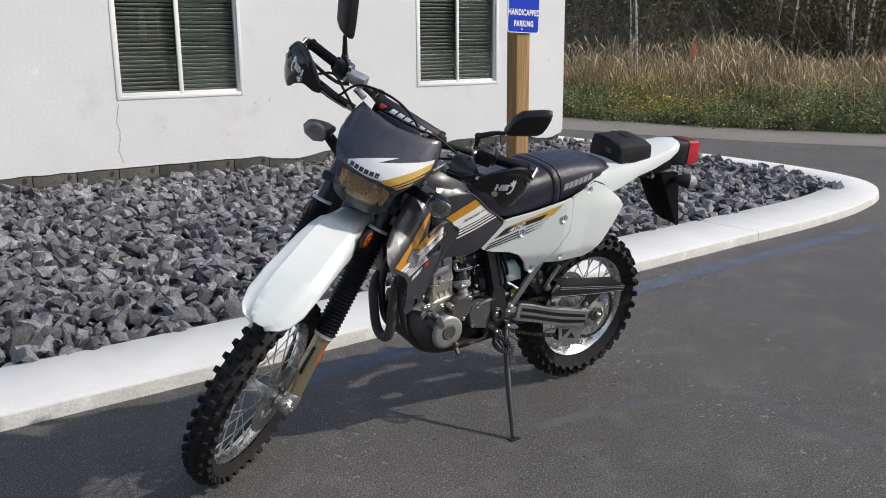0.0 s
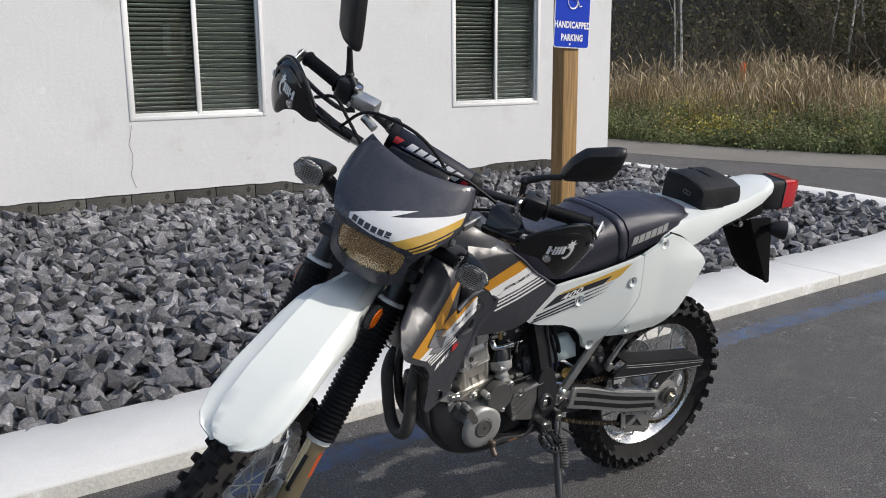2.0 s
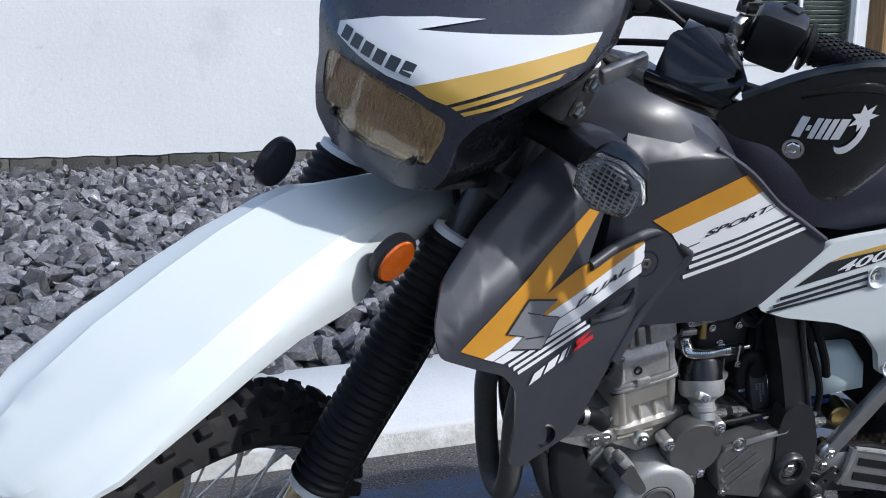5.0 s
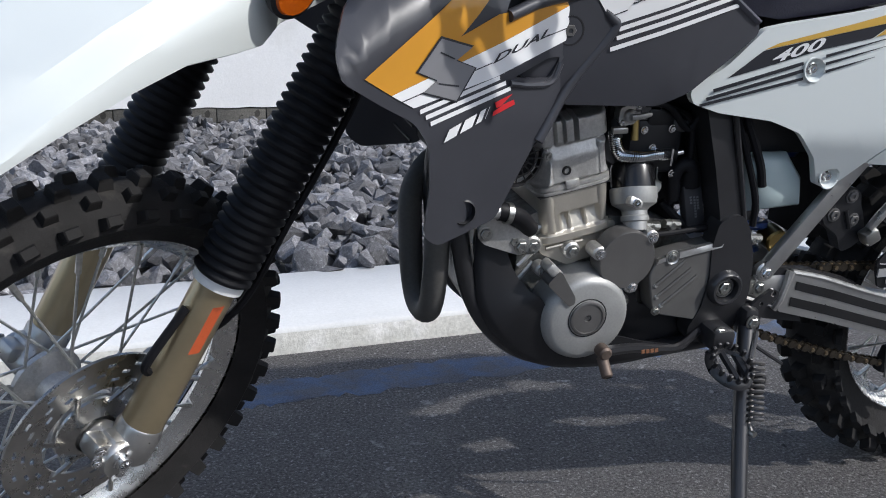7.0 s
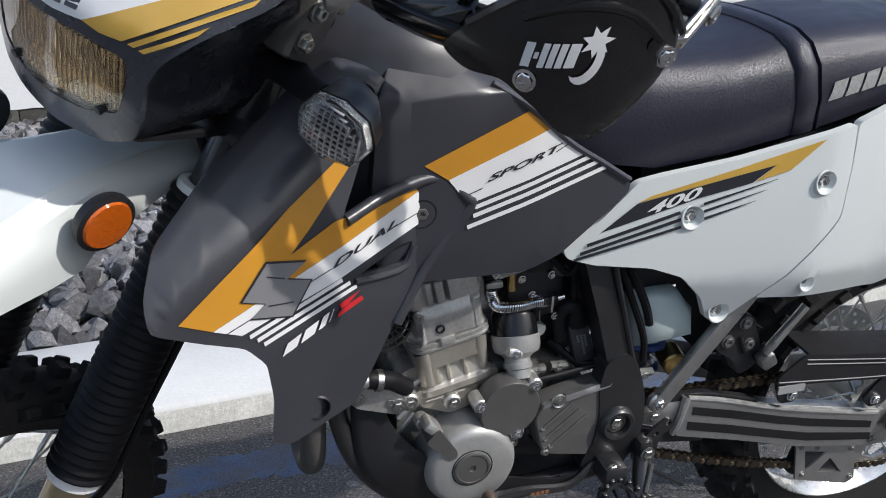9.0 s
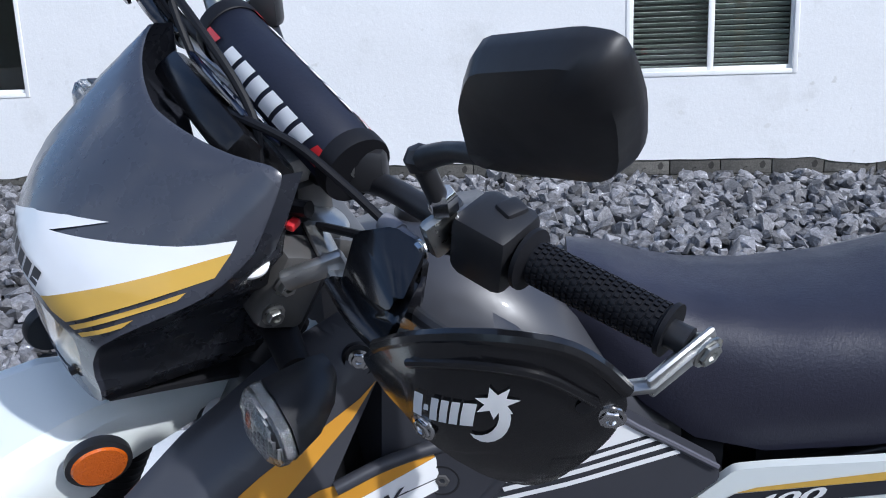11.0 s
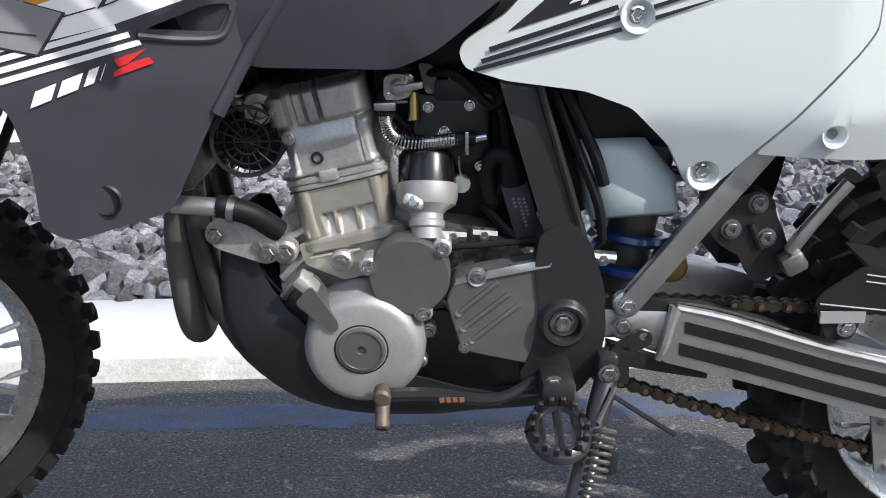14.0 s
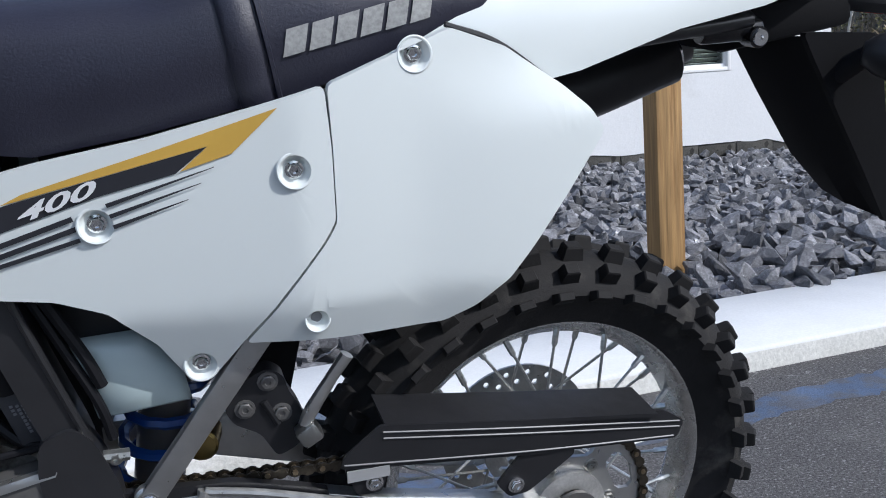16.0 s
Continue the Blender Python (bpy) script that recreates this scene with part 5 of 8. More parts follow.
relay = part("relay", box((0.656, 0.066, 0.576), (0.031, 0.020, 0.082), 0.003, pose(0, 0, 0, 0, 16)), relay_grey, bike, "dark grey relay with pale markings")
for off, length in ((0.0075, 0.024), (0.0020, 0.038), (-0.0040, 0.014)):
    for k in range(int(length / 0.0045)):
        u = 0.594 - k * 0.0045
        part("marking", box((0.6575 - off + (u - 0.576) * 0.287, 0.0763, u), (0.0034, 0.0008, 0.0030), 0, pose(0, 0, 0, 0, 16)), grey_decal, relay)
part("relay_boot", tube([(0.666, 0.066, 0.612), (0.672, 0.070, 0.640), (0.688, 0.070, 0.642), (0.696, 0.070, 0.625), (0.692, 0.070, 0.590)], [0.017, 0.014, 0.011, 0.0095, 0.009], 12), boot_rubber, relay)
airbox = part("airbox", loft([[(f, y, u) for y, u in ((-0.08, 0.66), (0.08, 0.66), (0.09, 0.70), (0.08, 0.86), (-0.08, 0.86), (-0.09, 0.70))] for f in (0.60, 0.44, 0.30)]), black_p, bike, "black plastic air box under the seat")
part("mud_flap", sheet([(0.43, 0.66), (0.35, 0.66), (0.36, 0.60), (0.385, 0.50), (0.42, 0.50)], lambda f, u: 0.045, 0.09), flap_black, airbox)
for k, pts in enumerate(([(0.636, 0.1, 0.74), (0.606, 0.106, 0.67), (0.578, 0.110, 0.60), (0.570, 0.106, 0.555)], [(0.625, 0.104, 0.74), (0.586, 0.112, 0.66), (0.572, 0.112, 0.62)],
                         [(0.72, 0.06, 0.73), (0.685, 0.07, 0.71), (0.675, 0.07, 0.64), (0.69, 0.06, 0.58)], [(0.70, 0.05, 0.58), (0.66, 0.07, 0.545), (0.62, 0.09, 0.548)],
                         [(0.78, 0.05, 0.73), (0.73, 0.075, 0.735), (0.69, 0.075, 0.70), (0.668, 0.08, 0.74)], [(0.81, 0.06, 0.74), (0.80, 0.05, 0.69), (0.77, 0.05, 0.66)])):
    part("hose", tube(pts, 0.0055 + 0.001 * (k % 2), 8), boot_rubber, carb)
for f, y, u in ((0.735, 0.085, 0.555), (0.70, 0.085, 0.556), (0.57, 0.11, 0.535)):
    fit_ = part("fitting", tube([(f - 0.014, y, u), (f + 0.014, y + 0.004, u + 0.004)], 0.007, 8, smooth=False), steel, carb)
    bolt_part((f, y + 0.004, u), 0.006, fit_)
part("coolant_bottle", loft([[(f, y, u) for f, u in pts] for y, pts in ((0.04, ((0.598, 0.655), (0.53, 0.655), (0.497, 0.618), (0.49, 0.585), (0.585, 0.58))), (0.095, ((0.600, 0.665), (0.528, 0.667), (0.492, 0.625), (0.485, 0.58), (0.582, 0.574))),
            (0.108, ((0.592, 0.655), (0.532, 0.657), (0.502, 0.622), (0.495, 0.588), (0.574, 0.582))))]), tank_poly, bike, "pale translucent coolant bottle", smooth=60)
shock = part("shock_absorber", tube([(0.47, 0.0, 0.80), (0.54, 0.0, 0.40)], 0.03, 14, smooth=False), alu_dark, bike, "rear shock with a blue spring")
part("spring", tube([Vector((0.47, 0, 0.74)).lerp(Vector((0.535, 0, 0.45)), k / 90) + Vector((0.045 * math.cos(k * 0.5), 0.045 * math.sin(k * 0.5), 0)) for k in range(91)], 0.007, 6, 1, True, False), spring_blue, shock)
part("valve", lathe(disc_profile(0.02, 0.04), axis_matrix((0.475, 0.03, 0.505), (0.2, 1, 0)), 18), mat("gold_fitting", (0.35, 0.26, 0.1), 0.3, 1.0), shock)

# radiator behind the shroud, header pipe, sump guard
for s in (1, -1):
    rad = part("radiator", box((1.035, s * 0.105, 0.78), (0.03, 0.10, 0.30), 0.006, pose(0, 0, 0, 0, 8)), black_p, bike, "black radiator")
    grid = bmesh.new()
    for k in range(12):
        add_box(grid, (1.056 - k * 0.003 + 0.012, s * 0.105, 0.655 + 0.021 * k), (0.003, 0.095, 0.003))
    part("grille", grid, black_p, rad)
part("radiator_hose", tube([(0.990, 0.112, 0.603), (0.980, 0.112, 0.601), (0.955, 0.105, 0.59), (0.93, 0.09, 0.565)], 0.013, 12), boot_rubber, bike, "black coolant hose with clips")
pipe = part("coolant_pipe", tube([(1.038, 0.116, 0.607), (0.985, 0.114, 0.602)], 0.0105, 14, smooth=False), alu, bike)
bolt_part((1.034, 0.112, 0.607), 0.009, pipe, chrome, axis=(1, 0.3, 0))
part("clip", lathe([(0.0135, -0.004), (0.015, -0.004), (0.015, 0.004), (0.0135, 0.004)], axis_matrix((0.975, 0.112, 0.599), (1, 0, 0.2)), 16, True), steel, pipe)
part("mount_plate", sheet(round_poly([(1.012, 0.575), (0.985, 0.588), (0.932, 0.556), (0.930, 0.535), (0.945, 0.528), (1.005, 0.55)], 0.01), lambda f, u: 0.098, 0.006), alu_cast, engine)
for f, u in ((1.0, 0.565), (0.944, 0.542)):
    bolt_part((f, 0.098, u), 0.0085, engine)
part("exhaust", tube([(0.93, 0.0, 0.655), (0.98, 0.015, 0.655), (1.03, 0.035, 0.635), (1.052, 0.05, 0.57), (1.054, 0.052, 0.48), (1.054, 0.035, 0.425), (1.056, 0.0, 0.41), (1.058, -0.035, 0.43), (1.06, -0.06, 0.50), (1.05, -0.085, 0.58), (0.98, -0.12, 0.62), (0.8, -0.15, 0.62), (0.6, -0.16, 0.66), (0.42, -0.16, 0.72)], 0.0185, 16), grey_rubber, bike, "matt grey exhaust header pipe")
part("silencer", tube([(0.42, -0.155, 0.72), (0.36, -0.155, 0.735), (0.10, -0.14, 0.79), (-0.07, -0.125, 0.846), (-0.205, -0.12, 0.890)], [0.03, 0.05, 0.052, 0.047, 0.045], 24), black_p, bike, "black silencer under the tail")
tip = part("tail_pipe", lathe([(0.034, -0.01), (0.034, 0.004), (0.026, 0.008), (0.024, 0.030), (0.020, 0.030), (0.018, 0.0)], axis_matrix((-0.205, -0.12, 0.890), (-0.95, 0, 0.31)), 24, True), alu_dark, bike, "dark steel tail pipe")
part("rim_ring", lathe([(0.036, 0.001), (0.0385, 0.001), (0.0385, 0.005), (0.036, 0.005)], axis_matrix((-0.205, -0.12, 0.890), (-0.95, 0, 0.31)), 28, True), chrome, tip)
sk = []
for f, u in ((1.0, 0.56), (1.003, 0.475), (0.982, 0.418), (0.932, 0.366), (0.86, 0.340), (0.76, 0.335), (0.68, 0.345)):
    sk.append((f, u))
wide, lips = (0.080, 0.096, 0.112, 0.112, 0.112, 0.112, 0.112), (0.03, 0.07, 0.085, 0.085, 0.075, 0.05, 0.02)
way = spline([(f, 0, u) for f, u in sk], 5)
sec = []
for k, p in enumerate(way):
    w, lip = (float(np.interp(k / 5, range(7), v)) for v in (wide, lips))
    nx = (way[min(k + 1, len(way) - 1)] - way[max(k - 1, 0)]).normalized()
    nn = Vector((nx.z, 0, -nx.x))
    sec.append([p + Vector((0, y, 0)) + nn * h for y, h in ((-w, lip), (-w, 0.012), (-w * 0.92, 0), (-w * 0.6, -0.004), (0, -0.006), (w * 0.6, -0.004), (w * 0.92, 0), (w, 0.012), (w, lip), (w - 0.004, lip), (w - 0.004, 0.014), (0, -0.002), (-w + 0.004, 0.014), (-w + 0.004, lip))])
part("sump_guard", loft(sec), black_p, bike, "black plastic sump guard", smooth=55)

# shift lever and footpeg
sl = part("shift_lever", tube([(0.64, 0.118, 0.388), (0.69, 0.135, 0.372), (0.76, 0.135, 0.380), (0.815, 0.14, 0.383)], [0.009, 0.01, 0.011, 0.012], 8, flat=0.7), frame_black, bike, "black shift lever with rusty toe peg")
part("toe_peg", lathe([(0, 0), (0.0085, 0), (0.0085, 0.03), (0.006, 0.032), (0.006, 0.02), (0, 0.02)], axis_matrix((0.818, 0.145, 0.376), (0, 0.75, -0.66)), 14), mat("rusty_steel", (0.15, 0.115, 0.095), 0.6, 0.6, tone=0.3, tone_scale=60), sl)
part("peg_head", lathe(disc_profile(0.0105, 0.02), axis_matrix((0.818, 0.137, 0.386), (0, 1, 0)), 14), mat("rusty_steel", (0, 0, 0)), sl)
for k in range(4):
    part("mark", box((0.728 + 0.0075 * k, 0.146, 0.3785), (0.0055, 0.001, 0.0062), 0, pose(0, 0, 0, 0, 8)), mat("tan_mark", (0.22, 0.10, 0.05), 0.6), sl)
peg = bmesh.new()
ring = [(0.622 + 0.030 * math.cos(a) * (0.95 if math.sin(a) > 0 else 1), 0.155 + 0.034 + 0.034 * math.sin(a), 0.372) for a in (2 * math.pi * k / 16 for k in range(17))]
add_tube(peg, ring, 0.0055, 6, 2, False, True, 1.6)
for x in (-0.02, 0.0, 0.02):
    add_tube(peg, [(0.622 + x, 0.155, 0.372), (0.622 + x, 0.218, 0.372)], 0.004, 6, smooth=False, flat=1.5)
for k in range(14):
    a = 2 * math.pi * k / 14
    add_box(peg, (0.622 + 0.030 * math.cos(a), 0.189 + 0.034 * math.sin(a), 0.383), (0.006, 0.006, 0.012), 0.001)
fp = part("footpeg", moved(peg, Matrix.Translation((0.62, 0.155, 0.375)) @ Matrix.Rotation(radians(-22), 4, "X") @ Matrix.Translation((-0.62, -0.155, -0.375))), frame_black, bike, "toothed black steel footpeg")
part("peg_bracket", box((0.62, 0.135, 0.388), (0.04, 0.05, 0.035), 0.008), frame_black, fp)
bolt_part((0.625, 0.15, 0.40), 0.008, fp)
# folded pillion peg and its bracket
rp = part("pillion_peg", tube([(0.370, 0.130, 0.548), (0.362, 0.134, 0.566), (0.340, 0.137, 0.600), (0.321, 0.138, 0.626)], [0.010, 0.011, 0.0095, 0.010], 10, flat=0.7), alu, bike, "folded aluminium pillion peg")
part("peg_root", box((0.367, 0.13, 0.535), (0.026, 0.024, 0.024), 0.005, pose(0, 0, 0, 0, 30)), steel, rp)
pb = part("peg_hanger", sheet(round_poly([(0.455, 0.572), (0.427, 0.604), (0.4044, 0.613), (0.388, 0.602), (0.3848, 0.584), (0.3748, 0.566), (0.362, 0.530), (0.380, 0.512), (0.4013, 0.503), (0.418, 0.535), (0.446, 0.552)], 0.008), lambda f, u: 0.116, 0.024, 1), black_p, bike, "black pillion peg hanger with dull bolts")
for f, u in ((0.4057, 0.5974), (0.4325, 0.5684), (0.3933, 0.5577)):
    bolt_part((f, 0.116, u), 0.0085, pb, alu_dark, h=0.005)
part("hanger_rib", tube([(0.412, 0.117, 0.575), (0.398, 0.117, 0.545)], 0.004, 8, smooth=False), black_p, pb)

# ---- bodywork ----
def shroud_out(f, u):
    edge = (f - 1.219) * 0.562 + (u - 0.826) * 0.827
    fold = max(0.0, edge - 0.018)
    return 0.15 + 0.47 * max(0.0, f - 0.93) - 0.12 * max(0.0, 0.75 - u) - 0.25 * max(0.0, u - 0.88) - 0.9 * fold


def tank_out(f, u):
    return 0.155 - 0.10 * max(0.0, 0.80 - f) - 0.9 * max(0.0, u - 0.99) - 0.4 * max(0.0, 0.775 - u)


def panel_out(f, u):
    b = 0.122 + (0.72 - f) * 0.14 if f > 0.36 else 0.172 - (0.36 - f) ** 2 * 0.35
    flare = 0.12 * max(0.0, 0.24 - f) * max(0.0, min(1.0, (0.93 - u) / 0.06))
    return b + flare - 0.25 * (u - 0.79) ** 2 - 0.3 * max(0.0, 0.70 - u)


def decal(poly, shape, material, parent, name="decal", lift=0.0015, cuts=2, s=1):
    bm = sheet(poly, lambda f, u: shape(f, u) + lift, 0.0, cuts)
    return part(name, bm if s > 0 else mirror_y(bm), material, parent, smooth=80)


def stripe(a, b, w0, w1, shape, material, parent, s=1, name="stripe"):
    """A thin band from a to b on the surface."""
    a, b = Vector(a), Vector(b)
    n = Vector((-(b - a).y, (b - a).x)).normalized()
    poly = [tuple(a + n * w0 / 2), tuple(b + n * w1 / 2), tuple(b - n * w1 / 2), tuple(a - n * w0 / 2)]
    return decal(poly, shape, material, parent, name, 0.0022, 3, s)


def word(text, at, angle, size, shape, material, parent, spacing=1.1, shear=0.3, wide=1.25, lift=0.0026):
    """Letters laid on the left side, reading towards the tail."""
    bm = text_mesh(text, size, spacing, shear)
    ca, sa = math.cos(angle), math.sin(angle)
    for v in bm.verts:
        x, y = v.co.x * wide, v.co.y
        f, u = at[0] - (x * ca - y * sa), at[1] + x * sa + y * ca
        v.co = Vector((f, shape(f, u) + lift, u))
    return part("lettering", bm, material, parent, smooth=0)


def slanted_marks(at, angle, n, w, h, gap, shape, material, parent, lift=0.0026, lean=0.35, widths=None):
    """Plain slanted bars in place of a mark."""
    ca, sa = math.cos(angle), math.sin(angle)
    x0 = 0.0
    for k in range(n):
        ww = widths[k] if widths else w
        poly = []
        for x, y in ((x0, -h / 2), (x0 + ww, -h / 2), (x0 + ww + h * lean, h / 2), (x0 + h * lean, h / 2)):
            poly.append((at[0] - (x * ca - y * sa), at[1] + x * sa + y * ca))
        decal(poly, shape, material, parent, "mark", lift, 1)
        x0 += ww + gap


SHROUD = [(1.250, 0.848), (1.247, 0.822), (1.20, 0.792), (1.155, 0.766), (1.133, 0.735), (1.126, 0.68), (1.130, 0.62), (1.108, 0.602), (1.02, 0.618), (0.968, 0.716), (0.925, 0.787), (0.870, 0.852),
          (0.874, 0.864), (0.914, 0.891), (0.98, 0.885), (1.036, 0.870), (1.036, 0.882), (1.022, 0.91), (0.985, 0.985), (0.968, 1.005), (0.99, 1.022), (1.024, 1.032), (1.08, 1.005), (1.18, 0.938), (1.236, 0.888)]
SLOT = round_poly([(1.018, 0.801), (0.964, 0.820), (0.943, 0.820), (0.957, 0.794)], 0.006, 2)
for s in (1, -1):
    bm = sheet(round_poly(SHROUD, 0.009, 2), shroud_out, 0.006, 3, [SLOT])
    shr = part("radiator_shroud", bm if s > 0 else mirror_y(bm), grey_p, bike, "dark grey radiator shroud with gold and white graphics", smooth=60)
    decal([(1.220, 0.822), (1.10, 0.905), (1.008, 0.958), (0.992, 0.972), (1.015, 0.94), (1.100, 0.856), (1.048, 0.877), (0.93, 0.886), (0.917, 0.888), (1.04, 0.845), (1.187, 0.801)], shroud_out, gold_decal, shr, "gold_graphic", 0.0012, 3, s)
    decal([(1.187, 0.801), (1.04, 0.845), (0.917, 0.888), (0.884, 0.855), (0.935, 0.84), (1.045, 0.806), (1.158, 0.784)], shroud_out, white_decal, shr, "white_graphic", 0.0015, 3, s)
    for a, b in (((1.150, 0.779), (1.040, 0.8045)), ((1.142, 0.7715), (1.030, 0.7975)), ((1.135, 0.7635), (1.022, 0.790))):
        stripe(a, b, 0.0052, 0.0052, shroud_out, white_decal, shr, s)
    if s < 0:
        continue
    stripe((1.176, 0.7925), (1.053, 0.823), 0.0013, 0.0013, shroud_out, dark_decal, shr)
    stripe((0.975, 0.846), (0.89, 0.865), 0.0013, 0.0013, shroud_out, dark_decal, shr)
    word("DUAL", (1.012, 0.838), radians(17), 0.0116, shroud_out, dark_decal, shr, 1.0, 0.45, 2.95)
    lg = [(1.128, 0.859), (1.082, 0.845), (1.105, 0.8315), (1.076, 0.820), (1.101, 0.783), (1.149, 0.799), (1.131, 0.811), (1.158, 0.823)]
    decal(lg, shroud_out, dark_decal, shr, "emblem_edge", 0.0028, 2)
    cx, cz = sum(p[0] for p in lg) / 8, sum(p[1] for p in lg) / 8
    decal([(cx + (a - cx) * 0.93, cz + (b - cz) * 0.93) for a, b in lg], shroud_out, grey_decal, shr, "emblem", 0.0036, 2)
    stripe((1.128, 0.842), (1.108, 0.833), 0.0016, 0.0016, lambda f, u: shroud_out(f, u) + 0.002, dark_decal, shr)
    stripe((1.128, 0.808), (1.1, 0.802), 0.0016, 0.0016, lambda f, u: shroud_out(f, u) + 0.002, dark_decal, shr)
    slanted_marks((1.117, 0.744), radians(19), 4, 0.014, 0.012, 0.005, shroud_out, white_decal, shr, lean=0.9, widths=(0.018, 0.018, 0.009, 0.001))
    decal([(1.047, 0.760), (1.013, 0.770), (1.016, 0.776), (1.034, 0.7715), (1.018, 0.7835), (1.045, 0.776), (1.042, 0.769), (1.031, 0.772), (1.046, 0.7655)], shroud_out, red_decal, shr, "red_mark", 0.003, 1)
    bz = bmesh.new()
    y0 = shroud_out(0.933, 0.85)
    add_lathe(bz, [(0.0, -0.004), (0.012, -0.004), (0.0165, 0.003), (0.0185, 0.003), (0.0185, -0.004)], axis_matrix((0.933, y0 + 0.001, 0.851), (0, 1, 0)), 26)
    part("bolt_cup", bz, black_p, shr)
    bolt_part((0.933, y0 - 0.002, 0.851), 0.008, shr, alu_dark, h=0.007)
    y1 = shroud_out(1.006, 0.995)
    part("bolt_cup", lathe([(0.0, 0.0), (0.015, 0.0), (0.017, 0.003), (0.019, 0.0)], axis_matrix((1.006, y1, 0.996), (0, 1, 0)), 24), black_p, shr)
    bolt_part((1.006, y1 + 0.001, 0.996), 0.0085, shr, chrome, h=0.007)
    y2 = shroud_out(1.073, 0.638)
    part("hole", lathe([(0.0, -0.012), (0.013, -0.012), (0.0145, 0.002), (0.0165, 0.0)], axis_matrix((1.073, y2 + 0.001, 0.640), (0, 1, 0)), 24), black_p, shr)
    part("raised_lip", tube([(f, shroud_out(f, u) + 0.001, u) for f, u in ((1.034, 0.874), (0.98, 0.888), (0.916, 0.892), (0.878, 0.866), (0.874, 0.85), (0.925, 0.783), (0.966, 0.715))], 0.0075, 10, 5), grey_p, shr)
    part("raised_lip", tube([(f, shroud_out(f, u) + 0.001, u) for f, u in ((1.024, 0.796), (0.99, 0.79), (0.955, 0.790), (0.942, 0.812))], 0.004, 8, 5), grey_p, shr)

# tank
TANK = [(0.985, 0.995), (0.96, 1.03), (0.90, 1.045), (0.828, 0.992), (0.748, 0.925), (0.652, 0.862), (0.650, 0.846), (0.68, 0.822), (0.752, 0.768), (0.79, 0.752), (0.93, 0.757), (1.0, 0.80)]
top = [[(f, -w, u0), (f, -w, u1), (f, -w * 0.6, u2), (f, 0, u2 + 0.008), (f, w * 0.6, u2), (f, w, u1), (f, w, u0)] for f, w, u0, u1, u2 in
       ((1.06, 0.07, 0.86, 1.04, 1.06), (0.99, 0.125, 0.80, 1.02, 1.075), (0.90, 0.140, 0.77, 1.03, 1.085), (0.82, 0.122, 0.77, 0.975, 1.02), (0.75, 0.105, 0.78, 0.905, 0.96), (0.68, 0.08, 0.83, 0.86, 0.89))]
tank = part("fuel_tank", loft(top), grey_p, bike, "dark grey plastic fuel tank with gold and white stripes", smooth=50)
for s in (1, -1):
    bm = sheet(round_poly(TANK, 0.012, 3), tank_out, 0.02, 2)
    side = part("tank_side", bm if s > 0 else mirror_y(bm), grey_p, tank, smooth=60)
    decal([(0.932, 0.911), (0.806, 0.967), (0.775, 0.943), (0.902, 0.891)], tank_out, gold_decal, side, "gold_stripe", 0.0012, 3, s)
    decal([(0.902, 0.891), (0.775, 0.943), (0.725, 0.905), (0.876, 0.858)], tank_out, white_decal, side, "white_stripe", 0.0012, 3, s)
    for a, b in (((0.868, 0.8535), (0.716, 0.9015)), ((0.870, 0.8425), (0.704, 0.8935)), ((0.877, 0.8285), (0.693, 0.8845))):
        stripe(a, b, 0.0055, 0.0055, tank_out, white_decal, side, s)
    if s > 0:
        word("SPORT", (0.811, 0.902), radians(18.5), 0.0108, tank_out, dark_decal, side, 1.0, 0.45, 2.95)
        stripe((0.882, 0.869), (0.86, 0.877), 0.0013, 0.0013, tank_out, dark_decal, side)
        stripe((0.766, 0.913), (0.748, 0.922), 0.0013, 0.0013, tank_out, dark_decal, side)
        # highlight along the tank's seam, put in as a paler strip
        part("edge_strip", tube([(f, tank_out(f, u) + 0.001, u) for f, u in ((0.85, 1.0), (0.80, 0.968), (0.748, 0.923), (0.70, 0.892), (0.654, 0.862))], 0.005, 8, 4, flat=0.7), mat("edge_grey", (0.10, 0.10, 0.12), 0.35, coat=0.4), side)
part("filler_cap", lathe([(0, 0.02), (0.036, 0.02), (0.04, 0.014), (0.04, -0.02), (0, -0.02)], axis_matrix((0.95, -0.02, 1.072), (0, 0, 1)), 28), black_p, tank)

# side panels
FRONT_P = [(0.727, 0.763), (0.722, 0.775), (0.682, 0.80), (0.634, 0.852), (0.60, 0.860), (0.50, 0.878), (0.40, 0.902), (0.334, 0.919), (0.3305, 0.86), (0.3305, 0.787), (0.343, 0.767), (0.43, 0.660), (0.452, 0.63), (0.464, 0.617), (0.487, 0.622),
           (0.512, 0.668), (0.553, 0.709), (0.60, 0.726), (0.68, 0.736), (0.72, 0.748)]
REAR_P = [(0.331, 0.920), (0.272, 0.942), (0.204, 0.966), (0.145, 0.945), (0.080, 0.902), (0.050, 0.877), (0.033, 0.852), (0.072, 0.794), (0.115, 0.734), (0.143, 0.700), (0.178, 0.670), (0.215, 0.654), (0.326, 0.654), (0.426, 0.660), (0.3405, 0.7665), (0.3292, 0.785), (0.3292, 0.86)]
WELLS = [(0.552, 0.80, False, True), (0.367, 0.841, False, True), (0.472, 0.636, False, True), (0.354, 0.682, True, False), (0.243, 0.943, True, True)]
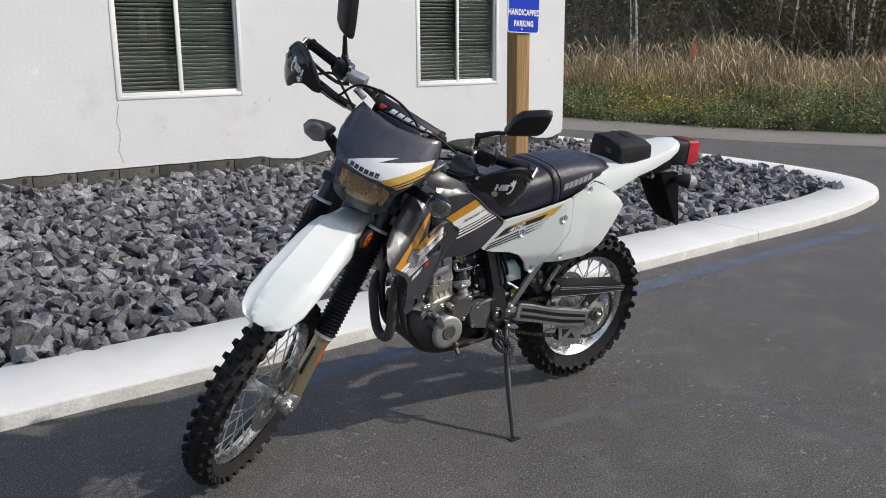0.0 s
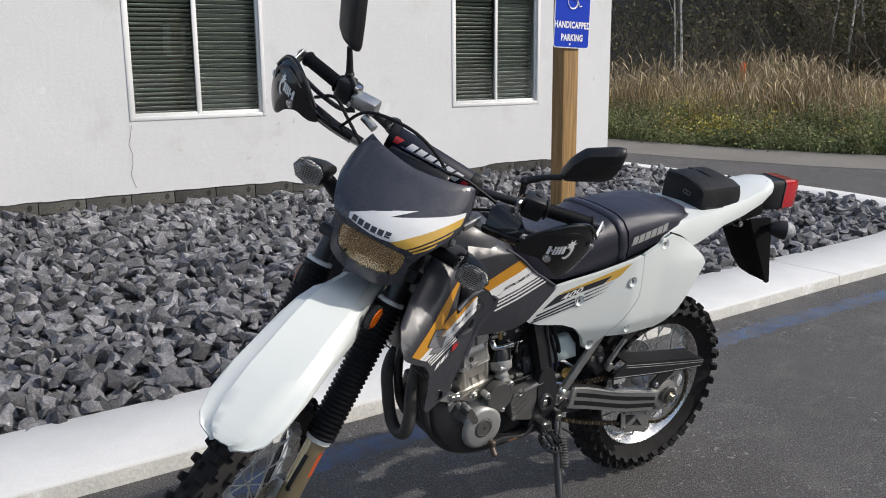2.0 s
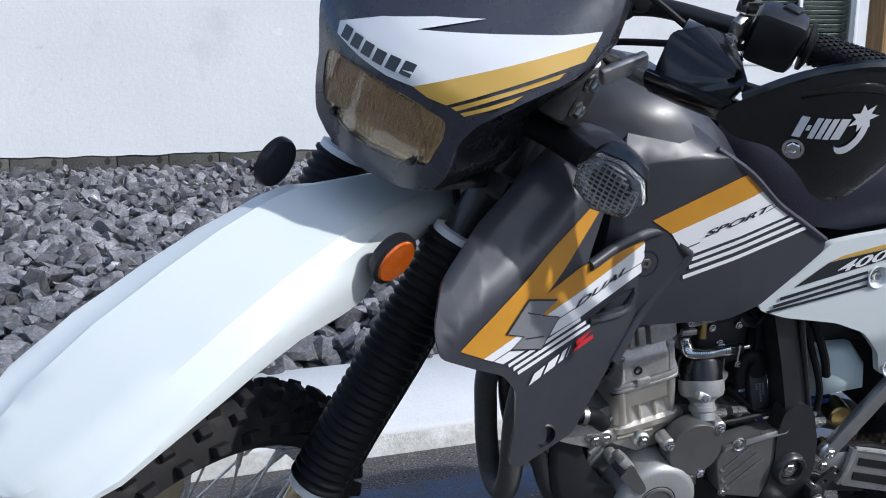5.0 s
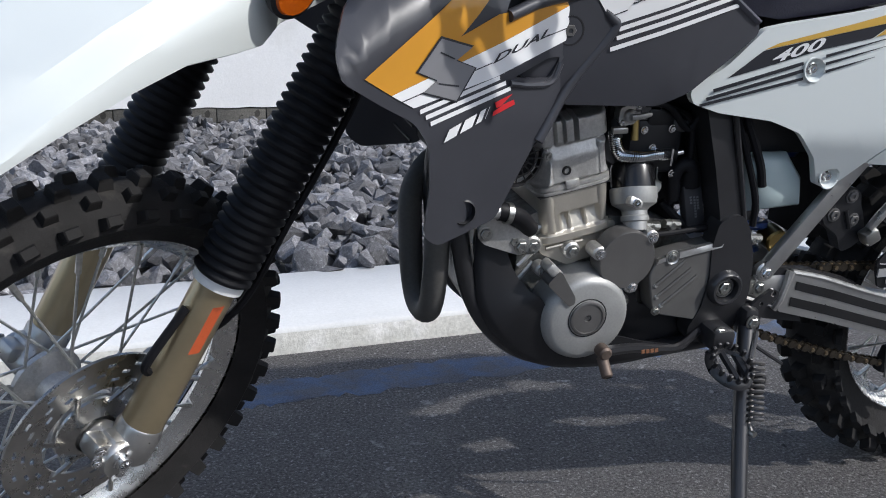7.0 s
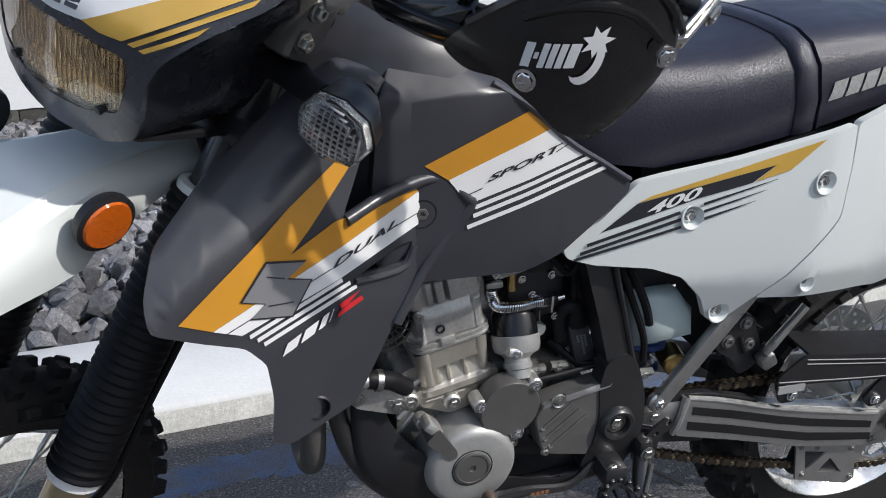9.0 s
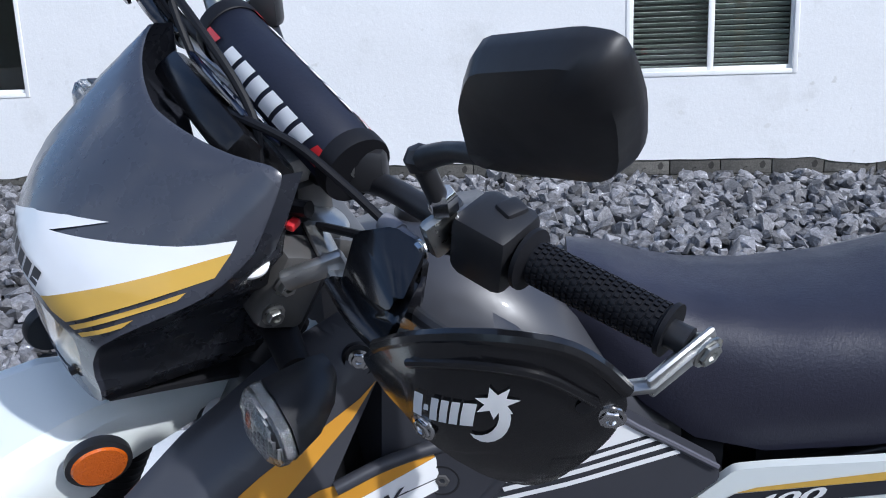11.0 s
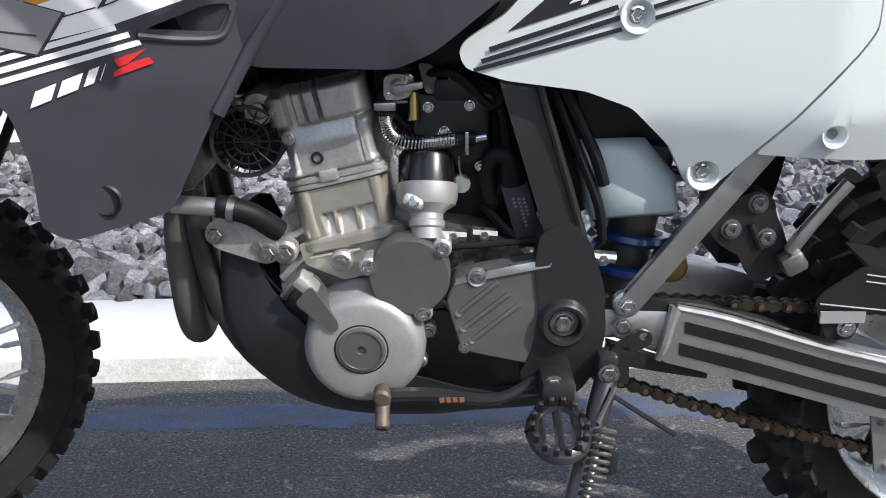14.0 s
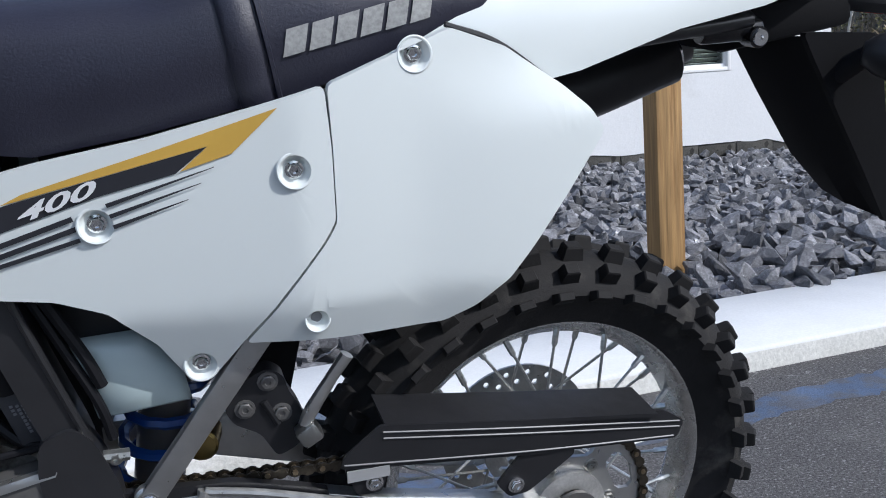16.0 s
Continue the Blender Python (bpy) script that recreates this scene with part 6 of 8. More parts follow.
for s in (1, -1):
    wells = [[circle_poly((f, u), 0.0155 if bolt else 0.0115, 20) for f, u, rear, bolt in WELLS if rear == k and s > 0] for k in (False, True)]
    bms = [sheet(round_poly(p, 0.006, 2), panel_out, 0.012, 3, w) for p, w in zip((FRONT_P, REAR_P), wells)]
    sp_f = part("side_panel", bms[0] if s > 0 else mirror_y(bms[0]), white_p, bike, "white plastic side panel with dark stripes", smooth=60)
    sp_r = part("rear_panel", bms[1] if s > 0 else mirror_y(bms[1]), white_p, bike, "plain white plastic rear side panel", smooth=60)
    decal([(0.678, 0.785), (0.633, 0.8235), (0.446, 0.869), (0.476, 0.8455), (0.548, 0.8275)], panel_out, dark_decal, sp_f, "dark_graphic", 0.0012, 3, s)
    decal([(0.633, 0.8245), (0.612, 0.8345), (0.50, 0.866), (0.379, 0.902), (0.424, 0.8615), (0.472, 0.847), (0.445, 0.8695)], panel_out, yellow_decal, sp_f, "gold_graphic", 0.0014, 3, s)
    for a, b, w in (((0.696, 0.7675), (0.572, 0.8085), 0.005), ((0.704, 0.7555), (0.570, 0.7985), 0.005), ((0.712, 0.7465), (0.568, 0.7875), 0.0042)):
        stripe(a, b, w, w, panel_out, dark_decal, sp_f, s)
    for a, b in (((0.541, 0.819), (0.441, 0.850)), ((0.539, 0.8085), (0.454, 0.8355)), ((0.537, 0.798), (0.467, 0.8205))):
        stripe(a, b, 0.0042, 0.0006, panel_out, dark_decal, sp_f, s)
    if s < 0:
        continue
    word("400", (0.588, 0.8235), radians(18), 0.0195, panel_out, white_decal, sp_f, 1.0, 0.4, 2.5, 0.003)
    for f, u, rear, bolt in WELLS:
        owner = sp_r if rear else sp_f
        y = panel_out(f, u)
        r = 0.0155 if bolt else 0.0115
        cup = part("dish", lathe([(0.0, -0.0085), (r * 0.62, -0.0085), (r * 0.74, -0.0075), (r * 0.92, -0.0022), (r * 1.02, 0.0004), (r * 1.12, 0.0009), (r * 1.2, 0.0)], axis_matrix((f, y, u), (-0.05, 1, 0.1)), 28), white_p, owner)
        if bolt:
            bolt_part((f, y - 0.0083, u), 0.0068, cup, chrome, h=0.007)
        else:
            # grey disc puts the shade into the floor of the white recess
            part("socket", lathe([(0.0, -0.0080), (0.0058, -0.0080)], axis_matrix((f, y, u), (0, 1, 0)), 16), grey_decal, cup)

# seat
SEAT = [(0.80, 0.065, 0.975, 1.045), (0.76, 0.085, 0.938, 1.036), (0.72, 0.098, 0.903, 1.020), (0.67, 0.108, 0.870, 1.008), (0.60, 0.120, 0.862, 1.003), (0.50, 0.132, 0.878, 1.010), (0.42, 0.138, 0.895, 1.028), (0.34, 0.140, 0.912, 1.038),
        (0.24, 0.138, 0.938, 1.042), (0.16, 0.128, 0.952, 1.038), (0.10, 0.108, 0.962, 1.027), (0.05, 0.078, 0.965, 1.008), (0.02, 0.045, 0.965, 0.985)]


def seat_section(f, w, lo, hi, grow=0.0):
    w, hi = w + grow, hi + grow
    half = [(w * 0.94, lo), (w, lo + (hi - lo) * 0.35), (w * 0.97, lo + (hi - lo) * 0.68), (w * 0.84, hi - 0.016), (w * 0.62, hi - 0.003), (w * 0.3, hi + 0.001)]
    return [(f, y, z) for y, z in half] + [(f, 0, hi + 0.002)] + [(f, -y, z) for y, z in reversed(half)]


dense = []
for a, b in zip(SEAT, SEAT[1:]):
    for k in range(3):
        dense.append([x + (y - x) * k / 3 for x, y in zip(a, b)])
dense.append(SEAT[-1])
seat = part("seat", loft([seat_section(*r) for r in dense]), vinyl, bike, "black grained vinyl seat with grey printed mark", smooth=50)


def seat_at(f):
    return [float(np.interp(-f, [-r[0] for r in SEAT], [r[k] for r in SEAT])) for k in (1, 2, 3)]


def band(f_top, f_low, width, grow):
    sec = []
    for d in (0.0, 0.2, 0.8, 1.0):
        g = grow * (0.3 if d in (0.0, 1.0) else 1.0)
        wt, lt, ht = seat_at(f_top)
        ring = []
        for (f, y, z) in seat_section(f_top, wt, lt, ht, g):
            t = max(0.0, min(1.0, (ht - z) / (ht - lt)))
            ff = f_top + (f_low - f_top) * t - width * d
            w2, l2, h2 = seat_at(ff)
            ring.append((ff, y / (wt + g) * (w2 + g), l2 + (z - lt) / (ht - lt) * (h2 - l2)))
        sec.append(ring)
    return loft(sec)


part("strap", band(0.430, 0.408, 0.032, 0.006), vinyl, seat, "black vinyl seat strap", smooth=50)
part("strap_edge", band(0.396, 0.374, 0.006, 0.0045), vinyl, seat, smooth=50)
mark_n = 6
for k in range(mark_n):
    f0 = 0.366 - k * 0.0252
    poly = [(f0, 0.944 + k * 0.0052), (f0 - 0.021, 0.949 + k * 0.0052), (f0 - 0.026, 0.975 + k * 0.0052), (f0 - 0.005, 0.970 + k * 0.0052)]

    def seat_side(f, u):
        w, lo, hi = seat_at(f)
        t = (u - lo) / (hi - lo)
        return w * float(np.interp(t, [0, 0.35, 0.68, 0.9], [0.94, 1.0, 0.97, 0.84]))
    decal(poly, seat_side, mat("seat_print", (0.32, 0.32, 0.31), 0.6, grain=0.2), seat, "printed_mark", 0.0018, 1)

# tail: white rear mudguard, tool bag, lamp, plate hanger
TAIL = [(0.235, 0.128, 0.930, 0.975), (0.19, 0.136, 0.935, 0.99), (0.14, 0.137, 0.922, 1.0), (0.092, 0.134, 0.905, 1.003), (0.05, 0.130, 0.912, 1.005), (-0.02, 0.122, 0.932, 1.008), (-0.08, 0.112, 0.948, 1.01), (-0.20, 0.098, 0.968, 1.025), (-0.30, 0.085, 0.995, 1.045), (-0.37, 0.066, 1.02, 1.058), (-0.395, 0.045, 1.038, 1.058)]
tail = part("rear_fender", loft([[(f, w, lo), (f, w * 1.02, (lo + hi) / 2), (f, w * 0.9, hi - 0.006), (f, w * 0.55, hi), (f, 0, hi + 0.004), (f, -w * 0.55, hi), (f, -w * 0.9, hi - 0.006), (f, -w * 1.02, (lo + hi) / 2), (f, -w, lo), (f, 0, lo + 0.01)] for f, w, lo, hi in TAIL]), white_p, bike, "white plastic rear fender", smooth=45)
def bag_ring(f, grow, lift):
    half = [(0.084, 0.972), (0.090, 1.000), (0.088, 1.045), (0.081, 1.068), (0.050, 1.082 + lift), (0.0, 1.089 + lift * 1.5), (-0.05, 1.094 + lift), (-0.081, 1.090), (-0.089, 1.060), (-0.090, 1.01), (-0.084, 0.985)]
    return [(f, y * grow, 1.03 + (u - 1.03) * grow) for y, u in half]


bag_fabric = mat("bag_fabric", (0.009, 0.009, 0.011), 0.6, spec=0.3, tone=0.3, tone_scale=18, bump=0.25, bump_scale=90)
tb = part("tool_bag", loft([bag_ring(*r) for r in ((0.018, 0.90, 0.0), (0.014, 0.97, 0.0), (0.004, 1.0, 0.001), (-0.04, 1.015, 0.004), (-0.08, 1.0, 0.001), (-0.115, 1.02, 0.005), (-0.155, 1.0, 0.0), (-0.170, 0.96, -0.002), (-0.175, 0.86, -0.004))]), bag_fabric, bike, "small black fabric tool bag on the tail", smooth=40)
part("piping", tube([(0.017, 0.080, 0.985), (0.016, 0.083, 1.045), (0.014, 0.076, 1.066), (0.012, 0.0, 1.089), (0.014, -0.076, 1.088)], 0.0026, 6, 4), bag_fabric, tb)
part("zip", tube([(0.004, 0.0915, 1.010), (-0.08, 0.0915, 1.004), (-0.165, 0.088, 1.006)], 0.0028, 6), black_p, tb)
part("flap_crease", tube([(-0.085, 0.082, 1.066), (-0.085, 0.0, 1.092), (-0.085, -0.078, 1.093)], 0.0022, 6), bag_fabric, tb)
for dz in (0.0, 0.014):
    part("tag", lathe([(0.0060, 0), (0.0082, 0), (0.0082, 0.0015), (0.0060, 0.0015)], axis_matrix((0.0175, 0.012 + dz, 1.046 - dz * 0.2), (1, 0.05, 0)), 18, True), grey_decal, tb)
def lamp_ring(f, w, lo, hi):
    return [(f, w * 0.8, lo), (f, w, lo + 0.012), (f, w, hi - 0.012), (f, w * 0.86, hi), (f, -w * 0.86, hi), (f, -w, hi - 0.012), (f, -w, lo + 0.012), (f, -w * 0.8, lo)]


lamp = part("tail_lamp", loft([lamp_ring(*r) for r in ((-0.33, 0.036, 0.965, 1.035), (-0.36, 0.050, 0.952, 1.056), (-0.44, 0.053, 0.944, 1.050), (-0.455, 0.054, 0.942, 1.052))]), black_p, bike, "tail lamp with red lens in a black housing")
part("lens", loft([lamp_ring(*r) for r in ((-0.455, 0.0545, 0.941, 1.053), (-0.50, 0.0535, 0.939, 1.050), (-0.535, 0.050, 0.940, 1.045), (-0.548, 0.042, 0.948, 1.037))]), red_lens, lamp, "red lens")
part("trim_edge", tube([(-0.456, 0.056, 0.955), (-0.456, 0.056, 1.042), (-0.456, 0.046, 1.0535), (-0.456, -0.046, 1.0535)], 0.0018, 6, smooth=False), alu_dark, lamp)
wing = [(-0.285, 0.930), (-0.395, 0.925), (-0.412, 0.890), (-0.440, 0.780), (-0.472, 0.668), (-0.456, 0.664), (-0.405, 0.745), (-0.352, 0.825), (-0.300, 0.905)]
hang = part("plate_hanger", sheet(round_poly(wing, 0.008, 3), lambda f, u: 0.064, 0.010), flap_black, bike, "black plastic number plate hanger and mud flap")
flap = []
for (fa, ua), (fb, ub) in (((-0.292, 0.925), (-0.255, 0.925)), ((-0.305, 0.902), (-0.268, 0.904)), ((-0.354, 0.825), (-0.311, 0.840)), ((-0.407, 0.745), (-0.379, 0.746)), ((-0.458, 0.668), (-0.442, 0.685))):
    flap.append([(fa, 0.062, ua), ((fa + fb) / 2 - 0.010, 0.030, (ua + ub) / 2 - 0.002), ((fa + fb) / 2 + 0.008, 0.0, (ua + ub) / 2), (fb, -0.052, ub), (fb - 0.010, -0.052, ub - 0.004), ((fa + fb) / 2 - 0.004, 0.0, (ua + ub) / 2 - 0.004), ((fa + fb) / 2 - 0.020, 0.030, (ua + ub) / 2 - 0.006), (fa - 0.010, 0.062, ua - 0.004)])
part("mud_flap", loft(flap), flap_black, hang, smooth=20)
part("hanger_arm", box((-0.27, 0.0, 0.945), (0.20, 0.10, 0.05), 0.012, pose(0, 0, 0, 0, 8)), flap_black, hang)
part("hanger_tab", sheet(round_poly([(-0.120, 0.965), (-0.124, 0.940), (-0.133, 0.930), (-0.150, 0.925), (-0.158, 0.945), (-0.150, 0.968)], 0.006, 3), lambda f, u: 0.035, 0.004, 0, [circle_poly((-0.138, 0.941), 0.0045, 12)]), alu_cast, hang, "grey steel tab with a hole")
lockb = part("helmet_lock", lathe([(0, 0), (0.013, 0), (0.015, 0.004), (0.015, 0.078), (0.013, 0.082), (0, 0.082)], axis_matrix((-0.136, 0.062, 0.937), (-1, 0, 0.02)), 20), black_gloss, hang, "black helmet lock with a steel key face")
part("lock_barrel", lathe([(0, 0), (0.013, 0), (0.013, 0.022), (0, 0.022)], axis_matrix((-0.206, 0.062, 0.930), (0, 1, 0)), 20), black_gloss, lockb)
part("key_face", lathe([(0.0, 0.0235), (0.002, 0.0235), (0.003, 0.026), (0.0095, 0.026), (0.0105, 0.022)], axis_matrix((-0.206, 0.062, 0.930), (0, 1, 0)), 20), chrome, lockb)
for s in (1, -1):
    sig = part("rear_indicator", tube([(-0.350, s * 0.05, 0.872), (-0.362, s * 0.085, 0.898), (-0.368, s * 0.118, 0.918)], [0.016, 0.013, 0.011], 12), boot_rubber, bike, "rear indicator with a clear lens on a rubber stalk")
    body = axis_matrix(Vector((-0.355, s * 0.105, 0.905)), Vector((-0.75, s * 0.66, -0.05)))
    part("housing", lathe([(0, -0.012), (0.014, -0.010), (0.024, 0.004), (0.031, 0.022), (0.034, 0.040), (0.034, 0.046)], body, 18), black_p, sig)
    part("lens", lathe([(0.034, 0.046), (0.032, 0.056), (0.025, 0.070), (0.012, 0.080), (0, 0.082)], body, 18), mat("grey_lens", (0.42, 0.42, 0.43), 0.12, coat=1.0, tone=0.35, tone_scale=300, bump=0.5, bump_scale=300), sig, "clear faceted lens", smooth=25)
# black tube drawn in for the shade of the seam
part("seam_gap", tube([(0.205, 0.140, 0.968), (0.15, 0.141, 0.948), (0.088, 0.138, 0.905)], 0.0030, 6), black_p, tail)

# ---- front end, built straight ahead and turned to the left by SM ----
def wpart(name, bm, material, parent, label="", smooth=40):
    return part(name, moved(bm, SW), material, parent, label, smooth)


def fpart(name, bm, material, parent, label="", smooth=40):
    return part(name, moved(bm, SM), material, parent, label, smooth)


def leg_at(u, s):
    return Vector((1.542 - 0.532 * (u - 0.347), s * 0.112, u))


lug_alloy = mat("lug_alloy", (0.50, 0.495, 0.48), 0.34, 0.92, tone=0.12, tone_scale=30, rough_var=0.08)
fork = wpart("fork", box(leg_at(0.985, 0) + Vector((-0.012, 0, 0)), (0.075, 0.30, 0.035), 0.012, Matrix.Rotation(-RAKE, 4, "Y")), black_p, bike, "telescopic fork with bronze sliders and black rubber boots")
wpart("top_clamp", box(leg_at(1.135, 0) + Vector((-0.015, 0, 0)), (0.08, 0.28, 0.026), 0.008, Matrix.Rotation(-RAKE, 4, "Y")), alu_dark, fork)
for s in (1, -1):
    wpart("fork_tube", tube([leg_at(0.88, s), leg_at(1.15, s)], 0.0245, 18, smooth=False), frame_black, fork)
    wpart("fork_cap", lathe([(0, 0), (0.025, 0), (0.025, 0.01), (0.02, 0.014), (0, 0.014)], axis_matrix(leg_at(1.15, s), AX), 20), alu, fork)
    slider = wpart("slider", tube([leg_at(0.36, s), leg_at(0.575, s)], 0.0285, 22, smooth=False), bronze, fork, "bronze-coloured fork slider")
    a, b = leg_at(0.565, s), leg_at(0.915, s)
    prof, n = [], 30
    ln = (b - a).length
    for k in range(n):
        prof += [(0.0335, ln * (k + 0.0) / n), (0.040, ln * (k + 0.35) / n), (0.040, ln * (k + 0.6) / n), (0.0335, ln * (k + 0.95) / n)]
    boot = wpart("fork_boot", lathe(prof, axis_matrix(a, AX), 24), boot_rubber, fork, "ribbed black rubber fork boot", smooth=70)
    wpart("boot_clamp", lathe([(0.030, 0), (0.034, 0.0), (0.0345, 0.016), (0.031, 0.018)], axis_matrix(leg_at(0.555, s), AX), 24, True), frame_white, boot, "pale clamp ring")
    wpart("boot_clamp", lathe([(0.026, 0), (0.036, 0.0), (0.036, 0.010), (0.026, 0.012)], axis_matrix(leg_at(0.912, s), AX), 24, True), frame_white, boot, "pale clamp ring")
    lg = wpart("axle_lug", lathe([(0, 0), (0.026, 0.0), (0.031, 0.006), (0.032, 0.045), (0.030, 0.050), (0.030, 0.054), (0.0285, 0.056)], axis_matrix(leg_at(0.312, s), AX), 28), lug_alloy, slider, "cast alloy axle clamp")
    wpart("axle_boss", lathe([(0, 0.075), (0.024, 0.075), (0.027, 0.082), (0.027, 0.128), (0.024, 0.132), (0.0, 0.132)], axis_matrix(CF, (0, s, 0)), 28), lug_alloy, lg)
    wpart("web", box((leg_at(0.335, s) + CF + Vector((0, s * 0.108, 0))) / 2 + Vector((0.004, 0, -0.002)), (0.060, 0.034, 0.050), 0.010, Matrix.Rotation(-RAKE, 4, "Y")), lug_alloy, lg)
    wpart("clamp_cap", box(CF + Vector((0.018, s * 0.106, 0.020)), (0.030, 0.036, 0.026), 0.007, Matrix.Rotation(-RAKE, 4, "Y")), lug_alloy, lg)
    for dx, dy, dz in ((0.024, 0.124, 0.030), (0.030, 0.124, 0.012), (-0.004, 0.124, -0.034), (-0.034, 0.124, -0.022)):
        bolt_part(CF + Vector((dx, s * dy, dz)), 0.0058, lg, chrome, axis=(0.2, s, 0.1), m=SW)
    wpart("axle", lathe([(0, 0.05), (0.012, 0.05), (0.012, 0.134), (0.010, 0.136), (0.010, 0.142), (0.006, 0.142), (0.005, 0.138), (0, 0.138)], axis_matrix(CF, (0, s, 0)), 18), chrome, lg)
    if s > 0:
        st = []
        c0, ax = leg_at(0.512, s), AX
        for h in (-0.038, 0.034):
            st.append([c0 + ax * h + Vector((0.0295 * math.cos(q), 0.0295 * math.sin(q), 0)) - ax * 0 for q in (math.radians(d) for d in range(22, 94, 9))])
        bm = bmesh.new()
        r1, r2 = [[bm.verts.new(p) for p in row] for row in st]
        for k in range(len(r1) - 1):
            bm.faces.new((r1[k], r1[k + 1], r2[k + 1], r2[k]))
        wpart("sticker", bm, orange_sticker, slider, "worn orange label")
        cal = wpart("brake_caliper", box(CF + Vector((-0.095, 0.072, 0.045)), (0.06, 0.05, 0.085), 0.012, Matrix.Rotation(-RAKE, 4, "Y")), alu_cast, fork, "cast alloy brake caliper")
        wpart("pad_pin", tube([CF + Vector((-0.10, 0.09, 0.06)), CF + Vector((-0.10, 0.11, 0.06))], 0.008, 10, smooth=False), steel, cal)
        wpart("brake_hose", tube([CF + Vector((-0.09, 0.08, 0.09)), leg_at(0.50, s) + Vector((-0.055, 0.01, 0)), leg_at(0.62, s) + Vector((-0.05, 0.02, 0)), leg_at(0.85, s) + Vector((-0.045, 0.01, 0)), leg_at(1.02, 0.4) + Vector((0.04, 0, 0))], 0.0055, 8), boot_rubber, fork)
        wpart("hose_guide", tube([leg_at(0.535, s) + Vector((0.035, 0, 0)), leg_at(0.49, s) + Vector((0.065, 0.0, -0.02)), leg_at(0.465, s) + Vector((0.05, 0, -0.015))], 0.006, 8), boot_rubber, fork)
part("steering_head", tube([(1.245, 0, 0.90), (1.135, 0, 1.11)], 0.030, 16, smooth=False), frame_black, bike, "black steering head")

# front fender
FEND = [(1.806, 0.034, 0.786, 0.004), (1.796, 0.062, 0.796, 0.008), (1.775, 0.082, 0.812, 0.012), (1.73, 0.096, 0.842, 0.020), (1.66, 0.098, 0.885, 0.032), (1.58, 0.094, 0.923, 0.046), (1.51, 0.091, 0.949, 0.058), (1.44, 0.087, 0.967, 0.080), (1.40, 0.081, 0.972, 0.088), (1.365, 0.068, 0.968, 0.072), (1.27, 0.055, 0.952, 0.05), (1.16, 0.055, 0.93, 0.03), (1.08, 0.05, 0.88, 0.03)]


def fend_ring(f, w, u, drop, inset):
    w = w - inset
    u = u - inset
    mid = float(np.interp(f, [1.36, 1.60, 1.80], [0.024, 0.014, 0.0]))
    half = [(1.0, -drop), (0.985, -drop * 0.6), (0.94, -drop * 0.28 - 0.004), (0.82, -0.010), (0.62, -0.0045), (0.56, 0.0005), (0.28, 0.0010)]
    return [(f, mid - w * y, u + z) for y, z in half] + [(f, mid, u - 0.001)] + [(f, mid + w * y, u + z) for y, z in reversed(half)]


fd = []
for a, b in zip(FEND, FEND[1:]):
    for k in range(3):
        fd.append([x + (y - x) * k / 3 for x, y in zip(a, b)])
fd.append(FEND[-1])
bm = bmesh.new()
outer = [[bm.verts.new(p) for p in fend_ring(*r, 0.0)] for r in fd]
innr = [[bm.verts.new(p) for p in fend_ring(*r, 0.003)] for r in fd]
for rows in (outer, innr):
    for a, b in zip(rows, rows[1:]):
        for k in range(14):
            bm.faces.new((a[k], a[k + 1], b[k + 1], b[k]))
for a, b, c, d in zip(outer, outer[1:], innr, innr[1:]):
    for k in (0, 14):
        bm.faces.new((a[k], b[k], d[k], c[k]))
for o, i in ((outer[0], innr[0]), (outer[-1], innr[-1])):
    for k in range(14):
        bm.faces.new((o[k], o[k + 1], i[k + 1], i[k]))
fpart("front_fender", bm, white_p, bike, "long white plastic front fender", smooth=35)

# headlamp mask; its middle stands a little to the left of the steering plane
MASK_L = 0.045


def mask_f(l, u):
    rise = float(np.interp(u, [0.98, 1.05, 1.10, 1.15, 1.174, 1.207, 1.232, 1.247, 1.29, 1.33], [1.365, 1.383, 1.387, 1.385, 1.379, 1.352, 1.320, 1.302, 1.24, 1.185]))
    return rise - 2.2 * l * l - 18.0 * max(0.0, abs(l) - 0.125) ** 2


def mask_sheet(poly, lift, thick, cuts, holes=()):
    bm = sheet(poly, lambda l, u: mask_f(l, u) + lift, thick, cuts, holes)
    for v in bm.verts:
        v.co = Vector((v.co.y, MASK_L + v.co.x, v.co.z))
    return bm


def both(half):
    return half + [(-l, u) for l, u in reversed(half) if l > 1e-6]


MASK = both([(0.0, 1.288), (0.05, 1.290), (0.10, 1.291), (0.135, 1.293), (0.146, 1.288), (0.157, 1.262), (0.165, 1.235), (0.163, 1.205), (0.138, 1.177), (0.114, 1.148), (0.102, 1.12), (0.099, 1.08), (0.092, 1.056), (0.06, 1.040), (0.0, 1.033)])
LENS = both([(0.0, 1.151), (0.05, 1.149), (0.085, 1.142), (0.087, 1.12), (0.078, 1.082), (0.04, 1.070), (0.0, 1.067)])
mask_ob = fpart("headlamp_mask", mask_sheet(round_poly(MASK, 0.008, 2), 0.0, 0.005, 4, [round_poly(LENS, 0.006, 2)]), mask_grey, bike, "dark grey headlamp mask with white and gold graphics", smooth=60)
fpart("white_graphic", mask_sheet([(0.156, 1.247), (0.105, 1.233), (0.013, 1.207), (0.064, 1.234), (0.02, 1.221), (-0.03, 1.202), (-0.078, 1.176), (-0.074, 1.164), (-0.03, 1.161), (0.01, 1.160), (0.042, 1.163), (0.10, 1.200), (0.158, 1.238)], 0.0028, 0.0, 4), white_decal, mask_ob, smooth=80)
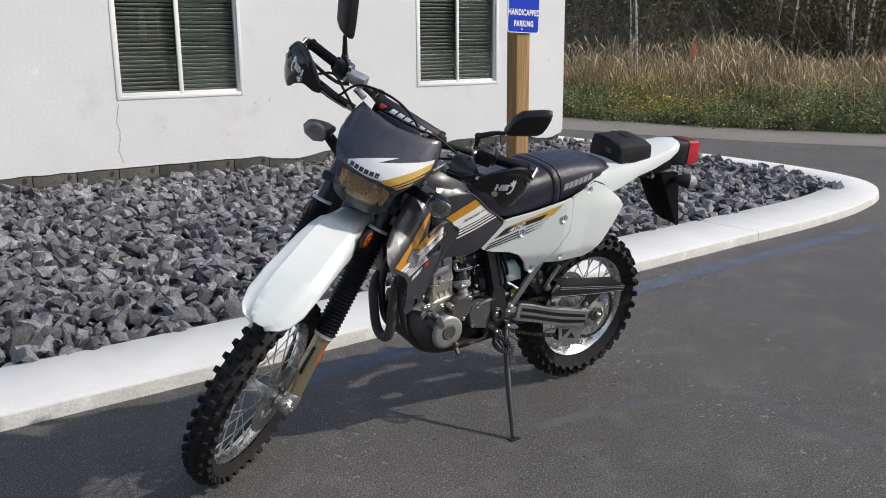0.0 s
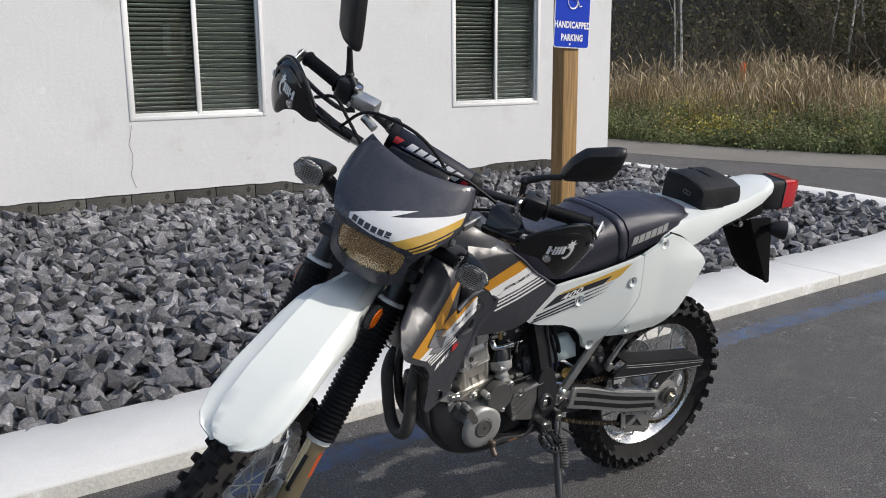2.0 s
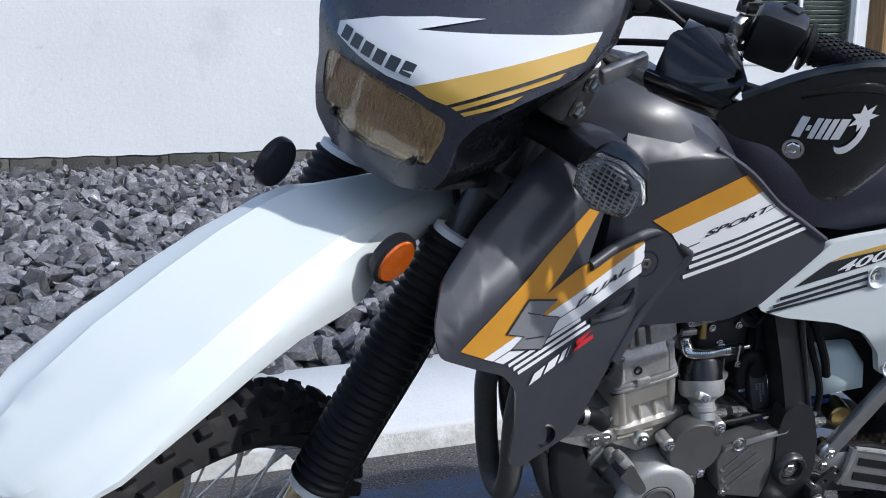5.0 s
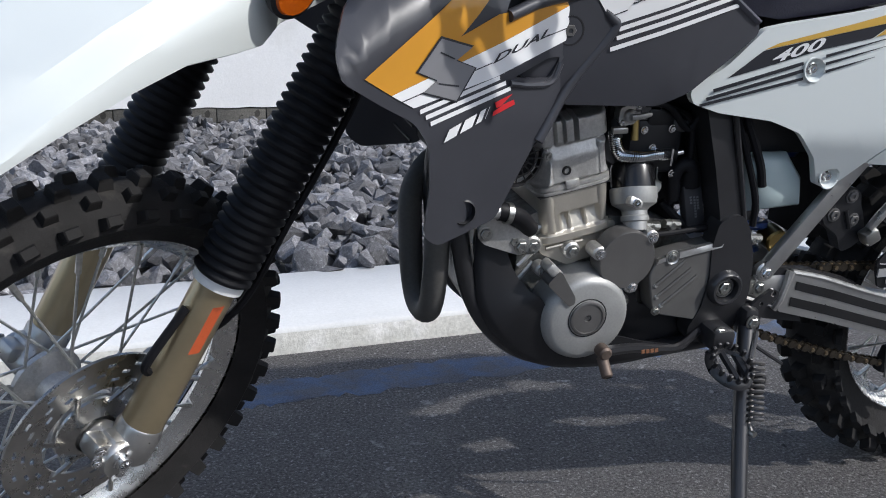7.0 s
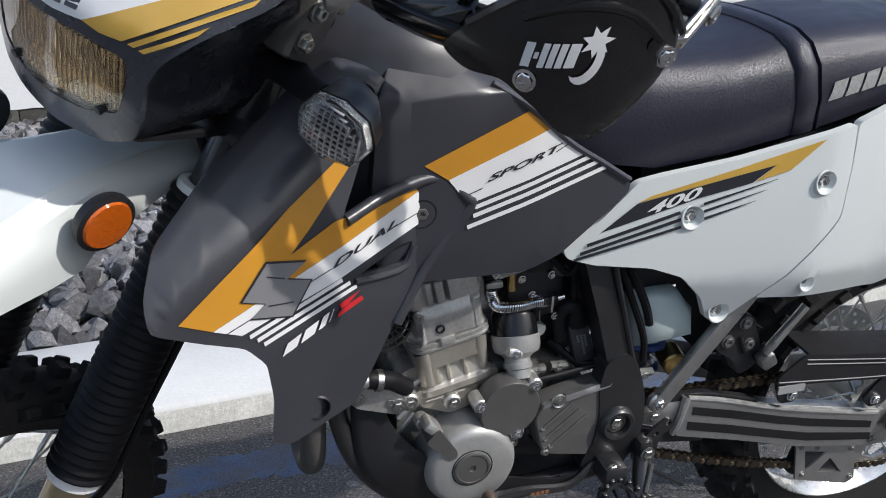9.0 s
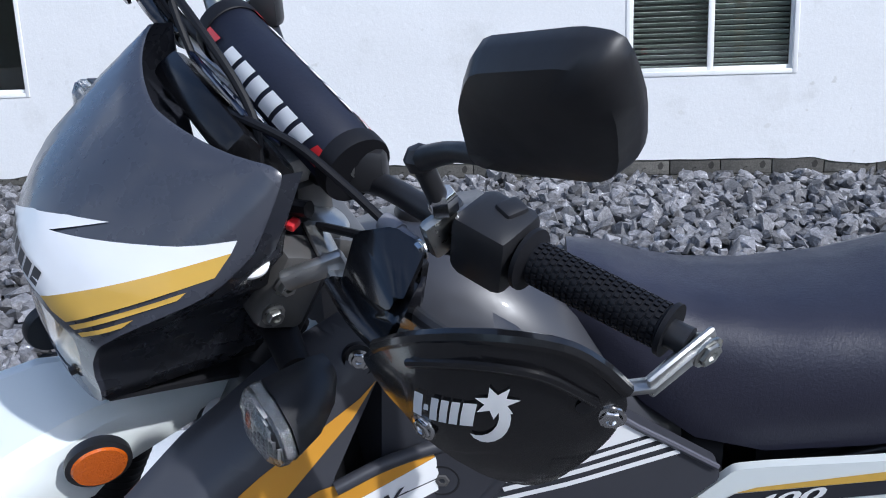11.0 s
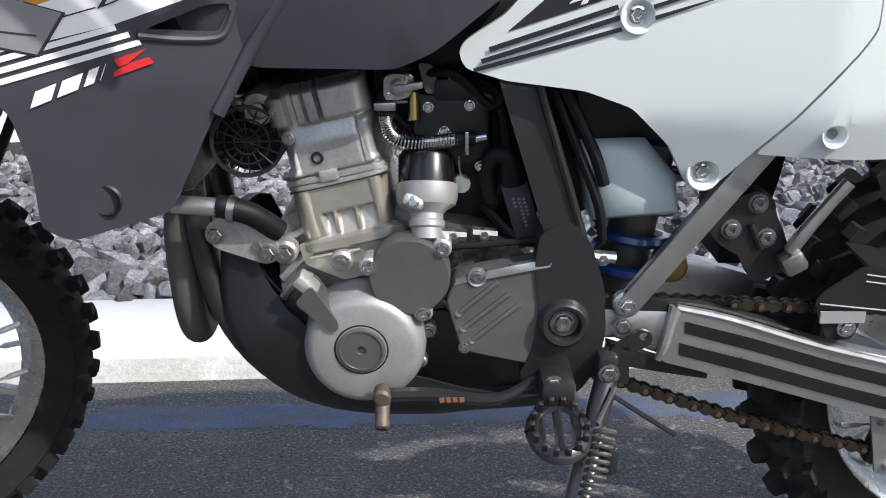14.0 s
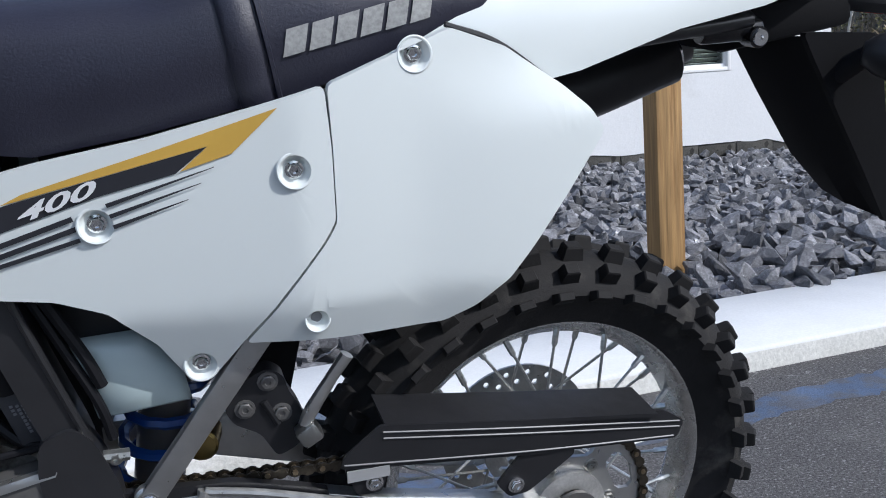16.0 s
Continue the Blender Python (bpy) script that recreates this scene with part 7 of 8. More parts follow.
fpart("gold_graphic", mask_sheet([(0.042, 1.163), (0.10, 1.200), (0.158, 1.238), (0.160, 1.2206), (0.12, 1.189), (0.081, 1.159), (0.06, 1.159)], 0.0028, 0.0, 4), yellow_decal, mask_ob, smooth=80)
fpart("gold_line", mask_sheet([(0.086, 1.1585), (0.12, 1.1845), (0.154, 1.211), (0.153, 1.205), (0.12, 1.179), (0.092, 1.157)], 0.0028, 0.0, 4), yellow_decal, mask_ob, smooth=80)
fpart("gold_line", mask_sheet([(0.096, 1.156), (0.118, 1.172), (0.138, 1.188), (0.134, 1.180), (0.118, 1.167), (0.101, 1.1545)], 0.0028, 0.0, 4), yellow_decal, mask_ob, smooth=80)
for k in range(6):
    l0 = -0.066 + k * 0.0178
    u0 = float(np.interp(l0 + 0.007, [-0.066, -0.03, 0.0, 0.03], [1.1655, 1.1655, 1.1660, 1.1690]))
    fpart("printed_mark", mask_sheet([(l0, u0), (l0 + 0.0135, u0 + 0.0008), (l0 + 0.0135, u0 + 0.0138), (l0, u0 + 0.0130)], 0.0042, 0.0, 2), dark_decal, mask_ob)
# cowl sides behind the mask
edge = [(0.146, 1.288), (0.157, 1.262), (0.165, 1.235), (0.163, 1.205), (0.138, 1.177), (0.114, 1.148), (0.102, 1.12), (0.099, 1.08), (0.092, 1.056), (0.06, 1.040)]
for s in (1, -1):
    rows = [[(mask_f(l, u) - 0.004, MASK_L + s * l, u) for l, u in edge], [(mask_f(l, u) - 0.022, MASK_L + s * (l - 0.001), u - 0.004) for l, u in edge],
            [(1.165 + (u - 1.01) * 0.05, MASK_L + s * (min(l, 0.125) - 0.01), u - 0.04 + 0.02 * (1.276 - u)) for l, u in edge]]
    bm = loft(rows, False, False)
    r = bmesh.ops.solidify(bm, geom=list(bm.faces), thickness=0.004)
    fpart("cowl_side", bm, mask_grey, mask_ob, smooth=50)
fpart("cowl_floor", loft([[(mask_f(l, 1.035) - 0.003, MASK_L + l, 1.04 + abs(l) * 0.12), (1.20, MASK_L + l * 0.9, 0.985), (1.20, MASK_L + l * 0.9, 0.992), (mask_f(l, 1.035) - 0.003, MASK_L + l, 1.046 + abs(l) * 0.12)] for l in (-0.09, -0.045, 0.0, 0.045, 0.09)]), black_p, mask_ob)
ringo = round_poly(LENS, 0.006, 2)
rings = []
for t, d in ((1.0, 0.005), (0.94, 0.03), (0.62, 0.06), (0.25, 0.075)):
    rings.append([(mask_f(l * t, 1.11 + (u - 1.11) * t) - d, MASK_L + l * t, 1.11 + (u - 1.11) * t) for l, u in ringo])
bowl = fpart("headlamp", loft(rings), reflector, mask_ob, "rectangular headlamp with fluted clear lens and an added gold glow")
fpart("lens", mask_sheet(round_poly(LENS, 0.006, 2), -0.001, 0.003, 3), glass("lamp_lens", (1.0, 0.98, 0.94), 0.03), bowl).visible_shadow = False
flutes = bmesh.new()
for k in range(27):
    l = -0.078 + k * 0.006
    hi, lo = 1.146 - 0.05 * abs(l), 1.076 + 0.10 * abs(l)
    add_tube(flutes, [(mask_f(l, u) - 0.006, MASK_L + l, u) for u in (hi, (hi + lo) / 2, lo)], 0.0024, 8, 2)
fpart("flute", flutes, glass("flute_glass", (1.0, 0.95, 0.85), 0.02), bowl)
for l in (-0.055, 0.060):
    fpart("lens_post", tube([(mask_f(l, 1.078) + 0.003, MASK_L + l, 1.078), (mask_f(l, 1.078) - 0.02, MASK_L + l + 0.002, 1.082)], 0.0045, 8, smooth=False), black_p, bowl)
# the bulb's glow is added to give the bowl its gold sun reflections
bulb = bpy.data.materials.new("bulb")
bulb.use_nodes = True
bulb.node_tree.nodes["Principled BSDF"].inputs["Emission Color"].default_value = (1.0, 0.58, 0.18, 1)
bulb.node_tree.nodes["Principled BSDF"].inputs["Emission Strength"].default_value = 11.0
fpart("bulb", lathe([(0, 0.03), (0.008, 0.026), (0.009, 0.0), (0, 0.0)], axis_matrix((1.318, MASK_L + 0.012, 1.095), (1, 0, 0)), 14), bulb, bowl, "bulb with a glow added for the bowl's gold reflections")
# orange reflection low in the lens, made as a gold strip
fpart("lens_strip", tube([(mask_f(l, 1.073) - 0.012, MASK_L + l, 1.073 + 0.10 * abs(l)) for l in (-0.06, -0.03, 0.0, 0.03, 0.06)], 0.004, 8), mat("gold_reflection", (0.75, 0.45, 0.12), 0.2, 1.0), bowl, "gold strip standing in for an orange reflection in the lens")

# instruments behind the mask
dash = fpart("instrument_panel", box((1.176, 0.040, 1.248), (0.035, 0.17, 0.085), 0.010, pose(0, 0, 0, 0, 35)), black_gloss, bike, "black instrument panel with dark screen")
fpart("display", box((1.162, 0.040, 1.270), (0.006, 0.125, 0.058), 0.003, pose(0, 0, 0, 0, 35)), screen, dash)
for k in range(4):
    fpart("warning_light", box((1.159, -0.010 + 0.03 * k, 1.232), (0.003, 0.014, 0.006), 0, pose(0, 0, 0, 0, 35)), mat("green_dot", (0.02, 0.35, 0.12), 0.4) if k == 2 else grey_decal, dash)
fpart("ignition_block", box((1.12, 0.06, 1.20), (0.05, 0.08, 0.05), 0.01), alu_cast, dash)

# handlebar; its right half stands a little higher than the left
RM = SM @ Matrix.Translation((-0.024, 0.086, 0.034))


def hpart(name, bm, material, parent, label="", smooth=40):
    return part(name, moved(bm, HM), material, parent, label, smooth)


BAR = [(1.112, 0.0, 1.188), (1.112, 0.06, 1.19), (1.105, 0.12, 1.208), (1.092, 0.19, 1.240), (1.082, 0.26, 1.253), (1.058, 0.36, 1.264), (1.018, 0.49, 1.272)]
bar = part("handlebar", tube([RM @ Vector((x, -y, z)) for x, y, z in reversed(BAR[2:])] + [SM @ Vector(p) for p in BAR[1:]], 0.0112, 14), black_p, bike, "black handlebar with crossbar pad and hand guards")
fpart("crossbar", tube([(1.085, -0.09, 1.278), (1.114, 0.05, 1.275), (1.098, 0.175, 1.252)], 0.007, 10), black_p, bar)
PAD_A, PAD_B = Vector((1.108, 0.168, 1.254)), Vector((1.120, -0.062, 1.278))
PAD_C, PAD_D = (PAD_A + PAD_B) / 2, (PAD_A - PAD_B).normalized()
pad = fpart("bar_pad", lathe([(0, -0.122), (0.026, -0.122), (0.032, -0.115), (0.033, 0.0), (0.032, 0.115), (0.026, 0.122), (0, 0.122)], axis_matrix(PAD_C, PAD_D), 28), mat("pad_cover", (0.010, 0.012, 0.024), 0.55, spec=0.35, tone=0.15, tone_scale=20, bump=0.1, bump_scale=240), bar, "round black crossbar pad with printed marks")
for e in (1, -1):
    fpart("end_cap", lathe([(0.0, 0.1225), (0.006, 0.1225), (0.007, 0.125), (0.0335, 0.125), (0.0345, 0.121), (0.0345, 0.108), (0.0335, 0.107)], axis_matrix(PAD_C, PAD_D * e), 28), boot_rubber, pad, "black rubber end")
PAD_F = (Vector((1, 0, 0)) - PAD_D * PAD_D.x).normalized()
PAD_U = PAD_F.cross(PAD_D)


def pad_mark(y0, y1, a0, a1, material):
    bm = bmesh.new()
    n = 5
    rows = [[bm.verts.new(PAD_C + PAD_D * (y - 0.035 + 0.012 * k / n) + PAD_F * (0.0338 * math.cos(a)) + PAD_U * (0.0338 * math.sin(a))) for k, a in enumerate(a0 + (a1 - a0) * k / n for k in range(n + 1))] for y in (y0, y1)]
    for k in range(n):
        bm.faces.new((rows[0][k], rows[0][k + 1], rows[1][k + 1], rows[1][k]))
    fpart("printed_mark", bm, material, pad)


for base in (0.05, 2.25):
    for k in range(6):
        y = -0.040 + k * 0.0262
        pad_mark(y, y + 0.020, base, base + 0.75, white_decal)
    pad_mark(-0.082, -0.060, base + 0.1, base + 0.65, red_decal)
    pad_mark(0.122, 0.142, base + 0.1, base + 0.65, red_decal)
for s in (1, -1):
    HM = SM if s > 0 else RM
    fpart("bar_clamp", box((1.118, 0.043 + s * 0.05, 1.172), (0.04, 0.03, 0.05), 0.006), alu_dark, bar)
    clamp_c = HM @ Vector((1.094, s * 0.172, 1.248))
    part("crossbar_clamp", box(clamp_c, (0.034, 0.034, 0.040), 0.008), black_p, bar)
    bolt_part((1.108, s * 0.172, 1.252), 0.008, bar, steel, axis=(0, s, 0.2), m=HM)
    # grip with a waffle surface
    ga, gb = Vector((1.057, s * 0.355, 1.2645)), Vector((1.020, s * 0.475, 1.271))
    d = gb - ga
    gprof = [(0.0, 0), (0.026, 0), (0.026, 0.004), (0.0165, 0.008), (0.0165, d.length - 0.006), (0.021, d.length - 0.004), (0.021, d.length), (0, d.length)]
    grip = hpart("grip", lathe(gprof, axis_matrix(ga, d), 24), boot_rubber, bar, "black waffle-pattern rubber grip")
    knobs = bmesh.new()
    gm = axis_matrix(ga, d)
    for i in range(20):
        for k in range(20):
            a = 2 * math.pi * (k + 0.5 * (i % 2)) / 20
            add_box(knobs, gm @ Vector((0.0168 * math.cos(a), 0.0168 * math.sin(a), 0.012 + i * 0.0055)), (0.0024, 0.0032, 0.0034), 0, gm.to_3x3().to_4x4() @ Matrix.Rotation(a, 4, "Z"))
    tagged(hpart("waffle", knobs, boot_rubber, grip, smooth=0), kind="stuff")
    # switch block and perch
    sw = hpart("switch_block", box(ga - d.normalized() * 0.032, (0.056, 0.056, 0.060), 0.011, Matrix.Rotation(s * radians(17), 4, "Z")), black_p, bar, "black switch housing")
    hpart("switch", box(ga - d.normalized() * 0.03 + Vector((-0.012, 0, 0.028)), (0.022, 0.02, 0.012), 0.004), black_p, sw)
    bolt_part(ga - d.normalized() * 0.04 + Vector((-0.026, 0, 0.012)), 0.005, sw, black_p, axis=(-1, 0, 0), m=HM)
    perch = hpart("lever_perch", box((1.094, s * 0.292, 1.262), (0.034, 0.014, 0.042), 0.006, pose(0, 0, 0, 0, 20)), steel, bar, "bright steel lever perch")
    bolt_part((1.115, s * 0.294, 1.254), 0.007, perch, chrome, axis=(1, 0, 0), m=HM)
    if s > 0:
        hpart("lever", tube([(1.135, 0.275, 1.235), (1.145, 0.31, 1.226), (1.135, 0.38, 1.235), (1.09, 0.47, 1.25)], 0.0065, 8), black_p, perch)
        hpart("adjuster", tube([(1.113, 0.280, 1.246), (1.117, 0.262, 1.247), (1.1172, 0.261, 1.247), (1.121, 0.243, 1.249)], [0.0075, 0.0075, 0.0095, 0.0085], 12, smooth=False), mat("grey_rubber_boot", (0.17, 0.17, 0.19), 0.5), perch)
        boot = bmesh.new()
        add_hull(boot, [(1.146, 0.236, 1.247), (1.122, 0.262, 1.262), (1.108, 0.298, 1.258), (1.128, 0.318, 1.248), (1.168, 0.345, 1.246), (1.172, 0.330, 1.200), (1.172, 0.255, 1.180), (1.165, 0.242, 1.200), (1.14, 0.25, 1.215), (1.14, 0.33, 1.205)])
        bmesh.ops.bevel(boot, geom=boot.edges[:], offset=0.004, segments=2, affect="EDGES")
        hpart("lever_boot", boot, guard_black, perch, "black rubber lever cover", smooth=50)
    else:
        hpart("reservoir", box((1.105, -0.255, 1.272), (0.05, 0.062, 0.036), 0.006), alu, perch, "alloy brake fluid reservoir")
        hpart("master_cylinder", tube([(1.125, -0.245, 1.245), (1.135, -0.205, 1.235)], 0.011, 12, smooth=False), steel, perch)
        hpart("lever", tube([(1.115, -0.275, 1.246), (1.128, -0.31, 1.238), (1.12, -0.38, 1.245), (1.085, -0.47, 1.256)], 0.0065, 8), black_p, perch)
    # hand guard: alloy bar and moulded shell
    gbar = hpart("guard_bar", tube([(1.006, s * 0.494, 1.273), (1.052, s * 0.493, 1.250), (1.085, s * 0.470, 1.240), (1.15, s * 0.40, 1.222), (1.158, s * 0.30, 1.203), (1.15, s * 0.22, 1.19)], 0.014, 8, flat=0.4, smooth=False), alu if s > 0 else black_p, bar, "flat hand guard bar")
    hpart("guard_mount", tube([(1.163, s * 0.262, 1.192), (1.140, s * 0.150, 1.179)], 0.0155, 10, flat=0.5, smooth=False), alu, gbar)
    hpart("bar_end_plate", box((1.030, s * 0.497, 1.265), (0.062, 0.006, 0.026), 0.003, pose(0, 0, 0, 0, 21)), alu, gbar)
    bolt_part((1.012, s * 0.502, 1.270), 0.010, gbar, steel, axis=(0, s, 0), m=HM)
    hpart("guard_arm", tube([(1.145, s * 0.41, 1.219), (1.165, s * 0.36, 1.210), (1.168, s * 0.30, 1.200), (1.160, s * 0.245, 1.191)], 0.024, 10, flat=0.42), guard_black, gbar)
    shell = [(0.33, 1.205), (0.352, 1.238), (0.394, 1.283), (0.438, 1.311), (0.469, 1.311), (0.486, 1.296), (0.498, 1.274), (0.502, 1.255), (0.500, 1.225), (0.492, 1.195), (0.480, 1.165), (0.468, 1.152), (0.452, 1.162), (0.430, 1.192), (0.40, 1.208), (0.36, 1.195)]

    def guard_f(l, u):
        return 1.196 - (10.5 if s > 0 else 5.0) * max(0.0, l - 0.40) ** 2 - 3.0 * (u - 1.235) ** 2

    bm = sheet(round_poly(shell, 0.012, 3), guard_f, 0.004, 3)
    for v in bm.verts:
        v.co = Vector((v.co.y, s * v.co.x, v.co.z))
    hgd = hpart("hand_guard", bm, guard_black, bar, "glossy black hand guard with white mark", smooth=60)
    ridge = [(0.40, 1.268), (0.44, 1.291), (0.47, 1.289), (0.492, 1.265)]
    hpart("ridge", tube([(guard_f(l, u) + 0.001, s * l, u) for l, u in ridge], 0.006, 8, 5, flat=0.6), guard_black, hgd)
    lip = [(0.352, 1.238), (0.394, 1.283), (0.438, 1.311), (0.469, 1.311), (0.486, 1.296), (0.499, 1.272)]
    hpart("top_lip", tube([(guard_f(l, u) - 0.004, s * l, u) for l, u in lip], 0.006, 8, 5), guard_black, hgd)

    def guard_mark(poly, material=white_decal):
        bm = sheet(poly, lambda l, u: guard_f(l, u) + 0.0022, 0.0, 2)
        for v in bm.verts:
            v.co = Vector((v.co.y, s * v.co.x, v.co.z))
        hpart("printed_mark", bm, material, hgd, smooth=80)

    for l0, l1 in ((0.411, 0.4182), (0.4196, 0.4228), (0.4242, 0.4290), (0.4304, 0.4350), (0.4364, 0.4410), (0.4424, 0.4490)):
        hh = 0.003 if l1 - l0 < 0.004 else 0.0115
        guard_mark([(l0, 1.240 - hh + (l0 - 0.41) * 0.25), (l1, 1.240 - hh + (l1 - 0.41) * 0.25), (l1, 1.240 + hh + (l1 - 0.41) * 0.25), (l0, 1.240 + hh + (l0 - 0.41) * 0.25)])
    cres = [(0.455 + 0.010 * math.cos(a), 1.246 + 0.024 * math.sin(a)) for a in (math.radians(x) for x in range(70, -121, -19))]
    cres += [(0.451 + 0.009 * math.cos(a), 1.248 + 0.019 * math.sin(a)) for a in (math.radians(x) for x in range(-110, 61, 19))]
    guard_mark(cres)
    guard_mark([(0.457 + (0.0100 if k % 2 == 0 else 0.0050) * math.cos(0.3 + k * math.pi / 7), 1.264 + (0.0155 if k % 2 == 0 else 0.0078) * math.sin(0.3 + k * math.pi / 7)) for k in range(14)])
    for l, u in ((0.418, 1.216), (0.4985, 1.249)):
        bolt_part((guard_f(l, u), s * l, u), 0.008, hgd, chrome, axis=(1, s * 20 * max(0, l - 0.40) * 0.6, 0), h=0.005, m=HM)
    hpart("hole", lathe([(0, 0.001), (0.007, 0.001)], axis_matrix((guard_f(0.489, 1.262), s * 0.4895, 1.262), (1, s * 1.6, 0)), 16), black_p, hgd)
    # mirror
    base = HM @ Vector((1.093, s * 0.290, 1.283))
    part("stem_nut", lathe([(0, 0), (0.0125, 0), (0.0125, 0.014), (0.010, 0.018), (0, 0.018)], axis_matrix(base, SM.to_3x3() @ Vector((0.1, -0.1, 1))), 6), chrome, bar)
    ball = SM @ (Vector((1.112, 0.283, 1.335)) if s > 0 else Vector((1.065, -0.242, 1.350)))
    mir = part("mirror", tube([base, ball], 0.0085, 12, smooth=False), black_p, bar, "black mirror on a short jointed stem")
    part("ball_joint", lathe([(0, -0.013), (0.009, -0.009), (0.013, 0.0), (0.009, 0.009), (0, 0.013)], axis_matrix(ball, (0, 0, 1)), 16), black_p, mir)
    if s > 0:
        neck, ctr, up, out = Vector((1.114, 0.360, 1.388)), Vector((1.115, 0.412, 1.452)), Vector((0.42, 0.0, 0.907)).normalized(), Vector((-0.25, 0.90, 0.36)).normalized()
    else:
        neck, ctr, up, out = Vector((1.074, -0.262, 1.420)), Vector((1.072, -0.280, 1.498)), Vector((-0.50, -0.84, -0.2)).normalized(), Vector((-0.05, -0.22, 0.97)).normalized()
    turn = SM.to_3x3()
    neck, ctr, up, out = SM @ neck, SM @ ctr, turn @ up, turn @ out
    part("stem", tube([ball, ball.lerp(neck, 0.55) + Vector((0, 0, 0.004)), neck], [0.010, 0.008, 0.007], 10), black_p, mir)
    nrm = out.cross(up).normalized()
    if (turn.inverted() @ nrm).x > 0:
        nrm = -nrm
    hs = [(-0.084, -0.030), (-0.070, 0.012), (-0.040, 0.038), (0.05, 0.044), (0.080, 0.040), (0.086, 0.010), (0.076, -0.026), (0.056, -0.036), (-0.03, -0.038), (-0.074, -0.037)]
    hs = [(x * (0.80 if s > 0 else 1.0), y * (1.35 if s > 0 else 1.0)) for x, y in round_poly(hs, 0.010, 2)]
    ringm = []
    for t, dd in ((0.55, -0.020), (0.9, -0.014), (1.0, 0.0), (1.0, 0.010), (0.95, 0.013)):
        ringm.append([ctr + out * (x * t) + up * (y * t) + nrm * dd for x, y in hs])
    part("mirror_head", loft(ringm), black_p, mir, smooth=50)
    part("mirror_glass", loft([[ctr + out * (x * 0.9) + up * (y * 0.9) + nrm * dd for x, y in hs] for dd in (0.0131, 0.0145)]), mat("mirror_face", (0.9, 0.9, 0.9), 0.02, 1.0), mir)

# front indicators: left one hangs by the tank, right one beside the mask
for s in (1, -1):
    stalk = part("front_indicator", moved(tube([(1.195, s * 0.10, 1.085), (1.195, s * 0.16, 1.09 if s > 0 else 1.12), (1.205, s * (0.225 if s > 0 else 0.175), 1.092 if s > 0 else 1.135)], [0.022, 0.018, 0.015], 14), SM), boot_rubber, bike, "front indicator with a faceted clear lens on a ribbed stalk")
    c = Vector((1.250, 0.280, 1.108)) if s > 0 else Vector((1.238, -0.200, 1.144))
    face = [(0.044, 0.004), (0.033, 0.026), (0.004, 0.033), (-0.026, 0.028), (-0.040, 0.006), (-0.036, -0.020), (-0.006, -0.033), (0.030, -0.022)]
    rings = []
    for d_, k_, o_ in ((-0.066, 0.36, -0.030), (-0.050, 0.66, -0.018), (-0.025, 0.90, -0.006), (0.0, 1.0, 0.0)):
        rings.append([c + Vector((d_, s * (a * k_ + o_), b * k_)) for a, b in face])
    part("housing", moved(loft(rings), SM), black_p, stalk, smooth=50)
    rings = []
    for d_, k_ in ((0.0, 0.97), (0.006, 1.02), (0.014, 0.98), (0.022, 0.72), (0.026, 0.30)):
        rings.append([c + Vector((d_, s * a * k_, b * k_)) for a, b in face])
    lens_ob = part("lens", moved(loft(rings), SM), clear_lens, stalk, smooth=20)
    lens_ob.visible_shadow = False
    bright = mat("bright_reflector", (0.80, 0.80, 0.80), 0.22, 1.0, tone=0.25, tone_scale=160, bump=0.5, bump_scale=260)
    bowl_r = [[c + Vector((d_, s * a * k_, b * k_)) for a, b in face] for d_, k_ in ((0.0105, 0.96), (0.0015, 0.90), (-0.001, 0.3))]
    part("reflector", moved(loft(bowl_r, True, False), SM), bright, stalk, "bright reflector behind the clear lens", smooth=20)
    ribs = bmesh.new()
    for k in range(-5, 6):
        add_box(ribs, c + Vector((0.013, s * k * 0.0068, 0)), (0.003, 0.0012, 0.052 - 0.006 * abs(k)), 0)
        add_box(ribs, c + Vector((0.013, 0, k * 0.0052)), (0.003, 0.070 - 0.009 * abs(k), 0.0010), 0)
    tagged(part("lens_grid", moved(ribs, SM), mat("grid_grey", (0.30, 0.30, 0.31), 0.3), stalk, smooth=0), kind="stuff")
# amber reflectors on the fork
for s in (1, -1):
    rf = fpart("side_reflector", lathe([(0, 0), (0.031, 0.0), (0.033, 0.004), (0.033, 0.012), (0.028, 0.014)], axis_matrix((1.385 if s > 0 else 1.37, 0.112 if s > 0 else -0.085, 0.955), (0.1, s, 0)), 30), black_p, bike, "round amber side reflector")
    fpart("reflector_lens", lathe([(0.029, 0.012), (0.026, 0.0165), (0.0, 0.0175)], axis_matrix((1.385 if s > 0 else 1.37, 0.112 if s > 0 else -0.085, 0.955), (0.1, s, 0)), 30), amber, rf)

# fork clamp seen beside the mask, with its bolts and a pale cable guide
clampb = fpart("fork_clamp", box((1.185, 0.170, 1.150), (0.052, 0.044, 0.085), 0.010, pose(0, 0, 0, 0, -28)), alu_dark, bike, "dark fork clamp with two bolts")
for du in (-0.018, 0.012):
    bolt_part((1.200 - 0.5 * du, 0.192, 1.158 + du), 0.0085, clampb, steel, m=SM, h=0.010)
ring_c = Vector((1.222, 0.190, 1.205))
fpart("cable_guide", tube([ring_c + Vector((0.012 * math.cos(a), 0.012 * math.sin(a), 0)) for a in (2 * math.pi * k / 12 for k in range(13))], 0.0042, 8, 2), frame_white, bar, "pale plastic cable guide ring")
fpart("guard_bracket", box((1.175, 0.215, 1.196), (0.060, 0.012, 0.020), 0.004, pose(0, 0, 0, 0, 22, -25)), alu, bar)
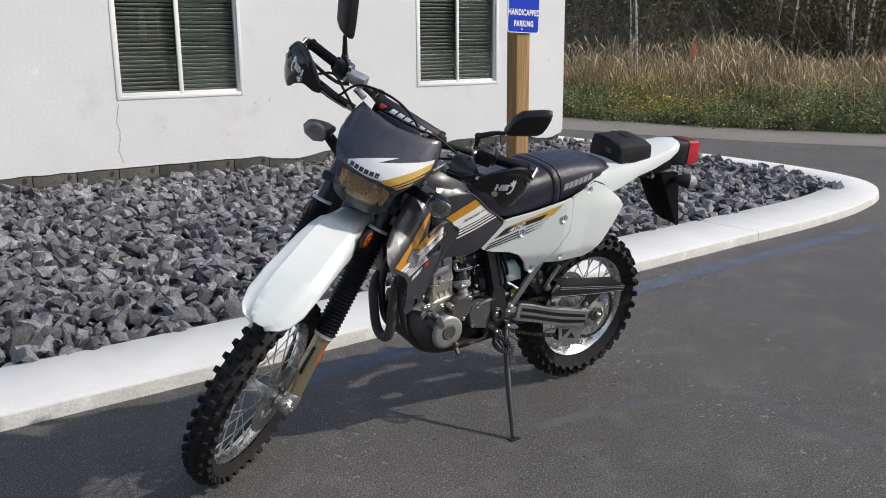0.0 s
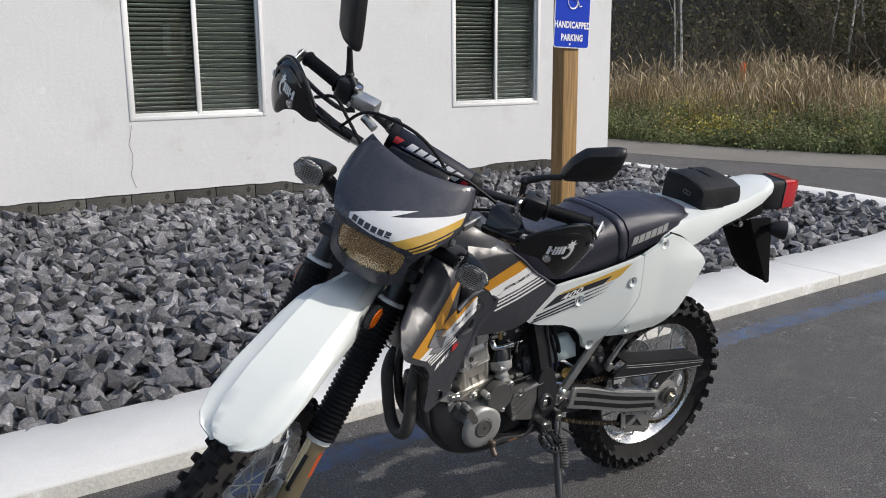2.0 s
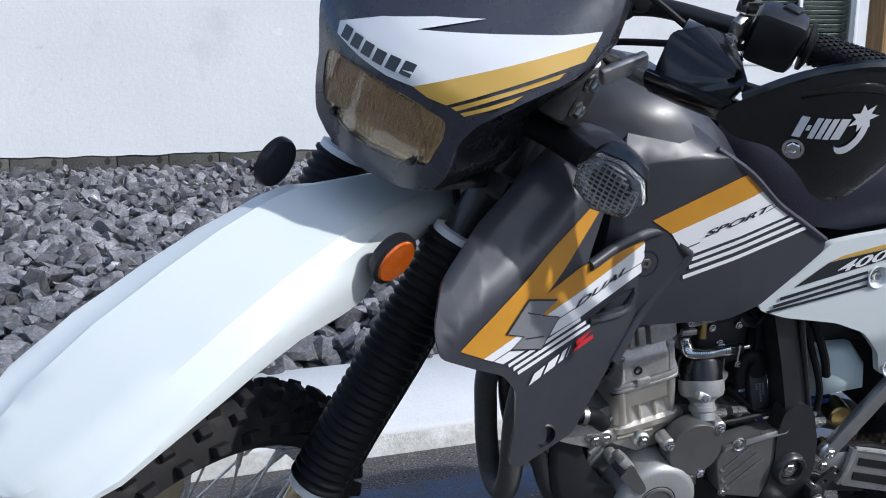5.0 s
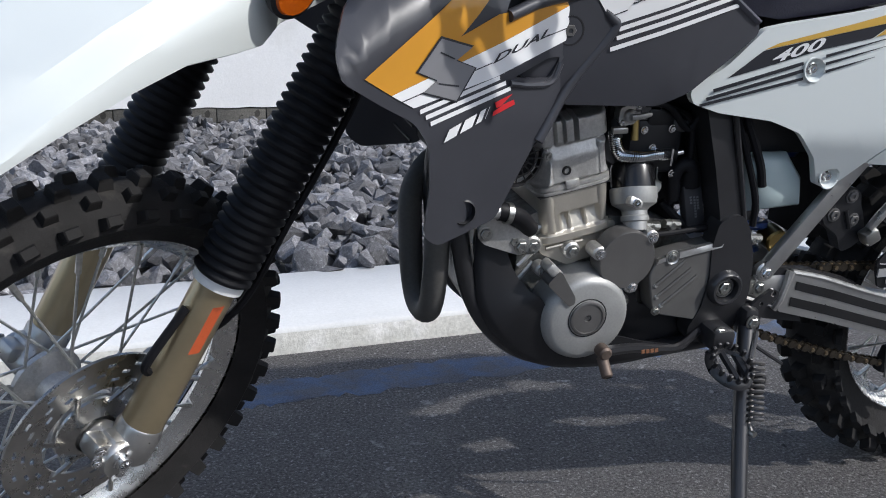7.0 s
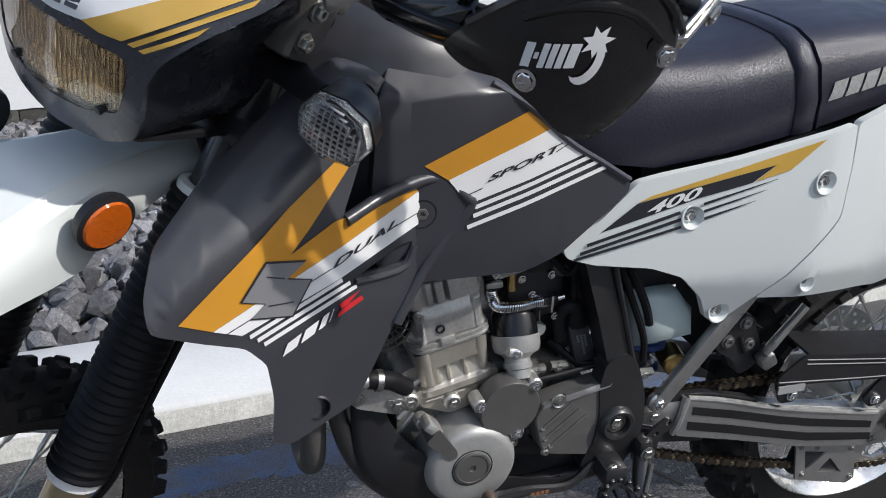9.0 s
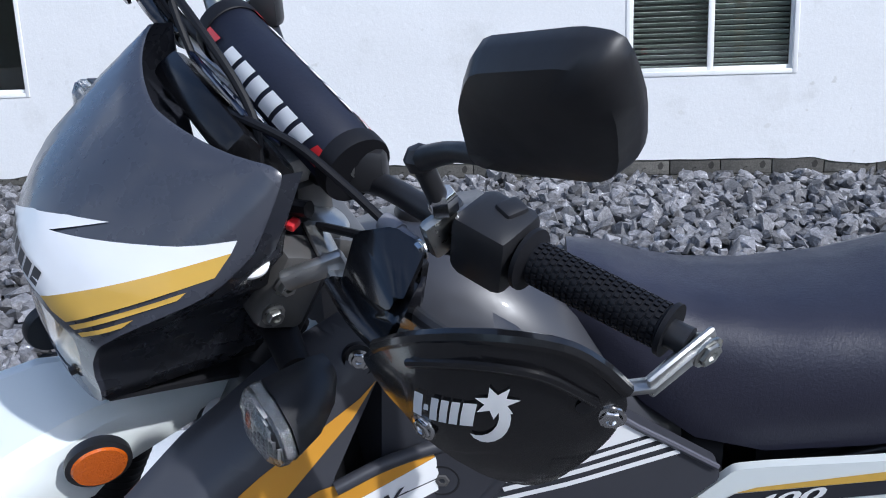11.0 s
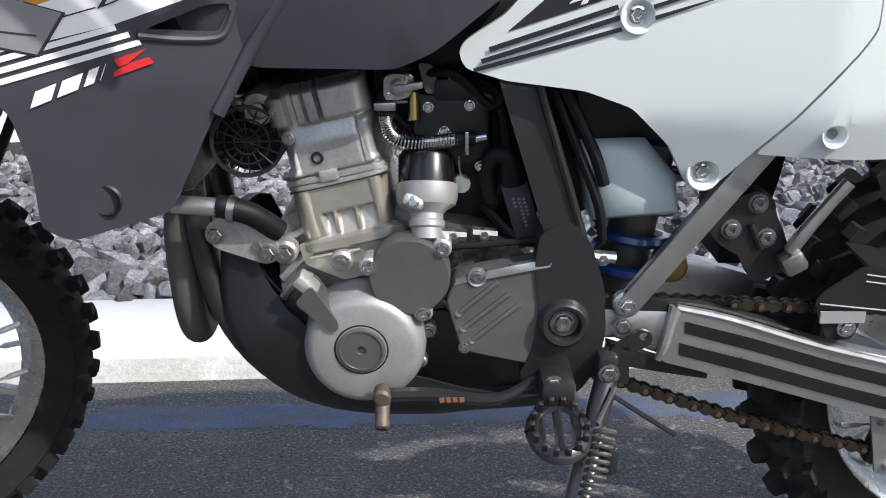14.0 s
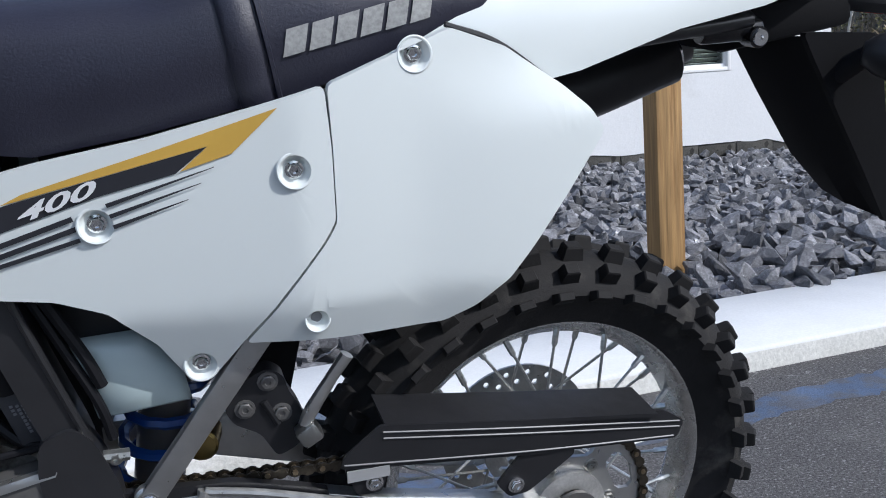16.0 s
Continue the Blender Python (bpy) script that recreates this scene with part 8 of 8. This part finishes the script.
# cables and wiring
cabs = [([(1.121, 0.243, 1.249), (1.135, 0.20, 1.265), (1.155, 0.15, 1.283), (1.18, 0.09, 1.285), (1.18, 0.0, 1.25), (1.15, 0.0, 1.15)], 0.0042), ([(1.13, -0.2, 1.24), (1.17, -0.13, 1.33), (1.18, 0.0, 1.345), (1.17, 0.10, 1.29), (1.185, 0.13, 1.22), (1.20, 0.10, 1.10)], 0.0042),
        ([(1.07, -0.31, 1.25), (1.12, -0.24, 1.30), (1.14, -0.18, 1.27), (1.14, -0.10, 1.20), (1.10, -0.02, 1.08)], 0.0045), ([(1.08, 0.31, 1.245), (1.12, 0.24, 1.225), (1.14, 0.16, 1.19), (1.12, 0.08, 1.12)], 0.0042),
        ([(1.15, 0.16, 1.215), (1.17, 0.12, 1.20), (1.19, 0.06, 1.16)], 0.008), ([(1.20, 0.14, 1.17), (1.16, 0.13, 1.13), (1.12, 0.1, 1.06)], 0.010), ([(1.19, 0.12, 1.07), (1.15, 0.12, 1.03), (1.17, 0.09, 0.98)], 0.007)]
for pts, r in cabs:
    fpart("cable", tube(pts, r, 8), boot_rubber, bar)
fpart("connector", box((1.165, 0.155, 1.20), (0.014, 0.009, 0.008), 0.002, pose(0, 0, 0, 0, 0, 30)), red_decal, bar)
fpart("wiring_sleeve", box((1.17, 0.11, 1.14), (0.06, 0.08, 0.07), 0.02), black_p, bar)

# ---- stones ----
def stone_shape(rnd):
    """An angular broken stone, about 1 long, as points and faces."""
    bm = bmesh.new()
    sx, sy, sz = 0.5, rnd.uniform(0.30, 0.44), rnd.uniform(0.18, 0.32)
    pts = []
    for _ in range(13):
        v = Vector((rnd.gauss(0, 1), rnd.gauss(0, 1), rnd.gauss(0, 1))).normalized() * rnd.uniform(0.82, 1.0)
        v = Vector([math.copysign(abs(c) ** 0.75, c) for c in v])
        pts.append((v.x * sx, v.y * sy, v.z * sz))
    add_hull(bm, pts)
    bmesh.ops.dissolve_limit(bm, angle_limit=radians(14), verts=bm.verts, edges=bm.edges)
    bm.verts.index_update()
    verts = np.array([v.co[:] for v in bm.verts])
    faces = [[v.index for v in f.verts] for f in bm.faces]
    bm.free()
    return verts, faces


rnd = random.Random(11)
SHAPES = [stone_shape(rnd) for _ in range(26)]
inside = [p + s * 0.53 for p, s in fr]
near_x = [p.x for p in inside if p.x < 7.9]
near_y = [p.y for p in inside if p.x < 7.9]


def in_bed(x, y):
    if y > 9.40 or x < -6.5:
        return False
    if x < 7.55:
        return y > float(np.interp(x, near_x[:80], near_y[:80])) + 0.02 and not (abs(x - 3.91) < 0.09 and abs(y - 5.31) < 0.09)
    return (x < float(np.interp(y, [4.9, 5.3, 5.7, 6.3, 7.2, 9.4], [7.45, 7.80, 7.99, 8.11, 8.16, 8.16])) and y > 4.9 and not (x > 7.9 and y > 9.2))


spots = []
for layer in range(2):
    y = 4.2
    while y < 9.45:
        step = 0.088 if y < 6.5 else 0.10
        x = -6.5 + rnd.uniform(0, step)
        while x < 8.4:
            px, py = x + rnd.uniform(-0.045, 0.045), y + rnd.uniform(-0.045, 0.045)
            if in_bed(px, py) and (layer == 0 or rnd.random() < 0.75):
                spots.append((px, py, layer))
            x += step
        y += step


def stone_pose(px, py, layer):
    size = min(0.19, max(0.07, rnd.lognormvariate(math.log(0.118), 0.28)))
    z = 0.05 + layer * rnd.uniform(0.02, 0.042) + 0.045 * (py - 4.5) / 4.9 + rnd.uniform(-0.01, 0.01)
    tilt_ = 38 if layer else 20
    return pose(px, py, z, rnd.gauss(0, tilt_), rnd.gauss(0, tilt_), rnd.uniform(0, 360)) @ Matrix.Diagonal((size, size, size * rnd.uniform(0.8, 1.15), 1))


near = [s for s in spots if s[2] == 1 and 0.3 < s[0] < 4.2 and s[1] < 5.4][:290]
near_set = set(near)
meshes = []
for verts, faces in SHAPES:
    me = bpy.data.meshes.new("stone")
    me.from_pydata(verts.tolist(), [], faces)
    me.materials.append(rock_mat)
    meshes.append(me)
for s in near:
    ob = new("stone", rnd.choice(meshes))
    ob.parent = gravel
    ob.matrix_local = stone_pose(*s)
V, F, base = [], [], 0
for s in spots:
    if s in near_set:
        continue
    verts, faces = SHAPES[rnd.randrange(26)]
    m = np.array(stone_pose(*s))
    V.append(verts @ m[:3, :3].T + m[:3, 3])
    F += [[i + base for i in f] for f in faces]
    base += len(verts)
me = bpy.data.meshes.new("stones")
me.from_pydata(np.concatenate(V).tolist(), [], F)
me.materials.append(rock_mat)
ob = new("stones", me)
ob.parent = gravel
tagged(ob, kind="stuff")

# blocks of the wall base
bm0 = box((0, 0, 0), (0.392, 0.03, 0.115), 0.004)
blk0 = part("block", bm0, block_grey, plinth)
blk0.location = (-11.7, WALL_Y + 0.022, 0.06)
for row in range(2):
    for k in range(50):
        x = -11.8 + 0.4 * k + 0.2 * row
        if (row, k) == (0, 0) or x > WALL_X - 0.15:
            continue
        c = blk0.copy()
        scene.collection.objects.link(c)
        c.location = (x, WALL_Y + 0.022 + rnd.uniform(-0.003, 0.003), 0.06 + 0.122 * row)
# ragged paint hanging over the blocks
drip = bmesh.new()
prev = None
x = -11.9
while x < WALL_X:
    low = 0.248 - 0.012 * abs(noise.noise(Vector((x * 3, 0, 0)))) * 2 - (0.07 * max(0, noise.noise(Vector((x * 1.1, 7, 0))) - 0.1) * 2)
    a, b = drip.verts.new((x, WALL_Y - 0.003, 0.262)), drip.verts.new((x, WALL_Y - 0.003, low))
    if prev:
        drip.faces.new((prev[0], a, b, prev[1]))
    prev = (a, b)
    x += 0.03 + 0.03 * rnd.random()
tagged(link_mesh("paint_edge", drip, stucco, smooth=0), "ragged lower edge of the white wall paint", "trim", kind="structure")

# ---- weeds, reeds and woods ----
straw = mat("dry_reed", (0.55, 0.43, 0.22), 0.85, per_piece=0.4, tone=0.2, tone_scale=2)
straw_dark = mat("brown_reed", (0.24, 0.18, 0.10), 0.9, per_piece=0.4)
green_leaf = mat("weed_leaf", (0.185, 0.215, 0.085), 0.75, per_piece=0.55, tone=0.4, tone_scale=1.8)
yellow_leaf = mat("yellow_weed", (0.56, 0.45, 0.09), 0.8, per_piece=0.45)
pale_flower = mat("seed_head", (0.52, 0.42, 0.28), 0.9, per_piece=0.3)
wood_dark = mat("thicket", (0.17, 0.135, 0.095), 0.9, per_piece=0.5, tone=0.3, tone_scale=1)
wood_green = mat("thicket_leaf", (0.115, 0.105, 0.045), 0.85, per_piece=0.5, tone=0.3, tone_scale=0.7)
bark = mat("pale_bark", (0.58, 0.55, 0.50), 0.85, tone=0.4, tone_scale=4, spot=(0.10, 0.085, 0.07), spot_scale=7, spot_cover=0.5)
grass_edge = spline([(x, y, 0) for x, y in EDGE[1:11]], 30)


def edge_point(t):
    k = t * (len(grass_edge) - 1)
    i = min(len(grass_edge) - 2, int(k))
    p = grass_edge[i].lerp(grass_edge[i + 1], k - i)
    d = (grass_edge[i + 1] - grass_edge[i]).normalized()
    return p, Vector((-d.y, d.x, 0))


def along():
    """A place along the edge, mostly on the stretch beside the lane."""
    return rnd.uniform(0.22, 0.95) if rnd.random() < 0.88 else rnd.uniform(0.05, 0.25)


class Heap:
    """Collects small faces for one object."""
    def __init__(self):
        self.v, self.f = [], []

    def blade(self, p, h, w, lean, segs=3, plume=0.0):
        a = rnd.uniform(0, math.pi)
        side = Vector((math.cos(a), math.sin(a), 0))
        i0 = len(self.v)
        for k in range(segs + 1):
            t = k / segs
            c = p + Vector((0, 0, h * t)) + lean * (t * t * h)
            ww = w * (1 - 0.8 * t) + plume * math.sin(math.pi * min(1, max(0, (t - 0.55) / 0.45)))
            self.v += [c - side * ww, c + side * ww]
        for k in range(segs):
            b = i0 + 2 * k
            self.f.append((b, b + 1, b + 3, b + 2))

    def leaf(self, p, size, droop=0.6):
        d = Vector((rnd.gauss(0, 1), rnd.gauss(0, 1), rnd.gauss(0, 0.6))).normalized()
        s = d.cross(Vector((rnd.gauss(0, 1), rnd.gauss(0, 1), rnd.gauss(0, 1)))).normalized()
        i = len(self.v)
        self.v += [p - d * size, p + s * size * 0.45, p + d * size, p - s * size * 0.45]
        self.f.append((i, i + 1, i + 2, i + 3))

    def twig(self, p, q, w):
        d = (q - p).normalized()
        s = d.orthogonal().normalized()
        u = d.cross(s)
        i = len(self.v)
        for c, ww in ((p, w), (q, w * 0.35)):
            self.v += [c + s * ww, c - s * 0.5 * ww + u * 0.87 * ww, c - s * 0.5 * ww - u * 0.87 * ww]
        for k in range(3):
            self.f.append((i + k, i + (k + 1) % 3, i + 3 + (k + 1) % 3, i + 3 + k))

    def done(self, name, material, label, category, parent=None, kind="stuff"):
        me = bpy.data.meshes.new(name)
        me.from_pydata([tuple(v) for v in self.v], [], self.f)
        me.materials.append(material)
        ob = new(name, me)
        if parent:
            ob.parent = parent
            return ob
        return tagged(ob, label, category, kind=kind)


def lean_of(spread):
    return Vector((rnd.gauss(-0.05, spread), rnd.gauss(0.05, spread), 0))


reeds, brown, heads = Heap(), Heap(), Heap()
for k in range(19000):
    t, depth = along(), 1.0 + 5.5 * rnd.random() ** 1.2
    p, n = edge_point(t)
    p = p + n * depth + Vector((rnd.uniform(-0.1, 0.1), 0, -0.04))
    clump = 0.75 + 0.5 * noise.noise(p * 0.5)
    h = rnd.uniform(0.80, 1.62) * clump * (0.75 + 0.25 * min(1, depth / 2))
    l = lean_of(0.16)
    dark = noise.noise(p * 0.7 + Vector((5, 0, 0))) > 0.04
    (brown if dark or rnd.random() < 0.25 else reeds).blade(p, h, rnd.uniform(0.004, 0.009), l, 3)
    if rnd.random() < 0.22:
        top = p + Vector((0, 0, h)) + l * h
        heads.blade(top - Vector((0, 0, 0.12)), rnd.uniform(0.16, 0.28), 0.004, lean_of(0.5), 3, 0.014)
reeds.done("reeds", straw, "tall dry straw-coloured reeds along the lane", "reeds")
brown.done("dead_stalks", straw_dark, "brown dead stalks among the reeds", "dead weeds")
heads.done("reed_plumes", pale_flower, "pale feathery seed heads on the reeds", "seed heads")

greens, yellows, whites = Heap(), Heap(), Heap()
for k in range(560):
    t, depth = along(), 0.02 + 1.9 * rnd.random() ** 1.3
    p, n = edge_point(t)
    p = p + n * depth
    h = rnd.uniform(0.16, 0.42) + 0.32 * min(1, depth)
    r = rnd.uniform(0.14, 0.34)
    yellow = noise.noise(p * 0.8 + Vector((0, 9, 0))) > 0.06 and depth > 0.35
    for j in range(170):
        q = p + Vector((rnd.gauss(0, r * 0.6), rnd.gauss(0, r * 0.6), h * rnd.random() ** 0.8 * rnd.uniform(0.5, 1.15)))
        (yellows if yellow and q.z > h * 0.35 and rnd.random() < 0.7 else greens).leaf(q, rnd.uniform(0.012, 0.036))
    for j in range(9):
        (greens if j % 3 else whites).twig(p + Vector((rnd.gauss(0, 0.08), rnd.gauss(0, 0.08), -0.04)), p + Vector((rnd.gauss(0, r * 0.7), rnd.gauss(0, r * 0.7), h * 1.1)), 0.004)
    if rnd.random() < 0.3:
        for j in range(14):
            whites.leaf(p + Vector((rnd.gauss(0, r * 0.6), rnd.gauss(0, r * 0.6), h * rnd.uniform(0.8, 1.15))), 0.014)
for k in range(5000):
    p, n = edge_point(along())
    greens.blade(p + n * rnd.uniform(-0.03, 0.7) - Vector((0, 0, 0.04)), rnd.uniform(0.08, 0.26), 0.005, lean_of(0.4), 2)
greens.done("weeds", green_leaf, "low green weeds and grass at the lane's edge", "weeds")
yellows.done("yellow_weeds", yellow_leaf, "clumps of yellow flowering weeds", "weeds")
whites.done("seed_tufts", pale_flower, "small pale flower tufts on the weeds", "flowers")

twigs, leaves = Heap(), Heap()
for k in range(1300):
    t = 0.06 + 0.88 * rnd.random()
    p, n = edge_point(t)
    p = p + n * rnd.uniform(7.5, 22.0)
    gz = max(0.0, ((p - edge_point(t)[0]).length - 9) * 0.24)
    h = rnd.uniform(1.2, 3.6)
    for j in range(14):
        a = p + Vector((rnd.gauss(0, 0.5), rnd.gauss(0, 0.5), gz + rnd.uniform(-0.3, h * 0.5)))
        twigs.twig(a, a + Vector((rnd.gauss(0, 0.5), rnd.gauss(0, 0.5), rnd.uniform(0.4, 1.5))), rnd.uniform(0.004, 0.014))
    for j in range(64):
        leaves.leaf(p + Vector((rnd.gauss(0, 0.6), rnd.gauss(0, 0.6), gz + h * rnd.random())), rnd.uniform(0.025, 0.085))
twigs.done("thicket_twigs", wood_dark, "tangle of bare brown branches behind the reeds", "thicket")
leaves.done("thicket_leaves", wood_green, "dull green and brown leaves of the thicket", "thicket")

bank = bmesh.new()
rows = []
for d, z in ((7.0, -0.05), (9.0, 0.05), (12.0, 0.7), (18.0, 2.6), (26.0, 7.0), (34.0, 12.5)):
    row = []
    for k in range(60):
        p, n = edge_point(k / 59)
        q = p + n * d
        row.append(bank.verts.new((q.x, q.y, z + 0.5 * (z > 0.5) * noise.noise(q * 0.25))))
    rows.append(row)
for a, b in zip(rows, rows[1:]):
    for k in range(59):
        bank.faces.new((a[k], a[k + 1], b[k + 1], b[k]))
tagged(link_mesh("bank", bank, mat("bank_earth", (0.07, 0.058, 0.038), 0.95, tone=0.4, tone_scale=0.8, grain=0.3, grain_scale=12), smooth=60), "dark wooded bank behind the reeds", "hillside", kind="structure")


def tree(at, h, r, label):
    ob = thing("tree", label, "tree", Matrix.Translation(at), "trees behind the reeds")
    lean = Vector((rnd.gauss(0, 0.05), rnd.gauss(0, 0.05), 1))
    pts = [lean * (h * k / 5) + Vector((rnd.gauss(0, 0.05), rnd.gauss(0, 0.05), 0)) * (k > 0) for k in range(6)]
    bm = tube(pts, [r, r * 0.9, r * 0.75, r * 0.55, r * 0.35, r * 0.12], 7, 3)
    for k in range(12):
        t = rnd.uniform(0.35, 0.97)
        a = lean * (h * t)
        b = a + Vector((rnd.gauss(0, 0.38), rnd.gauss(0, 0.38), rnd.uniform(0.4, 1.1)))
        add_tube(bm, [a, (a + b) / 2 - Vector((0, 0, 0.05)), b], [r * 0.28, r * 0.18, r * 0.06], 5, 3)
    part("trunk", bm, bark, ob)
    crown = Heap()
    for k in range(170):
        t = rnd.uniform(0.35, 1.05)
        crown.leaf(lean * (h * t) + Vector((rnd.gauss(0, 0.5), rnd.gauss(0, 0.5), rnd.gauss(0, 0.3))), rnd.uniform(0.025, 0.06))
    crown.done("crown", wood_green, "", "", ob)
    return ob


for k in range(28):
    t = 0.06 + 0.86 * (k + rnd.uniform(0.1, 0.9)) / 28
    p, n = edge_point(t)
    d = rnd.uniform(7.2, 11.0)
    at = p + n * d
    tree((at.x, at.y, max(-0.05, (d - 9) * 0.2 - 0.05)), rnd.uniform(4.5, 7.5), rnd.uniform(0.022, 0.042), "slim pale-barked tree, nearly bare")

# unseen far ring added to close the horizon and darken the window reflections
ring = bmesh.new()
lo, hi = [], []
for k in range(180):
    a = 2 * math.pi * k / 180
    c = Vector((math.cos(a), math.sin(a), 0)) * 95
    lo.append(ring.verts.new((c.x, c.y, -1)))
    hi.append(ring.verts.new((c.x, c.y, 10.0 + 4.0 * noise.noise(c * 0.05) + 2.5 * noise.noise(c * 0.4))))
for k in range(180):
    q = (k + 1) % 180
    ring.faces.new((lo[k], lo[q], hi[q], hi[k]))
tagged(link_mesh("backdrop", ring, mat("far_trees", (0.045, 0.05, 0.03), 0.95, tone=0.5, tone_scale=0.3), smooth=0), "dark ring of trees added out of view round the lot", "tree line", kind="structure")
